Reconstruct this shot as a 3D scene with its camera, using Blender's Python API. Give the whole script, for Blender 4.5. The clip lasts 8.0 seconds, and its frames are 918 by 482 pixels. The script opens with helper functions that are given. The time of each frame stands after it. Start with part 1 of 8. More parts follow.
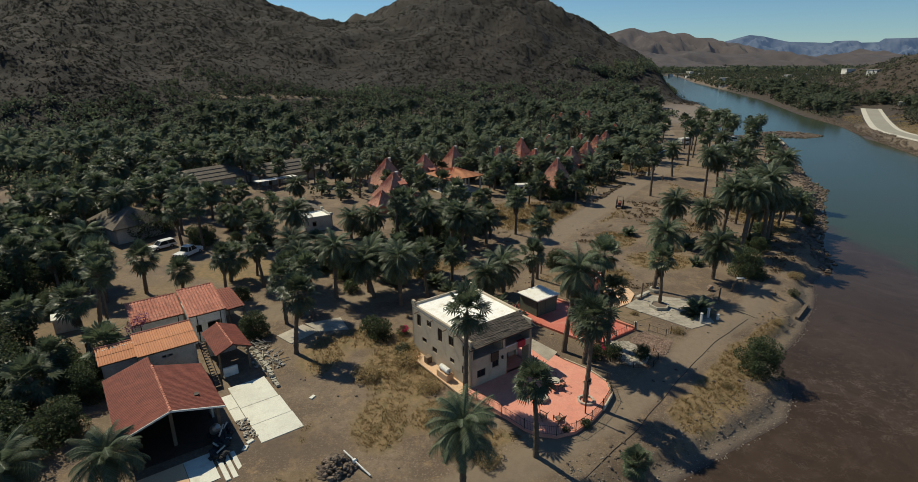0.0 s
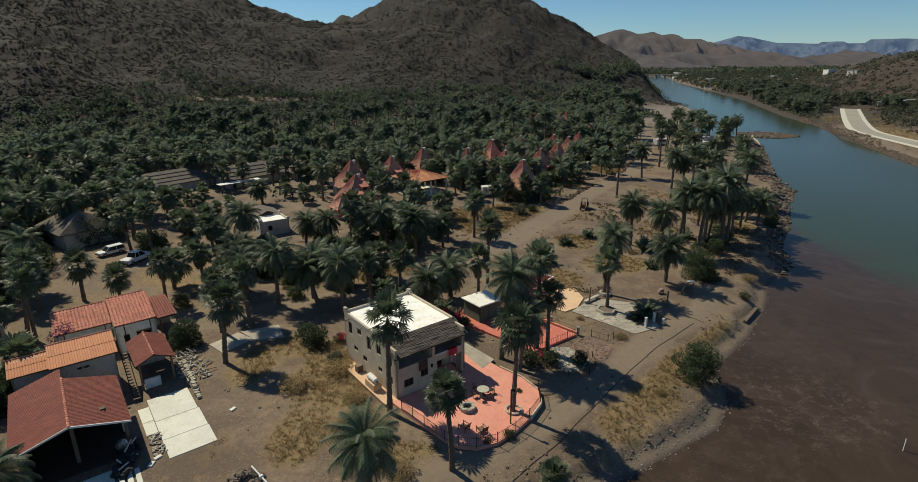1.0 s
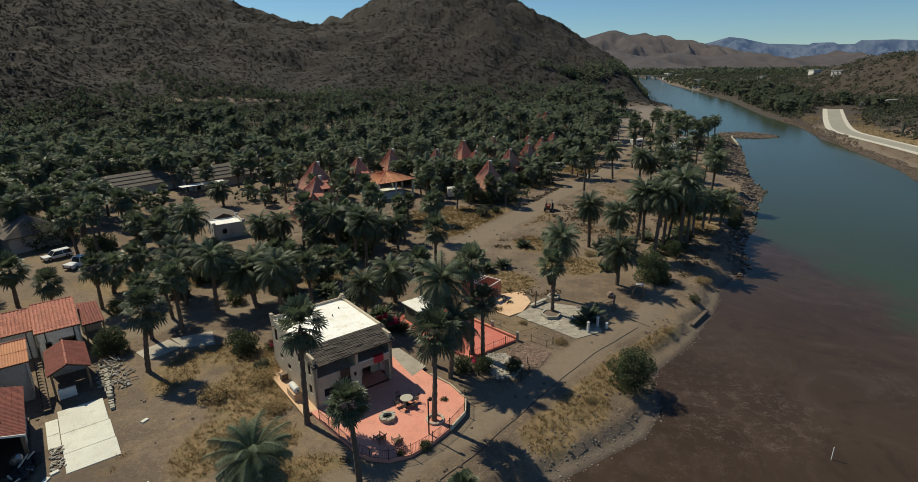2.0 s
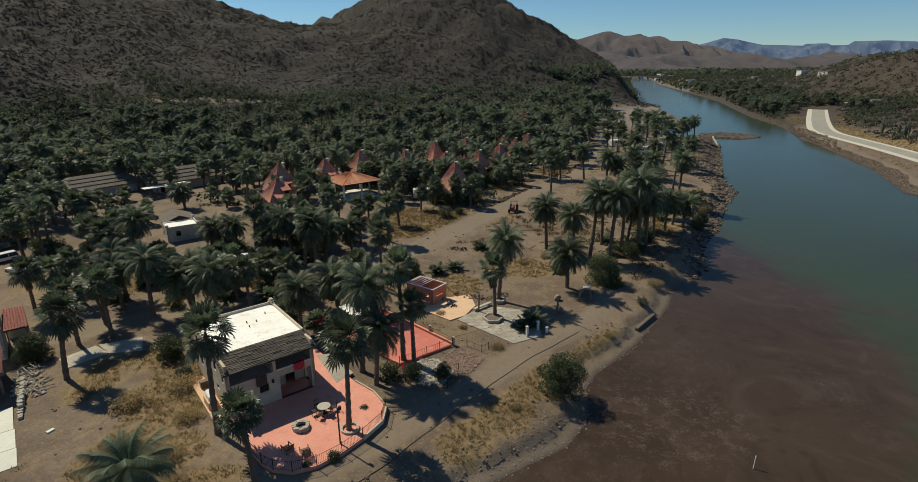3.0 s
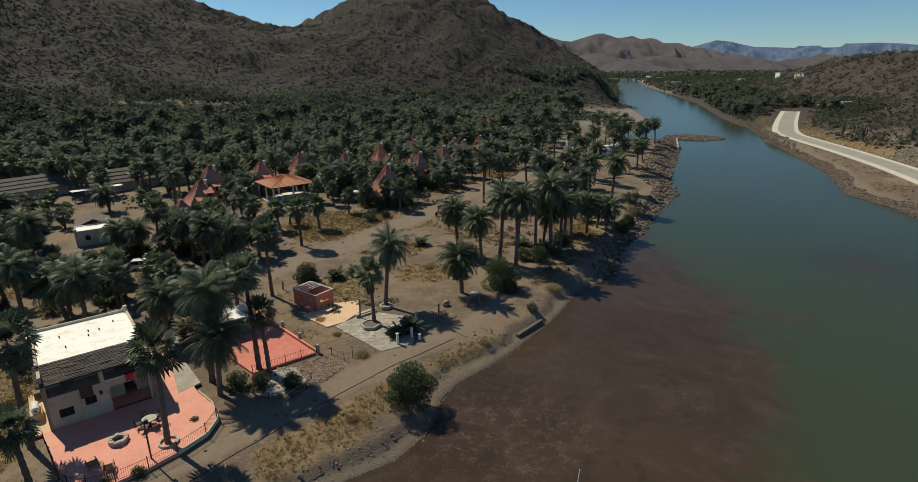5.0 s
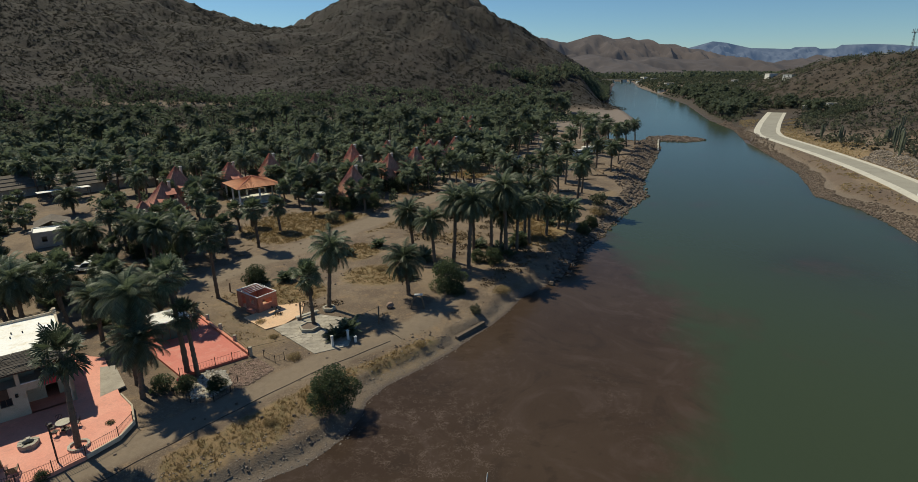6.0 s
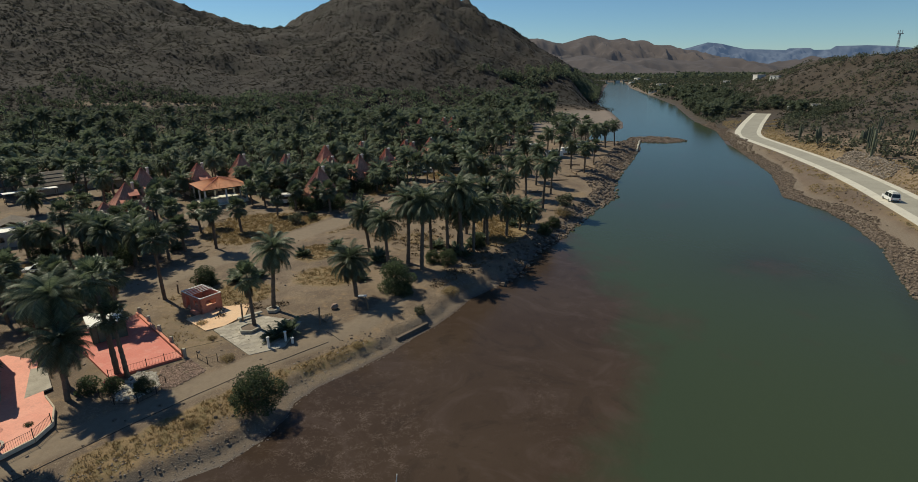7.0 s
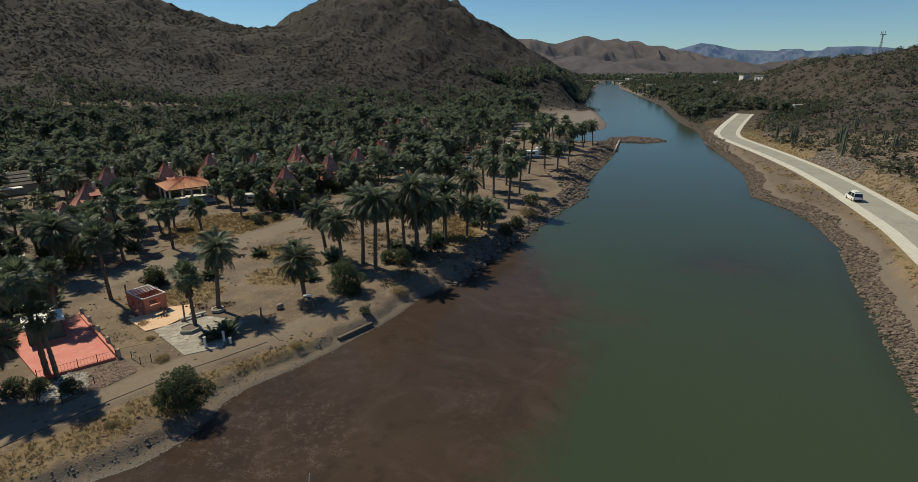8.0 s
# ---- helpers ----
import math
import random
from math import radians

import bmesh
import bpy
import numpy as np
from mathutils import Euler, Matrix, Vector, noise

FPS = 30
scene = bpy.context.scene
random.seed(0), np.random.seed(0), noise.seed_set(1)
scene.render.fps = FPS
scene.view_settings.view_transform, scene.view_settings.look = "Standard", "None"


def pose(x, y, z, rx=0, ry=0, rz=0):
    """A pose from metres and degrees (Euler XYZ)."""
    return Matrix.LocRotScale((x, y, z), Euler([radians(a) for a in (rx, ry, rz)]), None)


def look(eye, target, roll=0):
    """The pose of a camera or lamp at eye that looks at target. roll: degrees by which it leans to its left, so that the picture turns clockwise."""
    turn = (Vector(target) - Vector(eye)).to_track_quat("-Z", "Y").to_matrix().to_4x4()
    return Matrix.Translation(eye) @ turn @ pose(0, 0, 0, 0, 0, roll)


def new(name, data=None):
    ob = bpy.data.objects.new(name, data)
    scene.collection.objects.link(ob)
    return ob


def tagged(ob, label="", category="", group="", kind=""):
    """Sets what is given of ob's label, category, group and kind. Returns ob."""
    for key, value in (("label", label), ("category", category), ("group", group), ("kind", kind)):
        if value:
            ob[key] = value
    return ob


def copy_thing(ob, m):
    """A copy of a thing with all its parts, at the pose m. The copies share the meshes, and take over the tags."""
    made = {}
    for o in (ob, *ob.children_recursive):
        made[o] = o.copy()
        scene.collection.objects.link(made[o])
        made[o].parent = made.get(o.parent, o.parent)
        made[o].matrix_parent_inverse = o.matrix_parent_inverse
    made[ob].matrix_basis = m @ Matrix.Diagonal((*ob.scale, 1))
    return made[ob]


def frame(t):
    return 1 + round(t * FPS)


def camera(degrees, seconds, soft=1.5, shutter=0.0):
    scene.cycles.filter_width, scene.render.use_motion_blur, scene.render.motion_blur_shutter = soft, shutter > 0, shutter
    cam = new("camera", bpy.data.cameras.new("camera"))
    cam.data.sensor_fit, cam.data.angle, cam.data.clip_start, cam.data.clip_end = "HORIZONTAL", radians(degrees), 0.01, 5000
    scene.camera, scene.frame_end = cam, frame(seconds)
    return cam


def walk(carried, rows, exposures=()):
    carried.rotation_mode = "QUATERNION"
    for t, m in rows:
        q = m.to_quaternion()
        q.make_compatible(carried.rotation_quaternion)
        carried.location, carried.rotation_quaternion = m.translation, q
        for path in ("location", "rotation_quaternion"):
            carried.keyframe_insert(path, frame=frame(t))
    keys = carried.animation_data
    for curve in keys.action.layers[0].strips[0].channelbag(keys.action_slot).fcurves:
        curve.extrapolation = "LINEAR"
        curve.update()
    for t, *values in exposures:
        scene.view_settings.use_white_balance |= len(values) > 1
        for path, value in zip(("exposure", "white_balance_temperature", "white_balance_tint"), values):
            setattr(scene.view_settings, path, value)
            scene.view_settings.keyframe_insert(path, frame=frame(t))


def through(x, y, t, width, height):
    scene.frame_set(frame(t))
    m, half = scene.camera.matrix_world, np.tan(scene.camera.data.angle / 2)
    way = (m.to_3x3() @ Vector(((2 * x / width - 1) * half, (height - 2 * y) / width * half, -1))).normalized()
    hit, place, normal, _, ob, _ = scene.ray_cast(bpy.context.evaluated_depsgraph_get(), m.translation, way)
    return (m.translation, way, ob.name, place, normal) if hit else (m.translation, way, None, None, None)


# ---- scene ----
cam = camera(80.0, 8.0, soft=0.7)
PATH = [
    (0.0, (1.525, -1.996, 32.101), (-3.325, 92.858, 0.809), -0.37),
    (0.5, (4.747, -1.085, 32.068), (0.615, 93.838, 0.885), -0.42),
    (1.0, (8.080, -0.123, 31.963), (4.557, 94.856, 0.875), -0.47),
    (1.5, (11.513, 0.843, 31.812), (8.497, 95.869, 0.812), -0.50),
    (2.0, (15.033, 1.775, 31.642), (12.432, 96.840, 0.723), -0.52),
    (2.5, (18.627, 2.641, 31.471), (16.361, 97.739, 0.631), -0.53),
    (3.0, (22.281, 3.414, 31.317), (20.281, 98.543, 0.553), -0.53),
    (3.5, (25.980, 4.077, 31.189), (24.191, 99.235, 0.502), -0.53),
    (4.0, (29.708, 4.618, 31.096), (28.089, 99.804, 0.485), -0.53),
    (4.5, (33.449, 5.033, 31.040), (31.974, 100.246, 0.504), -0.52),
    (5.0, (37.184, 5.325, 31.018), (35.846, 100.564, 0.557), -0.50),
    (5.5, (40.895, 5.504, 31.026), (39.703, 100.767, 0.635), -0.49),
    (6.0, (44.563, 5.586, 31.052), (43.546, 100.871, 0.726), -0.46),
    (6.5, (48.168, 5.595, 31.081), (47.375, 100.901, 0.812), -0.44),
    (7.0, (51.687, 5.562, 31.094), (51.189, 100.883, 0.870), -0.40),
    (7.5, (55.101, 5.524, 31.068), (54.990, 100.856, 0.871), -0.36),
    (8.0, (58.384, 5.527, 30.974), (58.777, 100.859, 0.782), -0.31),
]
walk(cam, [(t, look(eye, target, roll)) for t, eye, target, roll in PATH])
# ---- the lie of the land ----
SHORE_LEFT = [(-400, -160), (-120, -30), (-30, 10), (5, 29), (15.5, 34.4), (21.2, 38.2), (26.6, 41.8), (31, 44.6), (33.4, 48), (34.4, 51.2), (34.6, 54),
              (36.4, 57), (39.4, 60), (43.1, 64.1), (46.0, 68.3), (48.3, 71.3), (50.4, 74.8), (53, 80), (60.5, 88.5), (66, 102.8), (72, 111), (80.5, 127), (91.5, 145),
              (97.3, 166.4), (104.5, 184), (115.6, 210), (124.8, 233), (131.6, 254.7), (127.5, 257), (120, 251), (113, 253), (111, 268), (118, 290), (141, 312), (150, 345), (168, 449), (174, 511), (208, 641), (275, 890),
              (340, 1130), (330, 1250)]
SHORE_RIGHT = [(400, 1250), (382, 1140), (314, 880), (266, 632), (237, 492), (206, 386), (196, 350), (186, 296), (173, 259), (163, 223), (150, 176),
               (136, 144), (138, 131), (135.5, 117), (131, 103), (121.5, 85), (112, 66), (106, 54), (99, 42), (92, 10), (80, -160)]
RIVER = SHORE_LEFT + SHORE_RIGHT
MIDLINE = ([-160, 36, 60, 90, 120, 180, 240, 300, 400, 600, 900, 1250], [-100, 60, 76, 92, 105, 127, 148, 163, 181, 222, 285, 305])
FAR_ROAD = [(106, -40), (111, 20), (120, 52), (135, 84), (143.2, 102), (149.6, 121), (156.6, 142), (163.2, 166), (169.2, 196), (173.5, 225), (176.8, 246), (184, 263), (205, 300), (236, 352), (247, 370)]
DIRT_ROAD = [(-40, 58), (-22, 66), (-8, 73), (2, 79), (9, 91), (16, 101), (24, 114), (33, 129), (43, 145), (53, 160), (61, 180), (69.5, 204), (77, 226), (95, 300)]
RIVER_PATH = [(-5, 30), (6, 36.5), (14.3, 43.6), (18.5, 47.7), (23, 52.4), (28.5, 59.2), (34, 64), (39, 69), (43, 78)]
# hills: centre x, y, half-axes, height
HILLS = [(-17, 643, 272, 304, 131), (37, 692, 124, 250, 131), (-372, 589, 487, 414, 138), (-343, 502, 273, 319, 134),
         (-120, 920, 460, 318, 125), (379, 429, 270, 287, 42), (443, 420, 90, 137, 73), (-255, 285, 130, 105, 56)]


def away(x, y, line, closed=False):
    """How far points lie from a line of points, in plan."""
    best = np.full(x.shape, 1e9)
    pts = line + line[:1] if closed else line
    for (ax, ay), (bx, by) in zip(pts, pts[1:]):
        dx, dy = bx - ax, by - ay
        s = np.clip(((x - ax) * dx + (y - ay) * dy) / (dx * dx + dy * dy), 0, 1)
        best = np.minimum(best, (x - ax - s * dx) ** 2 + (y - ay - s * dy) ** 2)
    return np.sqrt(best)


def inside(x, y, ring):
    odd = np.zeros(x.shape, bool)
    for (ax, ay), (bx, by) in zip(ring, ring[1:] + ring[:1]):
        if ay != by:
            odd ^= ((ay > y) != (by > y)) & (x < (bx - ax) * (y - ay) / (by - ay) + ax)
    return odd


def shore(x, y):
    """Metres from the water's edge: more than 0 on land."""
    return np.where(inside(x, y, RIVER), -1, 1) * away(x, y, RIVER, True)


def ripple(x, y, size, seed, octaves=4):
    """Smooth value noise, about -1 to 1."""
    total, weight = np.zeros(x.shape), 1.0
    table = np.random.RandomState(seed).rand(256, 256) * 2 - 1
    for n in range(octaves):
        u, v = x / size * 2 ** n + 17.3 * n, y / size * 2 ** n + 9.1 * n
        i, j = np.floor(u).astype(int), np.floor(v).astype(int)
        a, b = u - i, v - j
        a, b = a * a * (3 - 2 * a), b * b * (3 - 2 * b)
        t = lambda p, q: table[p % 256, q % 256]
        total += weight * ((t(i, j) * (1 - a) + t(i + 1, j) * a) * (1 - b) + (t(i, j + 1) * (1 - a) + t(i + 1, j + 1) * a) * b)
        weight *= 0.5
    return total / 1.6


def smooth(a, b, v):
    s = np.clip((v - a) / (b - a), 0, 1)
    return s * s * (3 - 2 * s)


def hills(x, y, rough=1.0):
    top = np.zeros(x.shape)
    across = x > np.interp(y, *MIDLINE)
    for cx, cy, rx, ry, h in HILLS:
        r = np.sqrt(((x - cx) / rx) ** 2 + ((y - cy) / ry) ** 2) + 9 * (across != (cx > 300))
        bump = h * np.clip(1 - r, 0, 1) ** 1.25 * (1 - 0.25 * np.exp(-(r / 0.12) ** 2))
        top = np.log(np.exp(np.minimum(top, 300) / 9) + np.exp(bump / 9) - 1) * 9
    crag = ripple(x, y, 95, 3, 5) * 0.55 - np.abs(ripple(x + 0.6 * y, y, 62, 8, 5)) * 1.25 + 0.33
    ledge = 0.42 - np.abs(ripple(x - 0.5 * y, y, 30, 18, 4)) * 1.3 + 0.35 * ripple(x, y, 12, 19, 3)
    return np.maximum(top + rough * (crag * np.minimum(top, 60) * 0.27 + ledge * np.minimum(top, 26) * 0.11), 0)


def land(x, y):
    x, y = np.asarray(x, float), np.asarray(y, float)
    d = shore(x, y)
    right = x > np.interp(y, *MIDLINE)
    up = hills(x, y)
    flat = 0.12 * ripple(x, y, 14, 5) + 0.35 * ripple(x, y, 60, 6)
    flat = flat * smooth(3, 12, d) + 0.9 * smooth(95, 150, y) * smooth(8, 26, d)
    near = smooth(300, 180, y)
    step = ripple(x, y, 7, 12, 3)
    cut = 1.9 + 1.1 * step + 0.7 * ripple(x, y, 2.2, 15, 2)
    bank_left = np.where(y < 88, -1.5 + 0.4 * smooth(0, 3, d) + 0.62 * smooth(cut, cut + 0.8, d) + 0.48 * smooth(2.5, 7, d) + 0.05 * ripple(x, y, 1.3, 16, 2) * smooth(0.3, 1, d) * smooth(6, 4, d),
                         -1.5 + 0.35 * smooth(0, 2.5, d) + 1.15 * smooth(1.6 + step, 4.2 + step, d))
    bank_right = -1.5 + 3.0 * smooth(0, 9, d) + 0.25 * near * ripple(x, y, 3, 14, 2) * smooth(0, 2, d) * smooth(11, 8, d)
    up = np.where(right, up * (0.12 + 0.88 * smooth(6, 75, away(x, y, FAR_ROAD))), up)
    up = np.where(right, up * smooth(4, 30 + 85 * smooth(250, 340, y), d), up)
    z = np.where(right, bank_right + 0.3 * flat, bank_left + flat) + up * smooth(4, 30, d)
    z = z + (0.15 - z) * smooth(8, 5, np.hypot(x + 19.7, y - 58.6))
    bed = -1.5 - 0.06 * np.minimum(-d, 25)
    z = np.where(d < 0, bed, z)
    r = away(x, y, FAR_ROAD)
    beyond = x > np.interp(y, [p[1] for p in FAR_ROAD], [p[0] for p in FAR_ROAD])
    z = z + np.where(right & beyond, 2.6 * smooth(7, 11.5, r) * smooth(60, 90, y) * smooth(235, 190, y), 0)
    z = z + (1.5 - z) * np.where(z > 1.5, smooth(10.5, 6.5, r), smooth(9, 6.5, r))
    return z
# ---- sky, sun and exposure ----
SUN_FROM = Vector((-0.80, 0.60, 0)) * math.cos(radians(49)) + Vector((0, 0, math.sin(radians(49))))
world = bpy.data.worlds.new("desert_sky")
scene.world = world
world.use_nodes = True
wn = world.node_tree.nodes
sky = wn.new("ShaderNodeTexSky")
sky.sky_type = "NISHITA"
sky.sun_disc = False
sky.sun_elevation, sky.sun_rotation = radians(49), math.atan2(-0.80, 0.60)
sky.altitude, sky.air_density, sky.dust_density, sky.ozone_density = 1000, 1.0, 0.0, 8.0
tint = wn.new("ShaderNodeMix")
tint.data_type, tint.blend_type = "RGBA", "MULTIPLY"
tint.inputs[0].default_value = 1.0
tint.inputs[7].default_value = (0.88, 1.0, 0.96, 1)
world.node_tree.links.new(sky.outputs["Color"], tint.inputs[6])
world.node_tree.links.new(tint.outputs[2], wn["Background"].inputs["Color"])
wn["Background"].inputs["Strength"].default_value = 0.062
sun = new("sun", bpy.data.lights.new("sun", "SUN"))
sun.data.energy, sun.data.angle, sun.data.color = 3.25, radians(0.55), (1.0, 0.92, 0.70)
sun.matrix_world = look(SUN_FROM * 100, (0, 0, 0))
scene.view_settings.exposure = 0.40


# ---- materials ----
def socket(tree, node, key, value):
    if isinstance(value, bpy.types.NodeSocket):
        tree.links.new(value, node.inputs[key])
    else:
        node.inputs[key].default_value = value


def blend(tree, factor, a, b, how="MIX"):
    node = tree.nodes.new("ShaderNodeMix")
    node.data_type, node.blend_type = "RGBA", how
    socket(tree, node, 0, factor)
    for n, c in ((6, a), (7, b)):
        socket(tree, node, n, (*c, 1) if isinstance(c, tuple) and len(c) == 3 else c)
    return node.outputs[2]


def ramp(tree, value, low, high):
    node = tree.nodes.new("ShaderNodeMapRange")
    node.clamp = True
    socket(tree, node, 0, value)
    socket(tree, node, 1, low)
    socket(tree, node, 2, high)
    return node.outputs[0]


def times(tree, a, b, how="MULTIPLY"):
    node = tree.nodes.new("ShaderNodeMath")
    node.operation = how
    socket(tree, node, 0, a)
    socket(tree, node, 1, b)
    return node.outputs[0]


def clouds(tree, scale, detail=4.0, where=None, rough=0.6):
    node = tree.nodes.new("ShaderNodeTexNoise")
    node.inputs["Scale"].default_value, node.inputs["Detail"].default_value, node.inputs["Roughness"].default_value = scale, detail, rough
    tree.links.new(where or tree.nodes.new("ShaderNodeTexCoord").outputs["Object"], node.inputs["Vector"])
    return node.outputs["Fac"]


def started(name):
    m = bpy.data.materials.new(name)
    m.use_nodes = True
    return m, m.node_tree, m.node_tree.nodes["Principled BSDF"]


def bumped(tree, shader, height, strength, distance=0.05):
    node = tree.nodes.new("ShaderNodeBump")
    node.inputs["Strength"].default_value, node.inputs["Distance"].default_value = strength, distance
    tree.links.new(height, node.inputs["Height"])
    tree.links.new(node.outputs["Normal"], shader.inputs["Normal"])


def plain(name, one, two, stain=None, coarse=0.6, fine=9.0, rough=0.8, metal=0.0, bump=0.3, deep=0.03, vary=0.15, island=False):
    """A weathered surface: two colours in large clouds, a stain, fine grain and relief, and a tone of its own for each object."""
    m, tree, shader = started(name)
    big, small = clouds(tree, coarse), clouds(tree, fine, 6.0)
    colour = blend(tree, ramp(tree, big, 0.35, 0.65), one, two)
    if stain:
        colour = blend(tree, times(tree, ramp(tree, clouds(tree, coarse * 2.7, 8.0), 0.52, 0.72), 0.75), colour, stain)
    tone = tree.nodes.new("ShaderNodeNewGeometry").outputs["Random Per Island"] if island else tree.nodes.new("ShaderNodeObjectInfo").outputs["Random"]
    value = times(tree, times(tree, times(tree, tone, vary * 2), 1 - vary, "ADD"), times(tree, times(tree, small, 0.5), 0.75, "ADD"))
    mixer = tree.nodes.new("ShaderNodeHueSaturation")
    tree.links.new(value, mixer.inputs["Value"])
    tree.links.new(colour, mixer.inputs["Color"])
    tree.links.new(mixer.outputs["Color"], shader.inputs["Base Color"])
    shader.inputs["Roughness"].default_value, shader.inputs["Metallic"].default_value = rough, metal
    bumped(tree, shader, small, bump, deep)
    return m


def leafy(name, one, two, rough=0.45, through=0.25, patch=None, wide=0.02, wax=0.28):
    """Leaves: each blade a little different, waxy, and letting some light through."""
    m, tree, shader = started(name)
    rnd = tree.nodes.new("ShaderNodeNewGeometry").outputs["Random Per Island"]
    own = tree.nodes.new("ShaderNodeObjectInfo").outputs["Random"]
    colour = blend(tree, rnd, one, two)
    if patch:
        colour = blend(tree, ramp(tree, clouds(tree, wide, 6.0), 0.40, 0.60), colour, patch)
    mixer = tree.nodes.new("ShaderNodeHueSaturation")
    tree.links.new(times(tree, times(tree, own, 0.5), 0.75, "ADD"), mixer.inputs["Value"])
    tree.links.new(colour, mixer.inputs["Color"])
    tree.links.new(mixer.outputs["Color"], shader.inputs["Base Color"])
    shader.inputs["Roughness"].default_value = rough
    shader.inputs["Specular IOR Level"].default_value = wax
    thin = tree.nodes.new("ShaderNodeBsdfTranslucent")
    tree.links.new(mixer.outputs["Color"], thin.inputs["Color"])
    mix = tree.nodes.new("ShaderNodeMixShader")
    mix.inputs[0].default_value = through
    tree.links.new(shader.outputs[0], mix.inputs[1])
    tree.links.new(thin.outputs[0], mix.inputs[2])
    tree.links.new(mix.outputs[0], tree.nodes["Material Output"].inputs["Surface"])
    return m


def mask(tree, name):
    node = tree.nodes.new("ShaderNodeAttribute")
    node.attribute_name = name
    return node.outputs["Fac"]


def ground_material():
    m, tree, shader = started("river_valley_earth")
    where = tree.nodes.new("ShaderNodeTexCoord").outputs["Object"]
    big, mid, small, grain = (clouds(tree, s, 5.0, where) for s in (0.035, 0.22, 1.6, 9.0))
    dirt = blend(tree, ramp(tree, mid, 0.35, 0.65), (0.132, 0.096, 0.066), (0.210, 0.156, 0.107))
    dirt = blend(tree, times(tree, ramp(tree, big, 0.44, 0.60), 0.8), dirt, (0.200, 0.145, 0.092))
    dirt = blend(tree, times(tree, ramp(tree, clouds(tree, 0.10, 6.0, where), 0.47, 0.57), 0.8), dirt, (0.105, 0.073, 0.050))
    dirt = blend(tree, times(tree, ramp(tree, small, 0.48, 0.70), 0.7), dirt, (0.118, 0.084, 0.056))
    dirt = blend(tree, times(tree, ramp(tree, clouds(tree, 0.6, 7.0, where, 0.75), 0.54, 0.64), 0.6), dirt, (0.270, 0.178, 0.095))
    speck = clouds(tree, 5.0, 8.0, where, 0.8)
    dirt = blend(tree, times(tree, ramp(tree, speck, 0.54, 0.62), 0.55), dirt, (0.085, 0.062, 0.044))
    dirt = blend(tree, times(tree, ramp(tree, speck, 0.46, 0.38), 0.55), dirt, (0.330, 0.265, 0.195))
    straw = blend(tree, ramp(tree, small, 0.35, 0.65), (0.270, 0.180, 0.088), (0.190, 0.132, 0.062))
    straw = blend(tree, times(tree, ramp(tree, clouds(tree, 0.9, 6.0, where, 0.7), 0.50, 0.60), 0.7), straw, (0.130, 0.112, 0.048))
    straw = blend(tree, times(tree, ramp(tree, grain, 0.52, 0.66), 0.6), straw, (0.110, 0.078, 0.045))
    edge = times(tree, times(tree, small, 0.55), times(tree, mid, 0.55), "ADD")
    rough_mask = lambda key: ramp(tree, times(tree, mask(tree, key), times(tree, edge, 0.55, "SUBTRACT"), "ADD"), 0.25, 0.75)
    dirt = blend(tree, times(tree, rough_mask("soil"), 0.75), dirt, blend(tree, ramp(tree, small, 0.35, 0.65), (0.092, 0.067, 0.050), (0.125, 0.090, 0.066)))
    colour = blend(tree, times(tree, rough_mask("straw"), 0.9), dirt, straw)
    colour = blend(tree, times(tree, ramp(tree, times(tree, mask(tree, "track"), times(tree, times(tree, edge, 0.55, "SUBTRACT"), 0.6), "ADD"), 0.3, 0.8), 0.85), colour,
                   blend(tree, ramp(tree, small, 0.3, 0.7), (0.175, 0.136, 0.096), (0.225, 0.175, 0.124)))
    stones = tree.nodes.new("ShaderNodeTexVoronoi")
    stones.inputs["Scale"].default_value = 8.0
    tree.links.new(where, stones.inputs["Vector"])
    gravel = blend(tree, ramp(tree, stones.outputs["Distance"], 0.1, 0.6), (0.200, 0.162, 0.124), (0.135, 0.106, 0.080))
    colour = blend(tree, rough_mask("gravel"), colour, gravel)
    # Slope colours set below bare earth, painting in the shade of sun-averted hillsides.
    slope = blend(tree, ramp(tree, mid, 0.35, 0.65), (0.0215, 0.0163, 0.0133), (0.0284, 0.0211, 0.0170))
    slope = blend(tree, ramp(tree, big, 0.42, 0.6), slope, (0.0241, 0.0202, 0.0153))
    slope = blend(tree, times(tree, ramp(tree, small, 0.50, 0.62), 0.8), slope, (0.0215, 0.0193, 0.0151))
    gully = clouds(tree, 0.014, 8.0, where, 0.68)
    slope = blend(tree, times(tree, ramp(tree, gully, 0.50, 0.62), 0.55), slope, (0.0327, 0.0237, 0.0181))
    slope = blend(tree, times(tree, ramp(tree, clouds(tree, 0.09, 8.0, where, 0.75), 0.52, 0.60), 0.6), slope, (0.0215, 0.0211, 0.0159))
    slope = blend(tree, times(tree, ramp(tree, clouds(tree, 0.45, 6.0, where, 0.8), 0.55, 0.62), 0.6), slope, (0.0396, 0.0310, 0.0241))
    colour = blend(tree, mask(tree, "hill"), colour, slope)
    bar = blend(tree, ramp(tree, mid, 0.35, 0.65), (0.175, 0.142, 0.118), (0.215, 0.172, 0.140))
    colour = blend(tree, mask(tree, "sand"), colour, bar)
    colour = blend(tree, mask(tree, "wet"), colour, (0.045, 0.030, 0.024))
    tree.links.new(colour, shader.inputs["Base Color"])
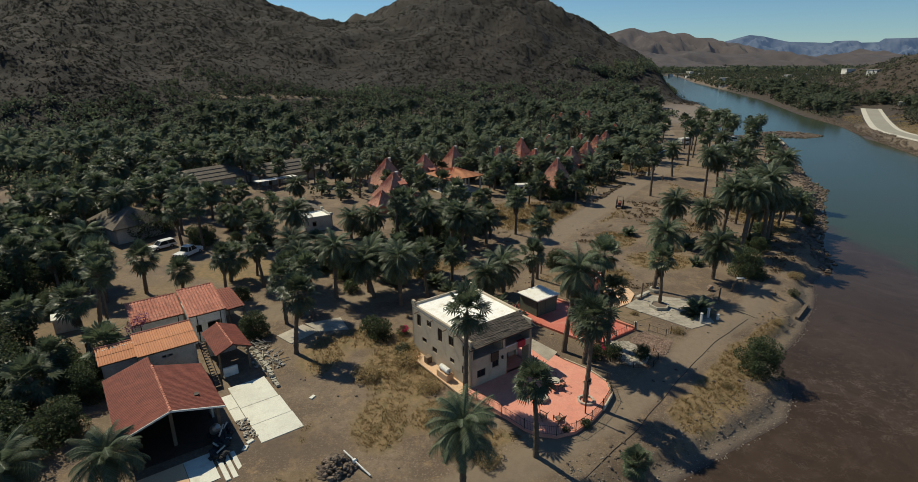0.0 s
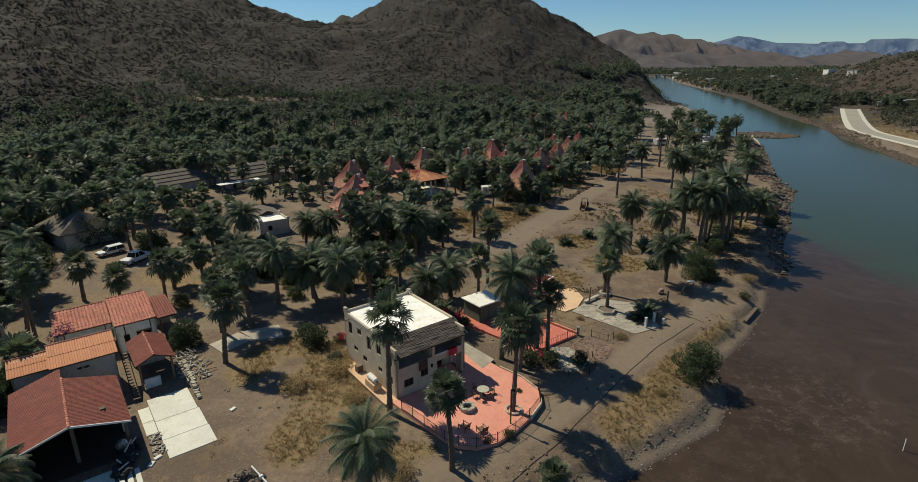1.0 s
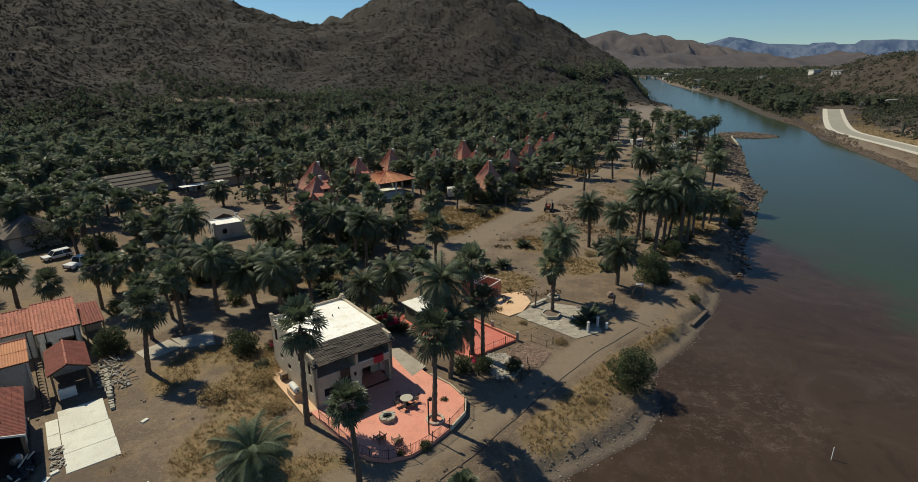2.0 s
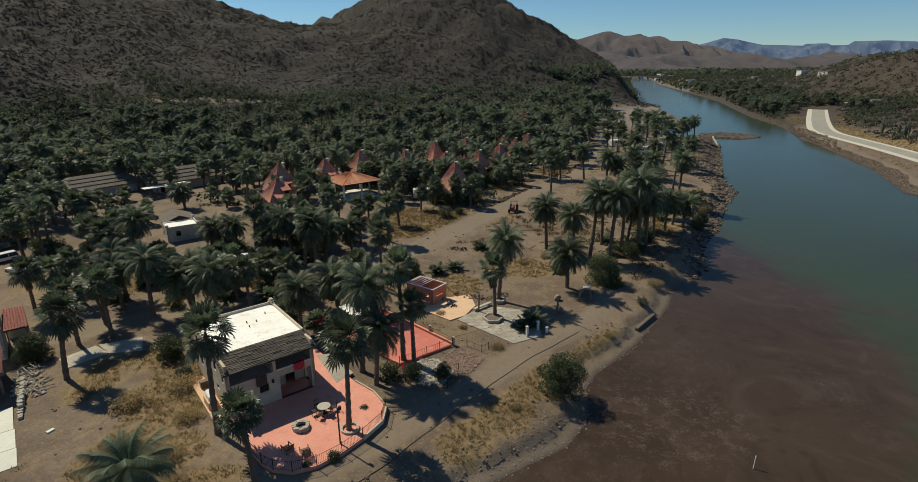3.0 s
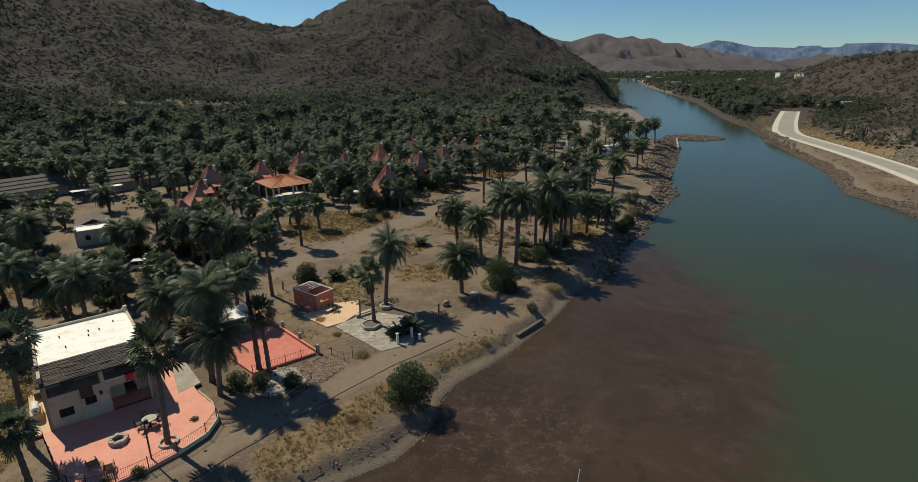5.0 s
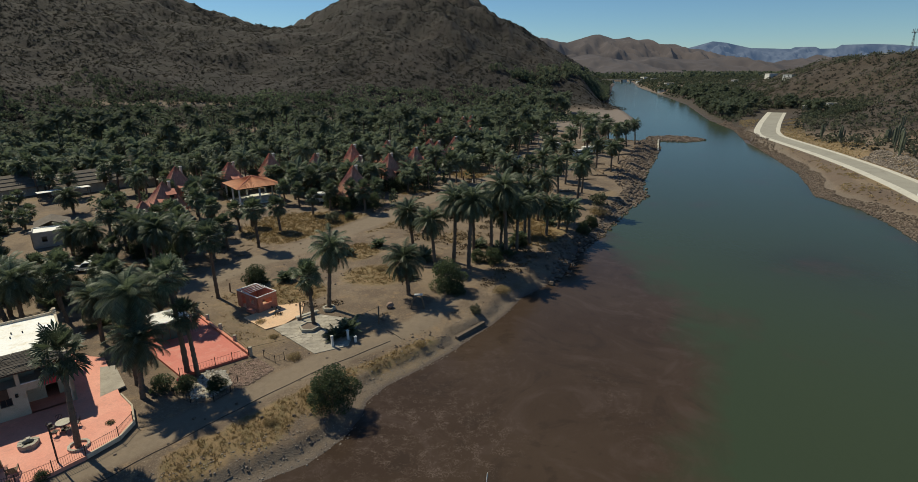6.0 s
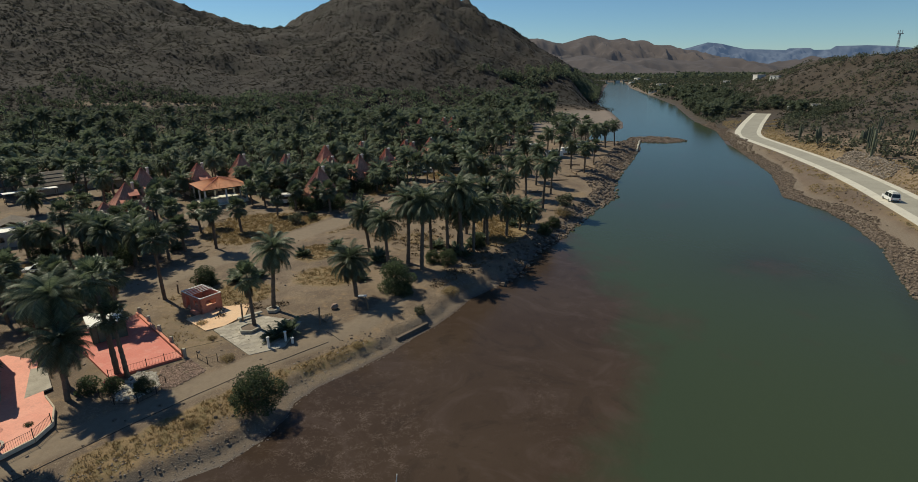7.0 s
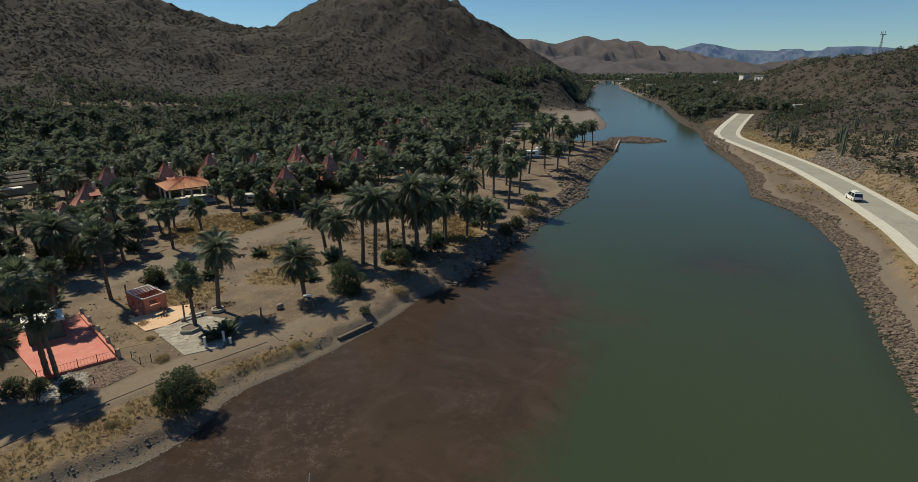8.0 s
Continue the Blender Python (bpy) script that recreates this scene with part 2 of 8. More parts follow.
    tree.links.new(ramp(tree, times(tree, mask(tree, "wet"), -0.6), -1.5, 0.05), shader.inputs["Roughness"])
    height = times(tree, times(tree, grain, 0.25), times(tree, small, times(tree, mask(tree, "hill"), 3.0), "MULTIPLY"), "ADD")
    height = times(tree, height, times(tree, stones.outputs["Distance"], times(tree, mask(tree, "gravel"), -0.25)), "ADD")
    bumped(tree, shader, height, 0.6, 0.25)
    return m


def water_material():
    m, tree, shader = started("river_water")
    where = tree.nodes.new("ShaderNodeTexCoord").outputs["Object"]
    mid, small = clouds(tree, 0.07, 6.0, where), clouds(tree, 0.55, 6.0, where)
    deep = blend(tree, ramp(tree, clouds(tree, 0.016, 3.0, where), 0.35, 0.68), (0.041, 0.057, 0.033), (0.039, 0.054, 0.033))
    mud = blend(tree, ramp(tree, mid, 0.35, 0.65), (0.046, 0.031, 0.0225), (0.059, 0.041, 0.030))
    swirl = tree.nodes.new("ShaderNodeTexNoise")
    swirl.inputs["Scale"].default_value, swirl.inputs["Detail"].default_value = 0.09, 7.0
    swirl.inputs["Roughness"].default_value, swirl.inputs["Distortion"].default_value = 0.62, 3.0
    tree.links.new(where, swirl.inputs["Vector"])
    mud = blend(tree, times(tree, ramp(tree, swirl.outputs["Fac"], 0.52, 0.66), 0.55), mud, (0.074, 0.053, 0.044))
    mud = blend(tree, times(tree, ramp(tree, swirl.outputs["Fac"], 0.44, 0.36), 0.5), mud, (0.036, 0.026, 0.020))
    streaks = tree.nodes.new("ShaderNodeTexNoise")
    streaks.inputs["Scale"].default_value, streaks.inputs["Detail"].default_value = 1.7, 8.0
    streaks.inputs["Roughness"].default_value, streaks.inputs["Distortion"].default_value = 0.62, 1.6
    tree.links.new(where, streaks.inputs["Vector"])
    ridge = times(tree, streaks.outputs["Fac"], 0.5, "SUBTRACT")
    line = tree.nodes.new("ShaderNodeMath")
    line.operation = "ABSOLUTE"
    tree.links.new(ridge, line.inputs[0])
    weed = times(tree, times(tree, ramp(tree, line.outputs[0], 0.045, 0.010), ramp(tree, clouds(tree, 0.7, 5.0, where, 0.7), 0.47, 0.60)), mask(tree, "weed"))
    mud = blend(tree, times(tree, weed, 0.7), mud, (0.140, 0.106, 0.088))
    # A darker tone for one patch of open water and the right shore.
    murk = blend(tree, ramp(tree, clouds(tree, 0.05, 4.0, where), 0.3, 0.7), (0.027, 0.029, 0.021), (0.038, 0.040, 0.027))
    deep = blend(tree, times(tree, mask(tree, "murk"), 0.8), deep, murk)
    edge = ramp(tree, times(tree, mask(tree, "mud"), times(tree, times(tree, mid, 2.2), 1.1, "SUBTRACT"), "ADD"), 0.15, 0.85)
    tree.links.new(blend(tree, edge, deep, mud), shader.inputs["Base Color"])
    shader.inputs["Roughness"].default_value = 0.16
    shader.inputs["IOR"].default_value = 1.33
    shader.inputs["Specular Tint"].default_value = (1.0, 0.97, 0.56, 1)
    shader.inputs["Specular IOR Level"].default_value = 0.14
    wave = tree.nodes.new("ShaderNodeMapping")
    wave.inputs["Scale"].default_value = (1.0, 0.45, 1.0)
    wave.inputs["Rotation"].default_value = (0, 0, 0.5)
    tree.links.new(where, wave.inputs["Vector"])
    bumped(tree, shader, times(tree, clouds(tree, 1.4, 3.0, wave.outputs[0]), clouds(tree, 0.3, 2.0, wave.outputs[0]), "ADD"), 0.25, 0.08)
    return m


EARTH, WATER = ground_material(), water_material()
# ---- ground, river and far mountains ----
def widening(a, b, step, grow):
    out, v = [], a
    while (v < b) if b > a else (v > b):
        out.append(v)
        v += math.copysign(step, b - a)
        step *= grow
    return out + [b]


def sheet(name, xs, ys, height, material, masks):
    X, Y = np.meshgrid(xs, ys)
    Z = height(X, Y)
    n, k = len(xs), len(ys)
    i = np.arange((k - 1) * n).reshape(k - 1, n)[:, :-1].ravel()
    me = bpy.data.meshes.new(name)
    me.vertices.add(X.size)
    me.vertices.foreach_set("co", np.stack([X, Y, Z], -1).ravel())
    faces = np.stack([i, i + 1, i + n + 1, i + n], -1)
    me.loops.add(faces.size)
    me.loops.foreach_set("vertex_index", faces.ravel())
    me.polygons.add(len(faces))
    me.polygons.foreach_set("loop_start", np.arange(len(faces)) * 4)
    me.polygons.foreach_set("use_smooth", np.ones(len(faces), bool))
    me.update(calc_edges=True)
    for key, values in masks(X, Y, Z).items():
        me.attributes.new(key, "FLOAT", "POINT").data.foreach_set("value", values.ravel())
    me.materials.append(material)
    return new(name, me)


def straw_at(x, y):
    """Where dry grass grows, 0 to 1."""
    d = shore(x, y)
    patches = smooth(0.05, 0.5, ripple(x, y, 13, 21, 3))
    oval = lambda cx, cy, rx, ry: np.clip(1.3 - ((x - cx) / rx) ** 2 - ((y - cy) / ry) ** 2, 0, 1)
    field = np.maximum.reduce([oval(12, 112, 13, 12), oval(30.2, 56.4, 3.0, 6.5), oval(25.6, 48.6, 3.0, 4.5), oval(21.8, 43.6, 2.8, 3.4), oval(33.8, 61.5, 2.6, 3.4), oval(-6, 50, 4, 7), oval(-3, 42, 3, 3), oval(37, 62, 7, 5), oval(26, 97, 4, 5),
                               oval(20, 79, 5, 4), oval(60, 112, 6, 9), oval(-34, 80, 14, 6), oval(31, 86, 6, 5), oval(50, 165, 10, 8), oval(30, 145, 8, 5), oval(-17, 53, 3, 5), oval(-4, 80, 9, 5), oval(-21.5, 87, 5, 6), oval(-9, 52, 3, 8), oval(-8, 41, 3, 5), oval(-13, 57, 4, 3), oval(2, 37.5, 5, 3)])
    return np.clip(field + 0.45 * patches * smooth(2, 6, d) * smooth(250, 150, y), 0, 1) * smooth(2.2, 3.5, away(x, y, RIVER_PATH)) * smooth(2.5, 4.5, away(x, y, DIRT_ROAD))


HILL_TRACK = [(-146, 293), (-138, 296.5), (-124, 311), (-106, 316), (-88, 321)]


def earth_masks(x, y, z):
    d, up = shore(x, y), hills(x, y, 0)
    right = x > np.interp(y, *MIDLINE)
    stony = np.where(right, smooth(5.5, 3.2, d), np.where(y < 88, 0.6 * smooth(2.8, 1.6, d), smooth(3.4, 1.6, d)))
    return {"track": np.maximum.reduce([smooth(3.8, 1.6, away(x, y, DIRT_ROAD)), 0.9 * smooth(5, 2, away(x, y, HILL_TRACK)), 0.8 * smooth(2.6, 1.2, away(x, y, RIVER_PATH))]),
            "straw": np.where(right, np.maximum(0.8 * smooth(10, 14, d) * smooth(30, 18, d), 0.9 * smooth(4, 6.5, d) * smooth(16, 11, d) * smooth(135, 105, y)), straw_at(x, y)), "gravel": stony * smooth(-1, 0.3, d),
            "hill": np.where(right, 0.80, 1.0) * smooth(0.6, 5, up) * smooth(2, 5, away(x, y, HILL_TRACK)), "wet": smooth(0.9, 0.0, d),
            "soil": np.where(right, 0.75 * smooth(3, 5, d) * smooth(10.5, 8, d) * smooth(80, 95, y), 0) + 0.9 * np.clip(1.3 - ((x + 15) / 8) ** 2 - ((y - 44) / 10) ** 2, 0, 1) * smooth(-0.5, 0.3, ripple(x, y, 9, 61, 3)),
            "sand": np.where(right, 0.0, smooth(285, 305, y) * smooth(560, 500, y) * smooth(52, 40, d) * smooth(2.5, 0.5, up))}


def water_masks(x, y, z):
    edge = np.interp(y, [-160, 30, 42, 52, 62, 78, 95, 103, 112, 125, 1300], [38, 50, 60, 66, 70.5, 73.5, 73, 71, 72, 66, 66])
    d = -shore(x, y)
    weed = np.maximum.reduce([smooth(1.3, 0.4, ((x - 41.5) / 8.5) ** 2 + ((y - 48.5) / 7.5) ** 2), 0.45 * smooth(14, 3, d) * smooth(72, 60, y),
                              0.55 * np.exp(-((x - 60 + 0.12 * (y - 54)) / 2.6) ** 2 - ((y - 54) / 9) ** 2)])
    # Darker oval around (106, 93), plus a dark edge along the right shore.
    murk = 0.7 * np.exp(-((x - 106) / 13) ** 2 - ((y - 93) / 12) ** 2) * (1 + 0.5 * ripple(x, y, 8, 63, 4)) + 0.6 * smooth(5, 1, d) * smooth(95, 110, x) * smooth(180, 150, y)
    return {"mud": 1.7 * smooth(9, -12, x - edge), "weed": weed, "murk": np.clip(murk, 0, 1)}


GRID_X = np.array(widening(-440, -2600, 5, 1.07)[::-1][:-1] + list(np.arange(-440, -64, 3.6)) + list(np.arange(-64, 14, 1.5)) + list(np.arange(14, 62, 0.6)) + list(np.arange(62, 178, 1.5)) + list(np.arange(178, 430, 4.0)) + widening(430, 3600, 6, 1.06))
GRID_Y = np.array(widening(24, -420, 3, 1.12)[::-1][:-1] + list(np.arange(24, 34, 1.4)) + list(np.arange(34, 88, 0.6)) + list(np.arange(88, 150, 1.4)) + widening(150, 900, 1.8, 1.0135) + widening(920, 4700, 25, 1.08))
GRID_Z = land(*np.meshgrid(GRID_X, GRID_Y))


def surface(x, y):
    """The height of the ground's own mesh."""
    x, y = np.asarray(x, float), np.asarray(y, float)
    i = np.clip(np.searchsorted(GRID_X, x) - 1, 0, len(GRID_X) - 2)
    j = np.clip(np.searchsorted(GRID_Y, y) - 1, 0, len(GRID_Y) - 2)
    u = np.clip((x - GRID_X[i]) / (GRID_X[i + 1] - GRID_X[i]), 0, 1)
    v = np.clip((y - GRID_Y[j]) / (GRID_Y[j + 1] - GRID_Y[j]), 0, 1)
    return (GRID_Z[j, i] * (1 - u) + GRID_Z[j, i + 1] * u) * (1 - v) + (GRID_Z[j + 1, i] * (1 - u) + GRID_Z[j + 1, i + 1] * u) * v


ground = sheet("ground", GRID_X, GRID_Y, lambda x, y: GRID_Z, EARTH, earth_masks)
tagged(ground, "brown desert earth with dry grass, dirt tracks and rocky hills", "ground", kind="structure")
river = sheet("water", np.array(widening(20, -420, 4, 1.15)[::-1][:-1] + list(np.arange(20, 130, 1.5)) + widening(130, 420, 3, 1.08)), np.array(widening(25, -170, 3, 1.15)[::-1][:-1] + list(np.arange(25, 130, 1.5)) + widening(130, 1290, 3, 1.04)), lambda x, y: np.full(x.shape, -1.5), WATER, water_masks)
tagged(river, "calm teal river turning brown over shallow mud", "river", kind="structure")


def range_of_hills(name, label, y, tops, depth, material, foot=-5.0, jag=6.0, seed=1):
    """A far mountain range: a ridge through (x, z) tops, falling towards the camera in gullies."""
    xs = np.linspace(tops[0][0], tops[-1][0], 520)
    crest = np.interp(xs, [t[0] for t in tops], [t[1] for t in tops]) + jag * ripple(xs, xs * 0 + y, 90, seed, 4)
    rows = []
    for s in np.linspace(0, 1, 36):
        ridge = 0.25 - np.abs(ripple(xs + 130 * s * np.sin(xs / 170), xs * 0 + s * 260, 95, seed + 1, 5))
        gully = (0.9 * ridge + 0.35 * ripple(xs, xs * 0 + s * 300, 150, seed + 2, 3)) * (crest - foot) * 0.75 * math.sin(math.pi * s) ** 0.8
        rows.append(np.stack([xs, y - depth * s + 0 * xs, foot + (crest - foot) * (1 - s) ** 1.25 + gully], -1))
    v = np.concatenate(rows)
    n = len(xs)
    f = [(r * n + i, r * n + i + 1, r * n + n + i + 1, r * n + n + i) for r in range(35) for i in range(n - 1)]
    me = bpy.data.meshes.new(name)
    me.from_pydata(v.tolist(), [], f)
    me.materials.append(material)
    me.polygons.foreach_set("use_smooth", np.ones(len(f), bool))
    return tagged(new(name, me), label, "mountains", kind="structure")


# Distance haze put into the material: tinted base colour plus a faint bluish emission.
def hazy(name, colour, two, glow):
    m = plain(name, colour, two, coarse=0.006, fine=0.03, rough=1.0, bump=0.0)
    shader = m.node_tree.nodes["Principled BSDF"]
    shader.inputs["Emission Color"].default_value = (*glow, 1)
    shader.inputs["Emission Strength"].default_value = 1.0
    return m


# Mesa blue and the glow on both materials are painted haze, not light sources.
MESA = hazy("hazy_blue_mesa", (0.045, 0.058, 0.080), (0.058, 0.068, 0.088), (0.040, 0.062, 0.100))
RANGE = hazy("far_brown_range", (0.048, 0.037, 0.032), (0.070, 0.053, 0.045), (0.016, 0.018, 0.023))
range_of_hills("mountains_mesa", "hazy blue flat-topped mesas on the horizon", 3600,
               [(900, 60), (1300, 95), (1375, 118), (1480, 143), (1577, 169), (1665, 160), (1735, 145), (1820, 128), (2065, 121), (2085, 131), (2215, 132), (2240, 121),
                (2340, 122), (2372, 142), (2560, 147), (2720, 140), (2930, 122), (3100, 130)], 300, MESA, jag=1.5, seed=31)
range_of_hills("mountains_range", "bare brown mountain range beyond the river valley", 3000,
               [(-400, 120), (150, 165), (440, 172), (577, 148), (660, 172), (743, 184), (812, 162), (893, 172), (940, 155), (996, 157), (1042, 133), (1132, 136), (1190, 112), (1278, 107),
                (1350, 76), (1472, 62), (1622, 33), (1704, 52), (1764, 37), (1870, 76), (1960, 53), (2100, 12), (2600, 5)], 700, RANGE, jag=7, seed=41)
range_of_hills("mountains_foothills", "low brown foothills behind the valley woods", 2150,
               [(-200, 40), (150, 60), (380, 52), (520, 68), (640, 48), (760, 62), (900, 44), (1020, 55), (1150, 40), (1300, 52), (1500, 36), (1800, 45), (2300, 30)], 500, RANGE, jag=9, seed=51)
# ---- plants ----
DATE_LEAF = leafy("date_palm_leaf", (0.068, 0.092, 0.056), (0.150, 0.180, 0.108), 0.5, 0.42)
FAN_LEAF = leafy("fan_palm_leaf", (0.068, 0.094, 0.054), (0.144, 0.172, 0.098), 0.42, 0.38, wax=0.32)
DEAD_LEAF = leafy("dead_palm_leaf", (0.110, 0.078, 0.045), (0.175, 0.125, 0.075), 0.8, 0.1)
TRUNK = plain("palm_bark", (0.115, 0.088, 0.066), (0.165, 0.125, 0.092), (0.06, 0.045, 0.035), coarse=1.4, fine=14, rough=0.95, bump=0.8, deep=0.06)
GROVE_LEAF = leafy("grove_thicket_leaf", (0.084, 0.108, 0.070), (0.146, 0.172, 0.110), 0.85, 0.55, (0.068, 0.090, 0.056))
FAR_LEAF = leafy("distant_palm_leaf", (0.078, 0.102, 0.066), (0.132, 0.158, 0.100), 0.75, 0.42)
BUSH_LEAF = leafy("mesquite_leaf", (0.046, 0.066, 0.032), (0.088, 0.114, 0.054), 0.6, 0.42)
GREY_LEAF = leafy("grey_scrub_leaf", (0.085, 0.095, 0.055), (0.140, 0.140, 0.085), 0.7, 0.2)
# Hill scrub tones kept low to carry the slopes' painted shade.
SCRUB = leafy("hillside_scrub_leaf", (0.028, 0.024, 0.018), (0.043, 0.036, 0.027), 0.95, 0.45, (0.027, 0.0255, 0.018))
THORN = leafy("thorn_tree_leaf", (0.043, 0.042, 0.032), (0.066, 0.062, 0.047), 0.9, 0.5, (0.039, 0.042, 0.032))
WOODS = leafy("valley_tree_leaf", (0.090, 0.108, 0.070), (0.150, 0.164, 0.106), 0.85, 0.45, (0.080, 0.100, 0.062))
SAGE = leafy("sage_bush_leaf", (0.112, 0.124, 0.082), (0.190, 0.195, 0.130), 0.85, 0.6)
STRAW = leafy("dry_grass_blade", (0.215, 0.148, 0.066), (0.310, 0.222, 0.105), 0.8, 0.35)
DRY_BUSH = leafy("dry_bush_leaf", (0.290, 0.220, 0.115), (0.420, 0.325, 0.180), 0.9, 0.45)
BRACT = leafy("bougainvillea_bract", (0.45, 0.020, 0.080), (0.60, 0.045, 0.160), 0.6, 0.3)
PURPLE = leafy("purple_bract", (0.20, 0.06, 0.16), (0.30, 0.11, 0.22), 0.6, 0.3)


class Soup:
    """Points and faces gathered for one mesh."""
    def __init__(self):
        self.v, self.f, self.m = [], [], []

    def face(self, *pts, slot=0):
        n = len(self.v)
        self.v += [tuple(p) for p in pts]
        self.f.append(tuple(range(n, n + len(pts))))
        self.m.append(slot)

    def tube(self, line, radii, sides=6, slot=0):
        n = len(self.v)
        for k, (p, r) in enumerate(zip(line, radii)):
            a, b = Vector(line[max(k - 1, 0)]), Vector(line[min(k + 1, len(line) - 1)])
            axis = (b - a).normalized()
            side = axis.cross(Vector((0.3, 1, 0.2))).normalized()
            other = axis.cross(side)
            for s in range(sides):
                w = 2 * math.pi * s / sides
                self.v.append(tuple(Vector(p) + r * (math.cos(w) * side + math.sin(w) * other)))
        for k in range(len(line) - 1):
            for s in range(sides):
                a, b = n + k * sides + s, n + k * sides + (s + 1) % sides
                self.f.append((a, b, b + sides, a + sides))
                self.m.append(slot)
        self.f.append(tuple(n + (len(line) - 1) * sides + s for s in range(sides)))
        self.m.append(slot)

    def mesh(self, name, *materials):
        me = bpy.data.meshes.new(name)
        me.from_pydata(self.v, [], self.f)
        for m in materials:
            me.materials.append(m)
        me.polygons.foreach_set("material_index", self.m)
        me.update()
        return me


def under(name, me, parent, label=""):
    ob = new(name, me)
    ob.parent = parent
    return tagged(ob, label)


def trunk_line(rnd, tall, lean):
    way = rnd.uniform(0, 6.28)
    bend = rnd.uniform(0.3, 1.0) * lean
    return [(bend * (k / 7) ** 1.6 * math.cos(way), bend * (k / 7) ** 1.6 * math.sin(way), tall * k / 7 - (0.35 if k == 0 else 0)) for k in range(8)]


def trunk_mesh(rnd, line, low, high):
    soup = Soup()
    fine = []
    for a, b in zip(line, line[1:]):
        for s in (0.0, 0.33, 0.66):
            fine.append(Vector(a).lerp(Vector(b), s))
    fine.append(Vector(line[-1]))
    n = len(fine)
    radii = [(low + (high - low) * min(1, k / n * 1.6)) * (1.0 + (0.10 if k % 2 else -0.06) + rnd.uniform(-0.04, 0.04)) for k in range(n)]
    radii[0] *= 1.5
    radii[-1] *= 0.35
    soup.tube(fine, radii, 9)
    return soup.mesh("trunk", TRUNK)


def frond(soup, rnd, root, way, rise, long, droop, steps, blade, slot=0, fine=2, thick=0.075):
    """A feather leaf: an arching rib with a row of narrow leaflets on each side."""
    out = Vector((math.cos(way), math.sin(way), 0))
    side = Vector((-out.y, out.x, 0))
    twist = rnd.uniform(-0.35, 0.35)
    p, a, line = Vector(root), rise, []
    for k in range(steps + 1):
        line.append((p.copy(), a))
        d = out * math.cos(a) + Vector((0, 0, math.sin(a)))
        p = p + d * long / steps
        a -= droop / steps * (0.5 + 1.2 * k / steps)
    for (p, a), (q, b) in zip(line, line[1:]):
        soup.face(p - side * 0.035, p + side * 0.035, q + side * 0.02, q - side * 0.02, slot=slot)
    for k in range(fine, fine * steps + 1):
        s = k / (fine * steps)
        (p, a), (q, b) = line[k // fine], line[min(k // fine + 1, steps)]
        base = p.lerp(q, (k % fine) / fine)
        d = (out * math.cos(a) + Vector((0, 0, math.sin(a)))).normalized()
        normal = side.cross(d)
        reach = blade * (0.45 + 1.1 * math.sin(math.pi * min(1, s * 0.9 + 0.08)) ** 0.8) * rnd.uniform(0.8, 1.15)
        for sign in (-1, 1):
            tip = base + (side * sign * 0.80 + d * 0.62 - normal * (-0.28 + twist * sign) - Vector((0, 0, 0.22))) * reach
            soup.face(base - d * thick, base + d * thick, tip, slot=slot)


def date_palm(seed, tall, reach=1.0, lean=0.8):
    rnd = random.Random(seed)
    palm = new("date_palm")
    line = trunk_line(rnd, tall, lean)
    under("trunk", trunk_mesh(rnd, line, 0.30, 0.24), palm, "rough grey-brown trunk")
    top = Vector(line[-1])
    crown, dry = Soup(), Soup()
    count = 58
    for k in range(count):
        s = k / count
        rise = 1.35 - 2.05 * s ** 0.9 + rnd.uniform(-0.14, 0.14)
        frond(crown, rnd, top + Vector((0, 0, 0.25 - 0.5 * s)), k * 2.39996 + rnd.uniform(-0.2, 0.2), rise, reach * rnd.uniform(2.7, 3.6), rnd.uniform(1.0, 1.6), 10, reach * 0.56, fine=3, thick=0.052)
    for k in range(22):
        frond(dry, rnd, top - Vector((0, 0, 0.45)), rnd.uniform(0, 6.28), rnd.uniform(-1.1, -0.6), reach * rnd.uniform(1.8, 2.9), 0.8, 6, reach * 0.3)
    under("crown", crown.mesh("crown", DATE_LEAF), palm, "arching grey-green feather fronds")
    under("dead_fronds", dry.mesh("dead_fronds", DEAD_LEAF), palm, "dry brown hanging fronds")
    return palm


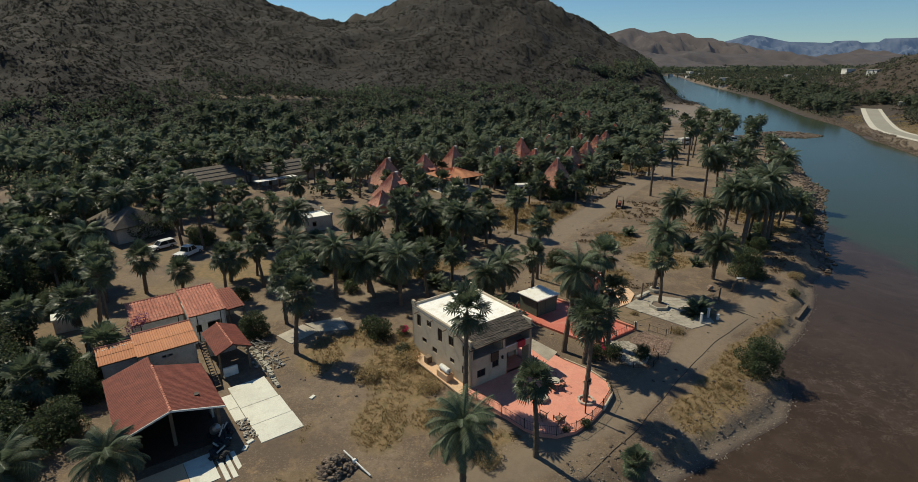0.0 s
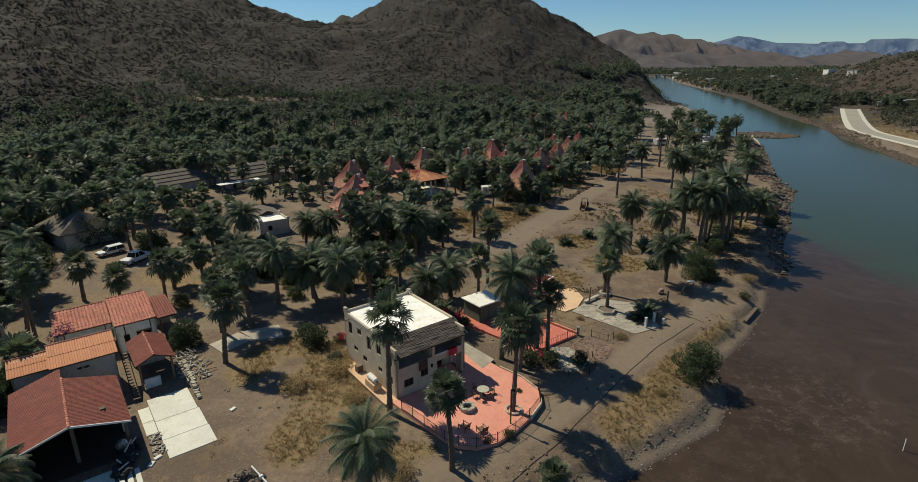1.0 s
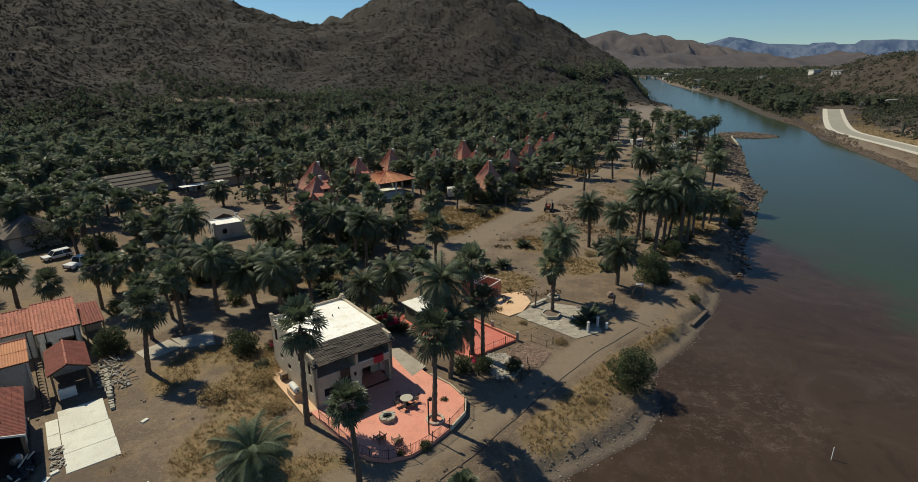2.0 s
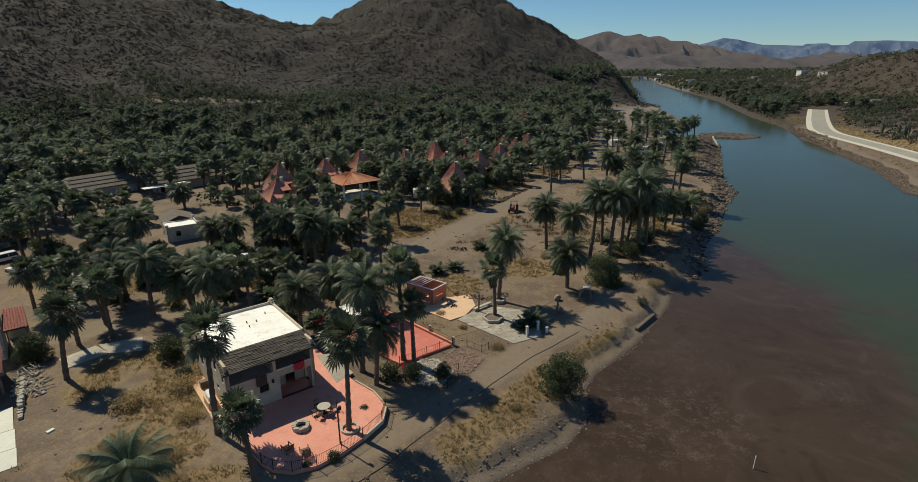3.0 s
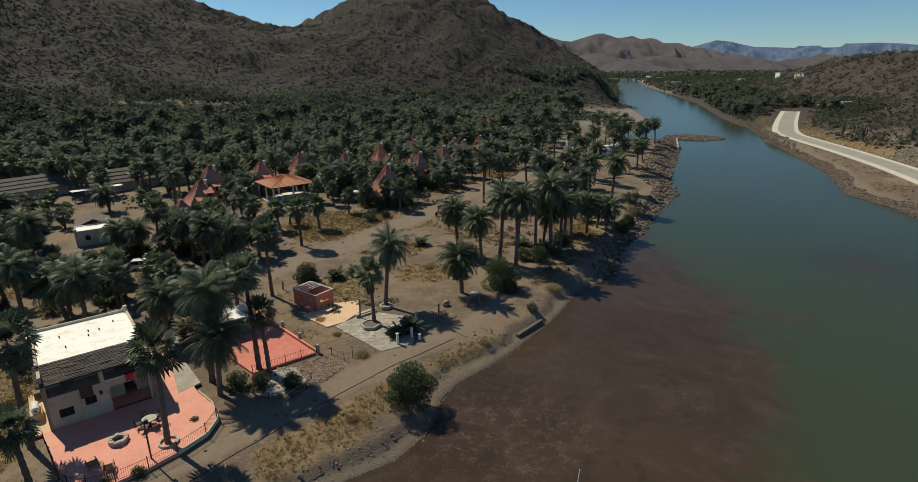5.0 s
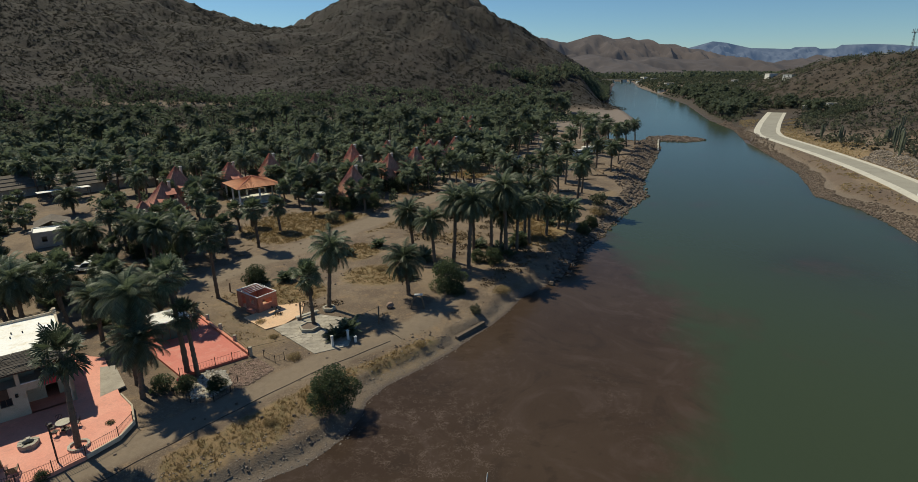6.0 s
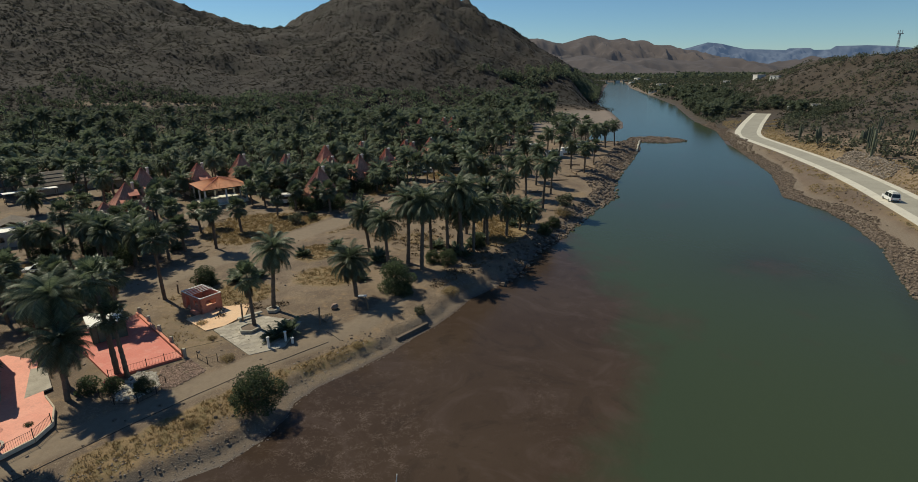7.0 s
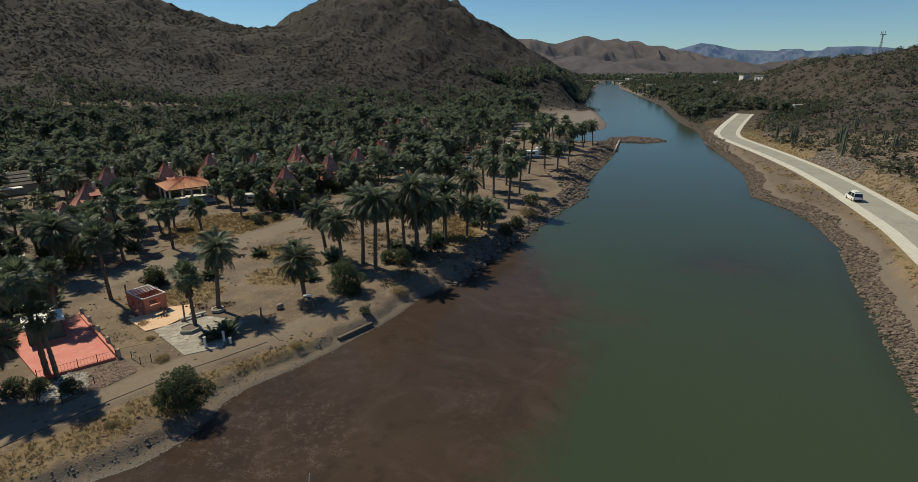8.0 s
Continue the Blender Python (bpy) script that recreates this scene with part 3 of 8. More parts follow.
def fan_leaf(soup, rnd, root, way, rise, stalk, size, limp):
    """A fan leaf: a stalk and a half-round of pleated, drooping fingers."""
    out = Vector((math.cos(way), math.sin(way), 0))
    side = Vector((-out.y, out.x, 0))
    d = out * math.cos(rise) + Vector((0, 0, math.sin(rise)))
    hub = Vector(root) + d * stalk
    soup.face(Vector(root) - side * 0.03, Vector(root) + side * 0.03, hub + side * 0.02, hub - side * 0.02)
    roll = rnd.uniform(-0.5, 0.5)
    normal = (side.cross(d) * math.cos(roll) + side * math.sin(roll)).normalized()
    across = d.cross(normal)
    n = 13
    for k in range(n):
        w = (k - (n - 1) / 2) / (n - 1) * 4.0
        ray = d * math.cos(w) + across * math.sin(w)
        wing = d * math.cos(w + 0.15) + across * math.sin(w + 0.15)
        wing2 = d * math.cos(w - 0.15) + across * math.sin(w - 0.15)
        long = size * rnd.uniform(0.95, 1.15) * (1.0 - 0.12 * abs(w))
        tip = hub + ray * long * 1.15 - Vector((0, 0, limp * size * rnd.uniform(0.3, 0.6)))
        a, b = hub + wing2 * long * 0.74, hub + wing * long * 0.74
        mid = hub + ray * long * 0.80 + normal * 0.05 * size
        soup.face(hub, a, mid, b)
        soup.face(a, tip, b)


def fan_palm(seed, tall, reach=0.86, lean=0.7, skirt=0.3):
    rnd = random.Random(seed)
    palm = new("fan_palm")
    line = trunk_line(rnd, tall, lean)
    under("trunk", trunk_mesh(rnd, line, 0.27, 0.19), palm, "rough grey-brown trunk")
    top = Vector(line[-1])
    crown, dry = Soup(), Soup()
    for k in range(36):
        s = k / 36
        fan_leaf(crown, rnd, top + Vector((0, 0, 0.2 - 0.6 * s)), k * 2.39996 + rnd.uniform(-0.25, 0.25), 1.4 - 2.3 * s ** 0.85 + rnd.uniform(-0.18, 0.18),
                 reach * rnd.uniform(1.0, 1.7), reach * rnd.uniform(0.95, 1.3), 0.22 + 0.45 * s)
    for k in range(7):
        fan_leaf(crown, rnd, top + Vector((0, 0, 0.1)), k * 0.9, rnd.uniform(1.2, 1.5), reach * rnd.uniform(0.35, 0.7), reach * rnd.uniform(0.6, 0.9), 0.1)
    count = int(16 + 60 * skirt)
    for k in range(count):
        s = k / count
        down = (0.3 + skirt * tall * 0.9 * s)
        fan_leaf(dry, rnd, top - Vector((0, 0, down)), rnd.uniform(0, 6.28), rnd.uniform(-1.45, -1.0), reach * rnd.uniform(0.25, 0.6), reach * rnd.uniform(0.5, 0.75), 0.8)
    under("crown", crown.mesh("crown", FAN_LEAF), palm, "glossy green fan leaves")
    under("dead_skirt", dry.mesh("dead_skirt", DEAD_LEAF), palm, "skirt of dry brown leaves")
    return palm


def young_palm(seed, reach=1.0):
    rnd = random.Random(seed)
    palm = new("young_palm")
    crown = Soup()
    for k in range(40):
        frond(crown, rnd, (rnd.uniform(-0.3, 0.3), rnd.uniform(-0.3, 0.3), -0.05), rnd.uniform(0, 6.28), rnd.uniform(0.25, 1.45), reach * rnd.uniform(1.3, 2.3), rnd.uniform(0.7, 1.3), 7, reach * 0.36, fine=3, thick=0.06)
    stem = Soup()
    stem.tube([(0, 0, -0.2), (0, 0, 0.35)], [0.25, 0.2], 7)
    under("trunk", stem.mesh("trunk", TRUNK), palm)
    under("crown", crown.mesh("crown", DATE_LEAF), palm, "stiff green fronds rising from the ground")
    return palm


def leaf_cloud(soup, rnd, centre, radius, count, size, flat=0.8, slot=0):
    for _ in range(count):
        d = Vector((rnd.gauss(0, 1), rnd.gauss(0, 1), rnd.gauss(0, 1))).normalized() * radius * rnd.uniform(0.35, 1.0) ** 0.5
        p = Vector(centre) + Vector((d.x, d.y, d.z * flat))
        a = Vector((rnd.gauss(0, 1), rnd.gauss(0, 1), rnd.gauss(0, 0.7))).normalized()
        b = a.cross(Vector((rnd.gauss(0, 1), rnd.gauss(0, 1), rnd.gauss(0, 1)))).normalized()
        s = size * rnd.uniform(0.6, 1.4)
        soup.face(p - a * s, p - b * s * 0.5, p + a * s, p + b * s * 0.5, slot=slot)


def bush(name, seed, wide, tall, material, leaves=900, size=0.16, second=None):
    rnd = random.Random(seed)
    plant = new(name)
    stems, crown = Soup(), Soup()
    for k in range(11):
        w = k * 2.39996 + rnd.uniform(-0.4, 0.4)
        r = rnd.uniform(0.25, 0.95) * wide / 2
        tip = (r * math.cos(w), r * math.sin(w), tall * (0.92 - 0.62 * (2 * r / wide) ** 1.5 + rnd.uniform(-0.08, 0.08)))
        stems.tube([(0.1 * math.cos(w), 0.1 * math.sin(w), -0.15), (tip[0] * 0.45, tip[1] * 0.45, tip[2] * 0.4), tip], [0.06, 0.045, 0.015], 5)
        leaf_cloud(crown, rnd, tip, wide * rnd.uniform(0.15, 0.25), leaves // 15, size, 0.85)
    for k in range(5):
        w = k * 1.2566 + rnd.uniform(-0.3, 0.3)
        leaf_cloud(crown, rnd, (wide * 0.3 * math.cos(w), wide * 0.3 * math.sin(w), tall * 0.16), wide * 0.2, leaves // 18, size, 0.9)
    leaf_cloud(crown, rnd, (0, 0, tall * 0.45), wide * 0.36, leaves // 6, size, tall / wide * 1.1)
    if second:
        for k in range(5):
            w = rnd.uniform(0, 6.28)
            leaf_cloud(crown, rnd, (wide * 0.3 * math.cos(w), wide * 0.3 * math.sin(w), tall * rnd.uniform(0.5, 0.9)), wide * 0.22, leaves // 6, size, 0.7, 1)
    under("stem", stems.mesh("stem", TRUNK), plant)
    under("foliage", crown.mesh("foliage", *([material, second] if second else [material])), plant)
    return plant


def level(x, y):
    return float(surface(x, y))


def stand(thing, x, y, turn=0.0, size=1.0, sink=0.0, tilt=(0.0, 0.0)):
    """Puts the pattern plant's copy on the ground."""
    m = Matrix.LocRotScale((x, y, level(x, y) - sink), Euler((tilt[0], tilt[1], turn)), (size, size, size))
    return copy_thing(thing, m)


DATES = [(h, tagged(date_palm(n + 5, h), "tall date palm with an arching grey-green crown", "palm tree", "palms of the riverside grove")) for n, h in enumerate((4.2, 5.4, 6.5, 7.3, 8.0, 8.9, 9.8))]
FANS = [(h, tagged(fan_palm(n + 25, h, skirt=k), "fan palm with a bushy green crown and dry skirt", "palm tree", "palms of the riverside grove"))
        for n, (h, k) in enumerate(((3.6, 0.5), (5.2, 0.25), (7.2, 0.3), (9.2, 0.15)))]
SLIM = [(h, tagged(fan_palm(n + 45, h, reach=k, skirt=0.06), "slender fan palm with a small green crown", "palm tree", "palms of the riverside grove")) for n, (h, k) in enumerate(((7.4, 0.72), (10.3, 0.72), (13.4, 0.82)))]
YOUNG = tagged(young_palm(60), "low young palm sprouting straight from the earth", "young palm", "young palms")
patterns = [p for h, p in DATES + FANS + SLIM] + [YOUNG]

chance = random.Random(11)


def palm(kind, x, y, tall, size=0.0):
    """A palm whose crown's heart stands that high."""
    if kind == "s":
        h, pattern = min(SLIM, key=lambda p: abs(p[0] - tall))
        return stand(pattern, x, y, chance.uniform(0, 6.28), tall / h)
    h, pattern = min(DATES if kind == "d" else FANS, key=lambda p: abs(math.log(p[0] / tall)))
    return stand(pattern, x, y, chance.uniform(0, 6.28), tall / h if abs(tall / h - 1) < 0.35 else 1.0, 0.1, (chance.gauss(0, 0.045), chance.gauss(0, 0.045)))


# the palms that stand free, one by one: kind, x, y, height of the crown
for kind, x, y, tall in [("d", -0.1, 33.4, 6.3), ("d", -27.6, 31.0, 3.7), ("d", -33.6, 29.6, 4.0), ("f", -41.9, 45.1, 4.6), ("f", -52.0, 53.6, 5.2), ("f", -41.2, 41.4, 4.0), ("f", -39.6, 47.6, 4.2), ("f", -0.3, 44.3, 10.0), ("s", 6.0, 36.9, 7.4), ("f", 11.4, 44.6, 9.4), ("s", 16.1, 56.5, 7.4), ("s", 14.9, 56.8, 11.6),
                         ("d", 10.7, 54.8, 10.3), ("f", 8.1, 68.6, 7.2), ("f", 9.5, 77, 9.4), ("f", 25.5, 68.0, 7.0), ("d", 26.2, 73.2, 8.8), ("f", -20.2, 53, 7.8), ("d", -10.1, 66.6, 6.8),
                         ("f", -48.2, 69.7, 5.8), ("f", -43.7, 51.4, 7.4), ("f", -45.2, 57.1, 8.2), ("f", -47.5, 58.6, 9.6), ("f", 41.3, 129.5, 10.2), ("f", 75, 199, 13), ("f", 74, 203, 10.5),
                         ("f", -23.9, 60.3, 7.0), ("f", -21, 62.1, 7.2), ("f", -34.6, 77.1, 4.4), ("f", -37.7, 74.6, 4.2), ("d", -15.4, 70.9, 5.8),
                         ("d", -14.2, 68.8, 5.4), ("d", -2.3, 84.9, 7.8), ("d", -7.9, 90.8, 7.2), ("d", 4.2, 71.6, 4.6), ("d", -19.6, 68.6, 7.8), ("d", -30.7, 85.4, 8.4),
                         ("d", 36.5, 78.0, 5.8), ("d", 39.7, 89.7, 7.8), ("d", 35.8, 95.5, 8.1), ("d", 42.7, 91.7, 11.0), ("d", 45.2, 88.8, 11.4), ("d", 51.7, 94.9, 12.2), ("d", 51.0, 99.0, 7.0),
                         ("d", 53.8, 97.4, 8.6), ("d", 56.4, 101.5, 8.0), ("d", 60.3, 106.6, 6.2), ("d", 56.0, 105.9, 9.8), ("d", 64.6, 108.7, 4.9), ("d", 63.3, 110.8, 5.0), ("d", 54.0, 129.2, 10.2),
                         ("d", 57.8, 131.6, 8.5), ("d", 52.6, 108.2, 9.4), ("d", 49.2, 96.4, 9.9), ("d", 46.2, 98.4, 8.8), ("f", 70.3, 183.9, 10), ("f", 63.5, 168.8, 11.6), ("f", 63.3, 196, 10), ("d", 71.9, 151.6, 9.4),
                         ("f", 80.2, 168.3, 11.8), ("d", 86.4, 178, 7.6), ("f", 105.9, 246.2, 9.2), ("f", 113, 240, 7.4), ("f", 8.0, 109.5, 5.3), ("f", 0.2, 109.1, 4.8), ("f", -6.4, 110.1, 5.2),
                         ("f", 1.3, 112.2, 4.4), ("f", 2.6, 130.5, 4.4), ("f", 6.7, 127.6, 4.4), ("f", 11.4, 121.3, 4.4), ("f", -4.6, 86.7, 8.0), ("d", -4.2, 96, 5.2), ("d", 1.7, 93.6, 4.8),
                         ("d", 12.6, 52.3, 6.2), ("d", 53.6, 152.2, 8), ("d", 47.2, 152.3, 6), ("f", 35.2, 160.8, 5.4),
                         ("d", 60, 117, 9.0), ("d", 1.6, 63.5, 6.0)]:
    palm(kind, x, y, tall)
stand(FANS[0][1], 14.7, 36.4, 1.0, 0.62, 0.9)
for x, y, s in [(24.3, 95.4, 0.9), (30.2, 66.6, 1.1), (29.2, 64.8, 0.9), (-1.5, 68, 1.1), (3, 66.5, 1.2), (13, 82.5, 1.0), (17, 84, 1.0), (20, 85.5, 0.9), (36, 84, 0.8),
                (-3.5, 71, 1.0), (29, 100, 1.0), (5.5, 63, 1.1), (-38, 60, 0.9), (37.4, 92.6, 1.3), (54, 100, 1.0), (47, 100, 1.0), (50.4, 97.4, 1.1), (55.2, 103.6, 1.2), (62, 114, 1.0), (52, 95, 1.1), (68, 126, 1.0),
                (-6, 74, 1.2), (-12, 74, 1.3), (-17, 79, 1.1), (-24, 80, 1.2), (-9, 84, 1.2), (-14, 90, 1.2), (-28, 88, 1.1), (2, 76, 1.2), (-1, 72.5, 1.1), (-20, 96, 1.2), (-8, 103, 1.1), (0, 99, 1.0), (-13, 108, 1.1), (-38, 92, 1.2), (-42, 100, 1.2), (-36, 106, 1.1), (-47, 108, 1.2), (-55, 62, 1.1), (-50, 50, 1.2), (-27, 73, 1.0)]:
    stand(YOUNG, x, y, chance.uniform(0, 6.28), s)
# ---- buildings: helpers ----
CREAM = plain("cream_stucco", (0.50, 0.42, 0.31), (0.56, 0.48, 0.36), (0.40, 0.32, 0.22), coarse=0.5, fine=10, rough=0.9, bump=0.25)
WHITE_ROOF = plain("white_roof_coat", (0.82, 0.81, 0.76), (0.76, 0.74, 0.66), (0.60, 0.52, 0.36), coarse=0.35, fine=6, rough=0.85, bump=0.15)
WHITE = plain("white_paint", (0.74, 0.73, 0.69), (0.66, 0.65, 0.60), (0.45, 0.42, 0.36), coarse=0.6, fine=9, rough=0.75)
# Grey for old walls, and for white walls whose shade is painted in.
OLD_OR_SHADED_WALL = plain("grey_or_shaded_limewash", (0.48, 0.46, 0.41), (0.40, 0.38, 0.33), (0.28, 0.26, 0.22), coarse=0.6, fine=8, rough=0.9)
CORAL = plain("coral_painted_concrete", (0.62, 0.245, 0.175), (0.66, 0.29, 0.21), (0.50, 0.22, 0.165), coarse=0.35, fine=7, rough=0.75, bump=0.2, vary=0.06)
RED_FLOOR = plain("red_painted_concrete", (0.50, 0.125, 0.085), (0.54, 0.155, 0.108), (0.58, 0.25, 0.185), coarse=0.22, fine=6, rough=0.7, bump=0.2, vary=0.04)
CONCRETE = plain("pale_concrete", (0.70, 0.695, 0.60), (0.62, 0.61, 0.53), (0.50, 0.47, 0.39), coarse=0.3, fine=7, rough=0.9, vary=0.07)
STONE = plain("grey_flagstone", (0.42, 0.39, 0.32), (0.34, 0.32, 0.26), (0.25, 0.22, 0.17), coarse=0.5, fine=6, rough=0.95, bump=0.6, deep=0.05)
SAND_PAD = plain("ochre_concrete", (0.60, 0.39, 0.235), (0.64, 0.44, 0.28), (0.48, 0.35, 0.23), coarse=0.3, fine=6, rough=0.9)
SHINGLE = plain("weathered_grey_shingle", (0.075, 0.062, 0.052), (0.105, 0.088, 0.073), (0.045, 0.038, 0.032), coarse=1.0, fine=16, rough=0.95, bump=0.6, vary=0.28, island=True)
TILE_RED = plain("dark_red_roof_tile", (0.205, 0.050, 0.032), (0.250, 0.066, 0.042), (0.150, 0.040, 0.028), coarse=0.5, fine=6, rough=0.8, vary=0.16, island=True)
TILE_ORANGE = plain("orange_roof_sheet", (0.56, 0.235, 0.105), (0.52, 0.205, 0.090), (0.44, 0.18, 0.09), coarse=0.4, fine=6, rough=0.75, vary=0.10, island=True)
TILE_CORAL = plain("coral_clay_tile", (0.53, 0.205, 0.135), (0.46, 0.160, 0.105), (0.34, 0.11, 0.075), coarse=0.6, fine=6, rough=0.8, vary=0.22, island=True)
TILE_CLAY = plain("weathered_clay_tile", (0.60, 0.305, 0.215), (0.52, 0.250, 0.170), (0.38, 0.180, 0.125), coarse=0.4, fine=4, rough=0.85, vary=0.2, island=True)
THATCH = plain("grey_palm_thatch", (0.17, 0.145, 0.115), (0.125, 0.105, 0.085), (0.085, 0.07, 0.058), coarse=0.7, fine=12, rough=1.0, bump=0.8, deep=0.08)
PLAZA = plain("pale_cracked_paving", (0.43, 0.385, 0.315), (0.33, 0.295, 0.24), (0.23, 0.20, 0.155), coarse=0.5, fine=6, rough=0.95, bump=0.4)
IRON = plain("black_iron", (0.025, 0.024, 0.023), (0.04, 0.034, 0.03), coarse=3, fine=20, rough=0.6, metal=0.6)
WOOD = plain("weathered_timber", (0.15, 0.105, 0.07), (0.20, 0.145, 0.10), (0.09, 0.065, 0.045), coarse=1.2, fine=14, rough=0.9)
DARK_WOOD = plain("dark_brown_timber", (0.055, 0.035, 0.024), (0.08, 0.05, 0.034), coarse=1.5, fine=14, rough=0.7)
RED_WALL = plain("brick_red_stucco", (0.54, 0.205, 0.135), (0.57, 0.235, 0.16), (0.40, 0.13, 0.085), coarse=0.8, fine=9, rough=0.9)
GREEN_WALL = plain("dark_green_paint", (0.085, 0.120, 0.085), (0.105, 0.140, 0.100), coarse=0.8, fine=9, rough=0.8)
ROCK = plain("riverside_rock", (0.165, 0.124, 0.093), (0.112, 0.084, 0.063), (0.235, 0.182, 0.138), coarse=0.8, fine=5, rough=0.95, bump=0.6, vary=0.35, island=True)
PALE_ROCK = plain("pale_rubble", (0.48, 0.44, 0.37), (0.38, 0.34, 0.28), (0.28, 0.24, 0.19), coarse=0.8, fine=6, rough=0.95, vary=0.25, island=True)
PALE_EARTH = plain("pale_cut_rock", (0.24, 0.200, 0.160), (0.18, 0.148, 0.118), (0.30, 0.255, 0.21), coarse=0.5, fine=5, rough=0.95, bump=0.6, vary=0.3, island=True)
PINK_ROCK = plain("pinkish_rubble", (0.30, 0.205, 0.155), (0.24, 0.165, 0.125), (0.18, 0.12, 0.09), coarse=0.8, fine=6, rough=0.95, vary=0.25, island=True)
ROAD = plain("worn_concrete_road", (0.270, 0.252, 0.205), (0.31, 0.292, 0.238), (0.22, 0.205, 0.165), coarse=0.15, fine=4, rough=0.9)
KERB = plain("chalky_road_shoulder", (0.58, 0.55, 0.46), (0.52, 0.49, 0.41), (0.42, 0.38, 0.30), coarse=0.3, fine=5, rough=0.95)
CLOTH_RED = plain("faded_red_cloth", (0.48, 0.04, 0.05), (0.40, 0.03, 0.045), coarse=2, fine=20, rough=0.9)
CAR_WHITE = plain("white_car_paint", (0.78, 0.78, 0.76), (0.74, 0.74, 0.72), coarse=1, fine=5, rough=0.25, bump=0.0)
CAR_DARK = plain("dark_car_paint", (0.05, 0.055, 0.06), (0.06, 0.065, 0.07), coarse=1, fine=5, rough=0.25, bump=0.0)
CAR_BLUE = plain("blue_car_paint", (0.06, 0.13, 0.30), (0.07, 0.15, 0.33), coarse=1, fine=5, rough=0.3, bump=0.0)
RUBBER = plain("black_rubber", (0.022, 0.022, 0.022), (0.03, 0.03, 0.03), coarse=4, fine=20, rough=0.85)
STEEL = plain("dull_steel", (0.42, 0.42, 0.41), (0.35, 0.35, 0.34), (0.25, 0.2, 0.16), coarse=2, fine=12, rough=0.45, metal=0.8)


def glass_material():
    m, tree, shader = started("dark_window_glass")
    shader.inputs["Base Color"].default_value = (0.02, 0.024, 0.026, 1)
    shader.inputs["Roughness"].default_value = 0.06
    tree.links.new(times(tree, clouds(tree, 3.0), 0.1), shader.inputs["Roughness"])
    return m


GLASS = glass_material()
TURN = math.atan2(0.639, 0.769)


def thing(name, label, category, x, y, z=None, turn=0.0, group="", kind=""):
    ob = new(name)
    ob.matrix_world = Matrix.Translation((x, y, level(x, y) if z is None else z)) @ Matrix.Rotation(turn, 4, "Z")
    return tagged(ob, label, category, group, kind)


def part(name, soup, material, parent, label=""):
    mats = material if isinstance(material, (list, tuple)) else [material]
    return under(name, soup.mesh(name, *mats), parent, label)


def block(x0, x1, y0, y1, z0, z1, soup=None, soft=0.0, slot=0):
    """A box; soft: the width of its bevelled upper edges."""
    s = soup or Soup()
    a = [(x0, y0, z0), (x1, y0, z0), (x1, y1, z0), (x0, y1, z0)]
    zt = z1 - soft
    b = [(x0, y0, zt), (x1, y0, zt), (x1, y1, zt), (x0, y1, zt)]
    s.face(*a[::-1], slot=slot)
    for k in range(4):
        s.face(a[k], a[(k + 1) % 4], b[(k + 1) % 4], b[k], slot=slot)
    if soft:
        c = [(x0 + soft, y0 + soft, z1), (x1 - soft, y0 + soft, z1), (x1 - soft, y1 - soft, z1), (x0 + soft, y1 - soft, z1)]
        for k in range(4):
            s.face(b[k], b[(k + 1) % 4], c[(k + 1) % 4], c[k], slot=slot)
        b = c
    s.face(*b, slot=slot)
    return s


def slab(ring, z0, z1, soup=None, slot=0):
    """A flat piece of any outline."""
    s = soup or Soup()
    if sum(a[0] * b[1] - b[0] * a[1] for a, b in zip(ring, ring[1:] + ring[:1])) < 0:
        ring = ring[::-1]
    s.face(*[(x, y, z1) for x, y in ring], slot=slot)
    s.face(*[(x, y, z0) for x, y in ring[::-1]], slot=slot)
    for a, b in zip(ring, ring[1:] + ring[:1]):
        s.face((*a, z0), (*b, z0), (*b, z1), (*a, z1), slot=slot)
    return s


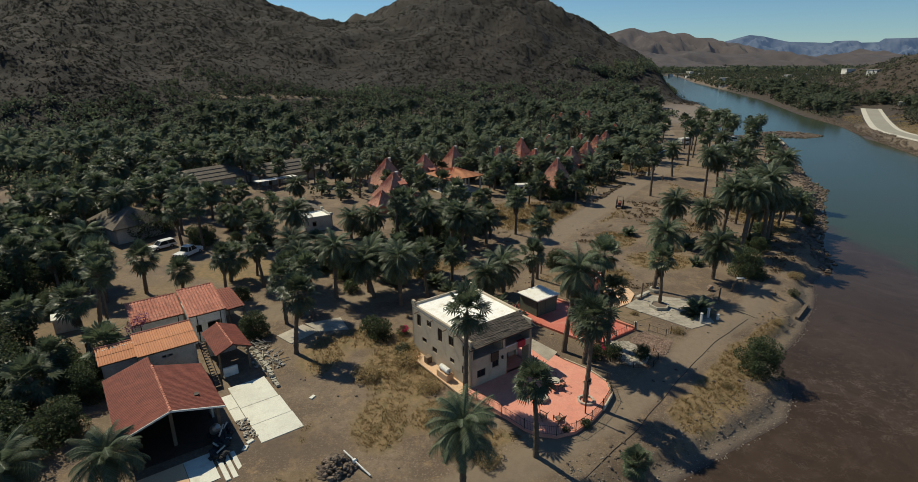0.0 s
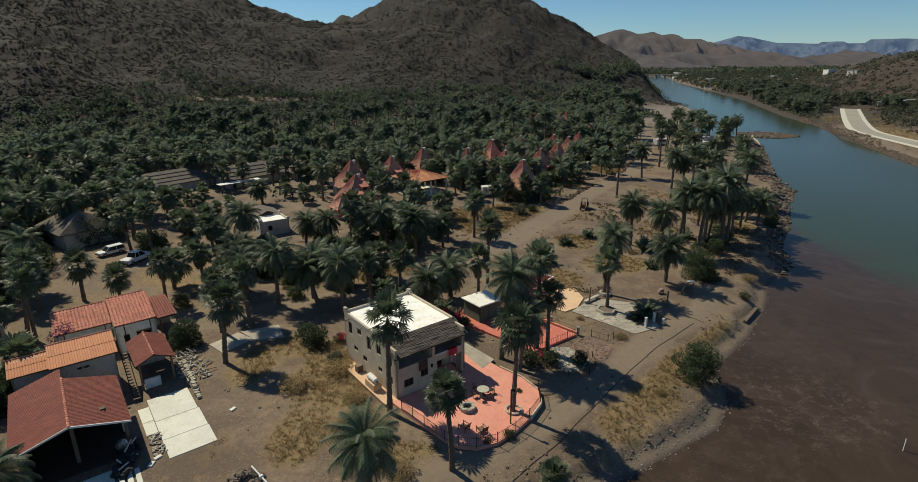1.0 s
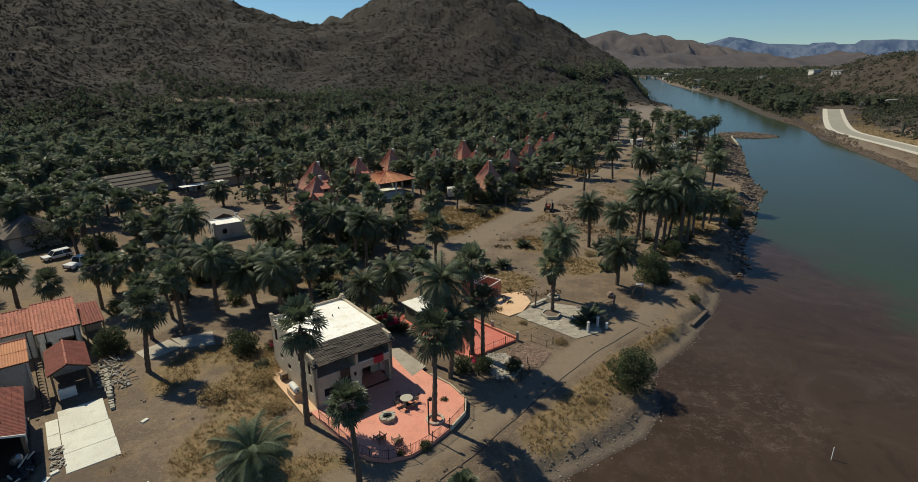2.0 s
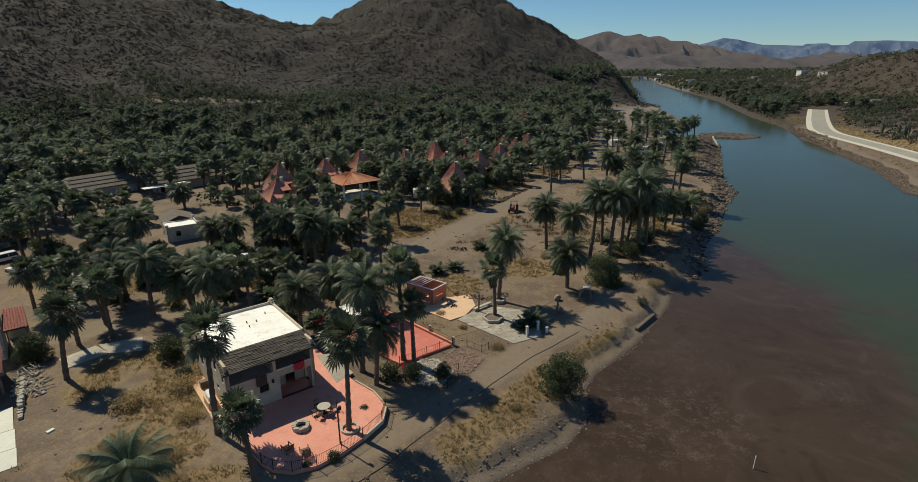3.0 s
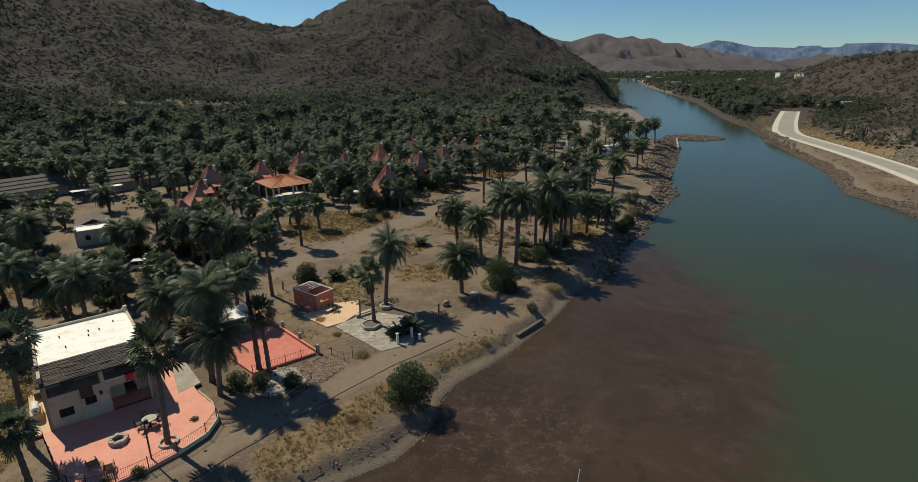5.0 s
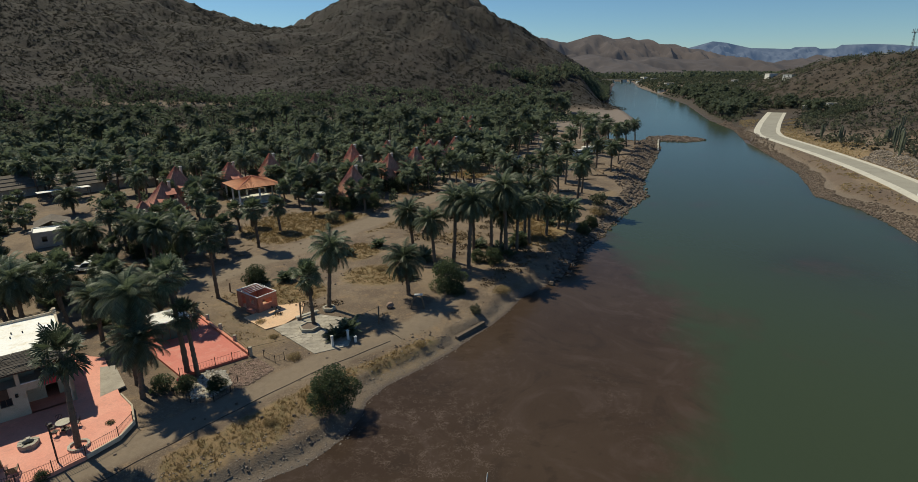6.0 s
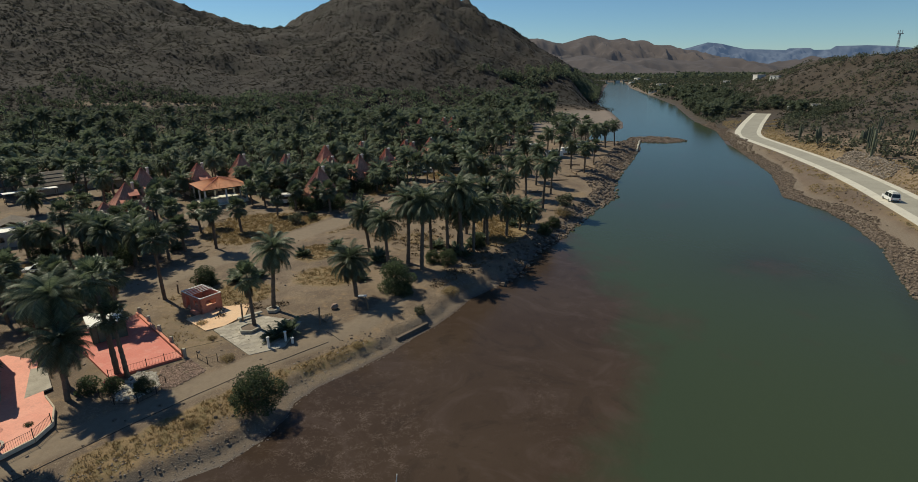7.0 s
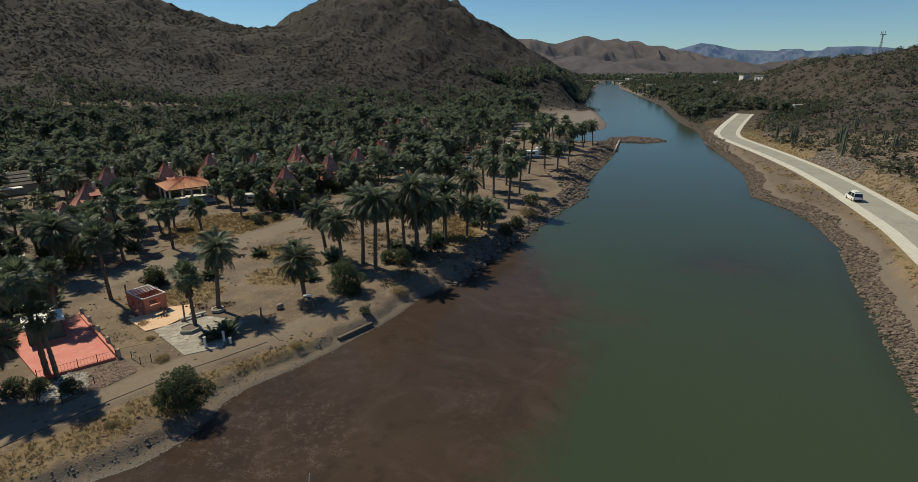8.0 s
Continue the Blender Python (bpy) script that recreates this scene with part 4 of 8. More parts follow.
def wall(a, b, thick, z0, z1, holes=(), soup=None):
    """A wall from a to b, its outer face on the right of that way, with openings (from, to, low, high) that go right through."""
    s = soup or Soup()
    a, b = Vector(a), Vector(b)
    run = (b - a).length
    d = (b - a) / run
    n = Vector((-d.y, d.x))
    at = lambda u, t, z: (*(a + d * u + n * t), z)
    us = sorted({0.0, run, *[h[0] for h in holes], *[h[1] for h in holes]})
    zs = sorted({z0, z1, *[h[2] for h in holes], *[h[3] for h in holes]})
    solid = lambda u, z: 0 < u < run and z0 < z < z1 and not any(h[0] < u < h[1] and h[2] < z < h[3] for h in holes)
    for u, w in zip(us, us[1:]):
        for lo, hi in zip(zs, zs[1:]):
            cu, cz = (u + w) / 2, (lo + hi) / 2
            if not solid(cu, cz):
                continue
            s.face(at(u, 0, lo), at(w, 0, lo), at(w, 0, hi), at(u, 0, hi))
            s.face(at(w, thick, lo), at(u, thick, lo), at(u, thick, hi), at(w, thick, hi))
            e = 0.001
            if not solid(u - e, cz):
                s.face(at(u, thick, lo), at(u, 0, lo), at(u, 0, hi), at(u, thick, hi))
            if not solid(w + e, cz):
                s.face(at(w, 0, lo), at(w, thick, lo), at(w, thick, hi), at(w, 0, hi))
            if not solid(cu, hi + e):
                s.face(at(u, 0, hi), at(w, 0, hi), at(w, thick, hi), at(u, thick, hi))
            if not solid(cu, lo - e):
                s.face(at(u, thick, lo), at(w, thick, lo), at(w, 0, lo), at(u, 0, lo))
    return s


def window(parent, a, b, low, high, deep=0.12, bars=1, frame_material=None):
    """A window in an opening from a to b: a frame of four bars with mullions, and a pane."""
    a, b = Vector(a), Vector(b)
    d = (b - a).normalized()
    n = Vector((-d.y, d.x))
    holder = Soup()
    run = (b - a).length

    def bar(u, w, lo, hi, t0, t1):
        p = [a + d * u + n * t0, a + d * w + n * t0, a + d * w + n * t1, a + d * u + n * t1]
        slab([tuple(q) for q in p], lo, hi, holder)
    for u, w, lo, hi in [(0, 0.06, low, high), (run - 0.06, run, low, high), (0.06, run - 0.06, low, low + 0.06), (0.06, run - 0.06, high - 0.06, high)] + \
            [(run * (k + 1) / (bars + 1) - 0.02, run * (k + 1) / (bars + 1) + 0.02, low + 0.06, high - 0.06) for k in range(bars)]:
        bar(u, w, lo, hi, deep - 0.05, deep + 0.02)
    win = part("window", holder, frame_material or DARK_WOOD, parent, "small dark-framed window")
    pane = Soup()
    p, q = a + d * 0.05 + n * deep, b - d * 0.05 + n * deep
    pane.face((*p, low + 0.05), (*q, low + 0.05), (*q, high - 0.05), (*p, high - 0.05))
    part("pane", pane, GLASS, win)
    return win


def tiles(eave_a, eave_b, ridge_a, ridge_b, wide=0.24, course=0.42, thick=0.05, soup=None, arc=3):
    """A roof slope in courses of half-round tiles from the eave to the ridge, each course stepping over the one below."""
    s = soup or Soup()
    A, B, C, D = Vector(eave_a), Vector(eave_b), Vector(ridge_a), Vector(ridge_b)
    normal = (B - A).cross(C - A).normalized()
    if normal.z < 0:
        normal = -normal
    cols = max(2, round((B - A).length / wide))
    rows = max(2, round(((C - A).length + (D - B).length) / 2 / course))
    at = lambda u, w: (A.lerp(B, u)).lerp(C.lerp(D, u), w)
    for r in range(rows):
        w0, w1 = r / rows, min(1, (r + 1.12) / rows)
        for c in range(cols):
            line = []
            for k in range(arc + 1):
                u = (c + k / arc) / cols
                lift = thick * (0.25 + math.sin(math.pi * k / arc))
                line.append((at(u, w0) + normal * (lift + 0.035), at(u, w1) + normal * lift))
            for (p, q), (p2, q2) in zip(line, line[1:]):
                s.face(p, p2, q2, q)
            s.face(*[p for p, q in line][::-1], at((c + 1) / cols, w0), at(c / cols, w0)) if r == 0 else None
    return s


def deck(eave_a, eave_b, ridge_a, ridge_b, thick=0.1, soup=None):
    """The boards under a roof slope."""
    s = soup or Soup()
    up = [Vector(p) for p in (eave_a, eave_b, ridge_b, ridge_a)]
    lo = [p - Vector((0, 0, thick)) for p in up]
    s.face(*up)
    s.face(*lo[::-1])
    for k in range(4):
        s.face(lo[k], lo[(k + 1) % 4], up[(k + 1) % 4], up[k])
    return s


def disc(radius, z0, z1, sides=20, x=0.0, y=0.0, soup=None, top=None):
    return slab([(x + radius * math.cos(6.2832 * k / sides), y + radius * math.sin(6.2832 * k / sides)) for k in range(sides)], z0, z1, soup)


def rod(a, b, r=0.03, sides=6, soup=None):
    s = soup or Soup()
    s.tube([a, b], [r, r], sides)
    return s


# ---- the cream house by the river ----
house = thing("cream_house", "two-storey cream stucco house with white flat roof and shingled awning", "house", 0.5, 45.7, 0.35, TURN)
W, D = 8.5, 11.3
LEFT = [(0.9, 1.7, 3.35, 4.75), (2.9, 3.8, 4.05, 4.75), (1.9, 2.8, 1.75, 2.25), (3.9, 4.8, 1.35, 1.95), (5.0, 5.8, 3.15, 4.65), (7.0, 7.9, 3.5, 4.6), (7.2, 8.0, 1.6, 2.1), (9.4, 10.0, 3.2, 4.4), (9.3, 10.0, 1.2, 2.1)]
FRONT = [(0.35, 4.35, 3.15, 4.45), (4.65, 8.15, 3.15, 4.45), (0.9, 2.0, 0.9, 1.75), (2.9, 3.8, 1.35, 2.15), (4.9, 8.1, 0.0, 2.45)]
part("wall", wall((0, D), (0, 0.6), 0.25, -0.6, 5.3, LEFT), CREAM, house, "cream stucco side wall with small windows")
part("wall", wall((0, 0.6), (W, 0.6), 0.25, -0.6, 4.55, FRONT), CREAM, house, "shaded facade with balcony openings")
part("wall", wall((W, 0.6), (W, D), 0.25, -0.6, 5.3, [(1.2, 2.2, 0.0, 2.1), (4, 5, 3.3, 4.5)]), CREAM, house)
part("wall", wall((W, D), (0, D), 0.25, -0.6, 5.3), CREAM, house)
for u0, u1, lo, hi in LEFT:
    window(house, (0, D - u0), (0, D - u1), lo, hi)
for u0, u1, lo, hi in FRONT[2:4]:
    window(house, (u0, 0.6), (u1, 0.6), lo, hi)
part("floor_slab", block(0.25, W - 0.25, 0.85, D - 0.25, 2.7, 2.9), OLD_OR_SHADED_WALL, house)
part("inner_wall", wall((0.25, 3.0), (W - 0.25, 3.0), 0.2, 0.0, 5.2, [(1.2, 2.2, 2.9, 5.0), (5.5, 7.4, 2.9, 4.9), (6, 7, 0, 2.1)]), CREAM, house, "rear wall of the shaded balcony")
part("inner_wall", wall((4.45, 0.85), (4.45, 3.0), 0.15, 0.0, 4.6), CREAM, house)
part("roof", block(0.0, W, 2.6, D - 0.0, 5.3, 5.42), WHITE_ROOF, house, "flat roof under white sealing coat")
for k, (x0, x1, y0, y1, h) in enumerate([(-0.04, 0.2, 2.55, D, 0.26), (W - 0.2, W + 0.04, 2.55, D, 0.26), (0.2, W - 0.2, D - 0.2, D + 0.04, 0.26)]):
    part("parapet", block(x0, x1, y0, y1, 5.42, 5.42 + h, soft=0.05), CREAM, house)
for x, y in [(0.1, D - 0.1), (W - 0.1, D - 0.1)]:
    horn = Soup()
    for k in range(3):
        s = 0.75 - 0.2 * k
        block(x - s / 2 if x > 1 else x - 0.16, x + 0.16 if x > 1 else x + s / 2, y - 0.16, y + 0.15, 5.6 + 0.16 * k, 5.76 + 0.16 * k, horn)
        block(x - 0.16, x + 0.16, y - s, y + 0.14, 5.6 + 0.16 * k, 5.75 + 0.16 * k, horn)
    part("corner_horn", horn, CREAM, house, "stepped stucco corner")
rows = 15
for r in range(rows):
    boards = Soup()
    rnd = random.Random(r + 900)
    y1, y0 = 2.75 - r * 2.45 / rows, 2.75 - (r + 1.25) * 2.45 / rows
    z1, z0 = 5.52 - r * 0.95 / rows, 5.52 - (r + 1.25) * 0.95 / rows
    x = -0.25
    while x < W + 0.2:
        x2 = min(x + rnd.uniform(0.5, 1.3), W + 0.25)
        j, lift = rnd.uniform(-0.06, 0.03), rnd.uniform(0.03, 0.075)
        p = [(x, y0 + j, z0 + lift), (x2 - 0.02, y0 + j, z0 + lift), (x2 - 0.02, y1, z1 + 0.02), (x, y1, z1 + 0.02)]
        boards.face(*p)
        boards.face(*[(a, b, c - 0.045) for a, b, c in p[::-1]])
        for a, b in zip(p, p[1:] + p[:1]):
            boards.face((a[0], a[1], a[2] - 0.045), (b[0], b[1], b[2] - 0.045), b, a)
        x = x2
    part("shingle_course", boards, SHINGLE, house, "weathered grey shingles")
part("awning_deck", deck((-0.2, 0.25, 4.55), (W + 0.2, 0.25, 4.55), (-0.2, 2.75, 5.46), (W + 0.2, 2.75, 5.46)), DARK_WOOD, house)
for x in (0.15, 4.5, W - 0.15):
    part("post", block(x - 0.1, x + 0.1, 0.62, 0.82, 2.9, 4.6), CREAM, house)
part("rail", block(4.65, 8.15, 0.52, 0.66, 3.16, 3.28), WHITE, house, "white balcony rail")
cloth = Soup()
for k in range(8):
    x0, x1 = 6.3 + 0.14 * k, 6.3 + 0.14 * (k + 1)
    z0, z1 = 2.55 + 0.05 * math.sin(k), 2.55 + 0.05 * math.sin(k + 1)
    y0, y1 = 0.45 + 0.03 * (k % 2), 0.45 + 0.03 * ((k + 1) % 2)
    cloth.face((x0, y0, z0), (x1, y1, z1), (x1, y1, 3.3), (x0, y0, 3.3))
    cloth.face((x0, y0, 3.3), (x1, y1, 3.3), (x1, 0.85, 3.3), (x0, 0.85, 3.3))
hung = thing("red_cloth", "faded red cloth hung over the balcony rail", "cloth", 0.5, 45.7, 0.35, TURN)
part("fabric", cloth, CLOTH_RED, hung)
rug = Soup()
block(2.65, 3.65, 0.45, 0.53, 2.2, 3.2, rug)
mat_thing = thing("dark_rug", "dark woven rug hung over the balcony wall", "rug", 0.5, 45.7, 0.35, TURN)
part("fabric", rug, DARK_WOOD, mat_thing)
for y in (10.0, 7.2, 4.6, 2.9):
    part("roof_spout", rod((0.1, y, 5.12), (-0.55, y, 5.05), 0.06), WOOD, house, "timber roof spout")
for x, y in [(2.2, 8.2), (4.6, 8.0), (5.5, 7.7), (4.5, 6.9), (2.5, 5.4), (6.9, 9.0)]:
    part("roof_vent", disc(0.06, 5.42, 5.62, 8, x, y), IRON, house)
part("lantern", disc(0.12, 2.1, 2.4, 8, 4.2, 0.5), IRON, house, "dark wall lantern")

# ---- terrace and its furniture ----
RIM = [(-7.3, 52.9), (0.8, 44.5), (3.2, 42.1), (5.2, 40.1), (6.4, 39.4), (8.0, 39.2), (9.8, 39.9), (11.5, 41.5), (12.9, 43.4), (14.2, 45.8), (14.2, 48.0), (12.6, 50.4), (10.4, 52.3), (4.2, 59.6), (0.0, 60.6)]
terrace = thing("terrace", "coral painted concrete terrace round the house", "terrace", 0, 0, 0)
part("floor", slab(RIM, -0.6, 0.35), CORAL, terrace)
path_ring = [(8.6, 52.0), (9.9, 54.0), (6.4, 58.0), (5.0, 57.6)]
part("paving", slab(path_ring, 0.2, 0.356), PLAZA, terrace, "pale stone side path")
part("paving", slab([(-7.2, 52.9), (-0.9, 45.2), (0.3, 46.2), (-5.9, 53.9)], 0.2, 0.356), SAND_PAD, terrace, "cream side walk")
for k, (a, b) in enumerate(zip(RIM[8:13], RIM[9:13])):
    d = Vector((b[0] - a[0], b[1] - a[1])).normalized() * 0.15
    part("kerb", slab([a, b, (b[0] - d.y * -1, b[1] - d.x), (a[0] + d.y, a[1] - d.x)], 0.1, 0.5), CREAM, terrace, "low whitewashed kerb")
fence = thing("iron_fence", "black wrought-iron fence round the terrace edge", "fence", 0, 0, 0.35)


def iron_run(parent, pts, tall=1.0, gap=0.16, base=0.0):
    for a, b in zip(pts, pts[1:]):
        p, q = Vector((*a, base)), Vector((*b, base))
        run = (q - p).length
        cut = max(1, round(run / 2.2))
        for k in range(cut):
            s, e = p.lerp(q, k / cut), p.lerp(q, (k + 1) / cut)
            part("post", rod(s, s + Vector((0, 0, tall + 0.12)), 0.04), IRON, parent)
            panel = Soup()
            for h in (0.12, tall - 0.08):
                rod(s + Vector((0, 0, h)), e + Vector((0, 0, h)), 0.018, 4, panel)
            n = max(2, round((e - s).length / gap))
            for j in range(1, n):
                m = s.lerp(e, j / n)
                panel.tube([m + Vector((0, 0, 0.08)), m + Vector((0, 0, tall))], [0.011, 0.011], 4)
            part("panel", panel, IRON, parent)
    part("post", rod(Vector((*pts[-1], base)), Vector((*pts[-1], base + tall + 0.12)), 0.04), IRON, parent)


iron_run(fence, RIM[1:11])
pit = thing("fire_pit", "round stone fire pit on the coral terrace", "fire pit", 7.1, 44.7, 0.35)
rnd = random.Random(4)
for k in range(14):
    w = 2 * math.pi * k / 14
    s = Soup()
    ring = [(r * math.cos(w + t), r * math.sin(w + t)) for r, t in ((0.44, -0.21), (0.76 + rnd.uniform(-0.04, 0.06), -0.21), (0.76 + rnd.uniform(-0.04, 0.06), 0.21), (0.44, 0.21))]
    part("stone", slab(ring, 0.0, 0.40 + rnd.uniform(-0.05, 0.04), s), STONE, pit)
part("ash_bed", disc(0.47, 0.0, 0.1), IRON, pit, "black ash")
table = thing("patio_table", "round grey patio table with chairs about it", "table", 8.6, 47.0, 0.35)
part("tabletop", disc(0.62, 0.70, 0.75, 24), STONE, table)
part("pedestal", disc(0.10, 0.0, 0.70, 10), IRON, table)
part("foot", disc(0.32, 0.0, 0.04, 14), IRON, table)


def patio_chair():
    c = thing("patio_chair", "dark metal patio chair with a curved back", "chair", 0, 0, 0, group="chairs round the patio table")
    part("seat", block(-0.24, 0.24, -0.24, 0.24, 0.42, 0.46, soft=0.01), IRON, c)
    back = Soup()
    for k in range(5):
        x = -0.22 + 0.11 * k
        back.tube([(x, 0.22, 0.46), (x, 0.3 + 0.03 * math.cos(k), 0.9)], [0.014, 0.014], 4)
    back.tube([(-0.24, 0.28, 0.88), (0, 0.33, 0.92), (0.24, 0.28, 0.88)], [0.02, 0.02, 0.02], 5)
    part("backrest", back, IRON, c)
    for x in (-0.21, 0.21):
        for y in (-0.21, 0.21):
            part("leg", rod((x, y, 0), (x, y, 0.42), 0.018, 5), IRON, c)
    return c


chair = patio_chair()
for k in range(6):
    w = 0.4 + k * 1.047
    copy_thing(chair, Matrix.Translation((8.6 + 0.95 * math.cos(w), 47.0 + 0.95 * math.sin(w), 0.35)) @ Matrix.Rotation(w - math.pi / 2 + 0.2 * math.sin(5 * k), 4, "Z"))
patterns.append(chair)


def lounge_chair():
    c = thing("lounge_chair", "low wooden lounge chair on the terrace", "chair", 0, 0, 0, group="lounge chairs by the fence")
    for k in range(6):
        part("slat", block(-0.32, 0.32, -0.45 + 0.12 * k, -0.36 + 0.12 * k, 0.32 - 0.015 * k, 0.35 - 0.015 * k), WOOD, c)
    for k in range(5):
        s = Soup()
        x = -0.3 + 0.13 * k
        s.face((x, 0.28, 0.28), (x + 0.1, 0.28, 0.28), (x + 0.1, 0.62, 0.98), (x, 0.62, 0.98))
        s.face((x, 0.31, 0.27), (x, 0.65, 0.97), (x + 0.1, 0.65, 0.97), (x + 0.1, 0.31, 0.27))
        part("back_slat", s, WOOD, c)
    for x in (-0.38, 0.32):
        part("armrest", block(x, x + 0.08, -0.5, 0.4, 0.55, 0.58), WOOD, c)
        part("leg", block(x, x + 0.06, -0.48, -0.42, 0, 0.55), WOOD, c)
        part("leg", block(x, x + 0.06, 0.3, 0.36, 0, 0.55), WOOD, c)
    return c


lounge = lounge_chair()
for x, y, w in [(6.9, 41.6, 0.5), (8.5, 41.2, 0.2)]:
    copy_thing(lounge, pose(x, y, 0.35, rz=math.degrees(w) + 200))
patterns.append(lounge)
tank = thing("water_tank", "small white gas tank on a cream concrete stand", "tank", -2.6, 48.2, 0.35, TURN + math.pi / 2)
part("stand", block(-0.9, 0.9, -0.45, 0.45, 0, 0.75, soft=0.03), SAND_PAD, tank)
cyl = Soup()
cyl.tube([(-0.85, 0, 1.05), (-0.78, 0, 1.05), (-0.7, 0, 1.05), (0.7, 0, 1.05), (0.78, 0, 1.05), (0.85, 0, 1.05)], [0.1, 0.24, 0.32, 0.32, 0.24, 0.1], 14)
part("cylinder", cyl, WHITE, tank, "white steel cylinder")
part("saddle", block(-0.5, -0.4, -0.28, 0.28, 0.74, 0.86), IRON, tank)
part("saddle", block(0.4, 0.5, -0.28, 0.28, 0.74, 0.86), IRON, tank)
crate = thing("wooden_crate", "stacked wooden crate by the side wall", "crate", -4.7, 51.2, 0.35, TURN)
for k in range(4):
    part("slat", block(-0.35, 0.35, -0.3, 0.3, 0.02 + 0.2 * k, 0.17 + 0.2 * k), WOOD, crate)
pole = thing("lamp_pole", "dark timber lamp pole at the terrace edge", "lamp post", 11.1, 42.6, 0.35)
part("shaft", rod((0, 0, 0), (0, 0, 3.6), 0.07, 8), DARK_WOOD, pole)
part("lamp_head", disc(0.14, 3.45, 3.75, 10, 0.2, 0), IRON, pole)
part("arm", rod((0, 0, 3.6), (0.22, 0, 3.62), 0.03), IRON, pole)
bed = thing("tree_ring", "round stone edging at a palm foot", "planter", 11.5, 44.6, 0.35)
for k in range(12):
    w = 2 * math.pi * k / 12
    part("stone", slab([((0.75 + o) * math.cos(w + t), (0.75 + o) * math.sin(w + t)) for o, t in ((-0.1, -0.24), (0.1, -0.24), (0.1, 0.24), (-0.1, 0.24))], 0.0, 0.2), PALE_ROCK, bed)
# ---- the tiled compound ----
CX, CY = -25.0, 36.0


def local(x, y):
    return (CX + 0.769 * x - 0.639 * y, CY + 0.639 * x + 0.769 * y)


def at_compound(name, label, category, z=0.0):
    return thing(name, label, category, CX, CY, z, TURN)


shed = at_compound("open_shed", "open-fronted shed under a dark red tiled gable roof", "building")
# Timber tone on these walls helps put the shed's inner shade into colour.
part("wall", wall((-3.5, 10.4), (-3.5, -0.2), 0.2, -0.4, 3.25), WOOD, shed)
part("wall", wall((3.8, 8.2), (-3.5, 8.2), 0.2, -0.4, 3.25), WOOD, shed)
part("wall", wall((3.9, 3.2), (3.9, 8.2), 0.2, -0.4, 3.2, [(1.0, 2.0, 0.0, 2.1)]), OLD_OR_SHADED_WALL, shed)
gable = Soup()
gable.face((-3.5, 8.2, 3.25), (3.9, 8.2, 3.25), (0.1, 8.2, 4.4))
gable.face((-3.5, 8.0, 3.25), (0.1, 8.0, 4.4), (3.9, 8.0, 3.25))
part("gable", gable, OLD_OR_SHADED_WALL, shed)
# Posts take brown timber to look dim, as under the roof's shade.
for x in (-3.4, 0.15, 3.9):
    part("post", block(x - 0.14, x + 0.14, 0.9, 1.18, -0.4, 3.25 if abs(x) > 1 else 4.3), WOOD, shed)
# Dark floor colour paints in the shade under the roof.
part("floor", block(-3.6, 4.1, -0.6, 8.1, -0.3, 0.1), DARK_WOOD, shed, "earth floor coloured dark for the shade inside")
part("roof_deck", deck((-3.95, -0.5, 3.22), (-3.95, 10.6, 3.22), (0.1, -0.5, 4.45), (0.1, 10.6, 4.45)), DARK_WOOD, shed)
part("roof_deck", deck((4.25, -0.5, 3.22), (4.25, 8.4, 3.22), (0.1, -0.5, 4.45), (0.1, 8.4, 4.45)), DARK_WOOD, shed)
part("roof", tiles((-4.0, -0.55, 3.24), (-4.0, 10.65, 3.24), (0.1, -0.55, 4.48), (0.1, 10.65, 4.48)), TILE_RED, shed, "dark red tiled slope")
part("roof", tiles((4.3, 8.45, 3.24), (4.3, -0.55, 3.24), (0.1, 8.45, 4.48), (0.1, -0.55, 4.48)), TILE_RED, shed, "dark red tiled slope")
ridge = Soup()
for k in range(22):
    y0, y1 = -0.6 + k * 0.415, -0.6 + (k + 1.1) * 0.415
    ridge.tube([(0.1, y0, 4.50), (0.1, y1, 4.47)], [0.13, 0.11], 8)
part("ridge_tiles", ridge, TILE_CORAL, shed, "paler ridge tiles")
for x0, z0, x1, z1 in [(-4.0, 3.2, 0.1, 4.45), (0.1, 4.45, 4.3, 3.2)]:
    s = Soup()
    for y in (-0.62, -0.54):
        s.face((x0, y, z0 - 0.06), (x1, y, z1 - 0.06), (x1, y, z1 + 0.1), (x0, y, z0 + 0.1))
    s.face((x0, -0.62, z0 + 0.1), (x1, -0.62, z1 + 0.1), (x1, -0.54, z1 + 0.1), (x0, -0.54, z0 + 0.1))
    part("bargeboard", s, WHITE, shed, "white bargeboard")
part("skylight", block(2.35, 2.75, 1.6, 2.1, 3.7, 3.95), IRON, shed, "dark roof hatch")

middle = at_compound("middle_house", "low house with stepped orange corrugated roofs", "building")
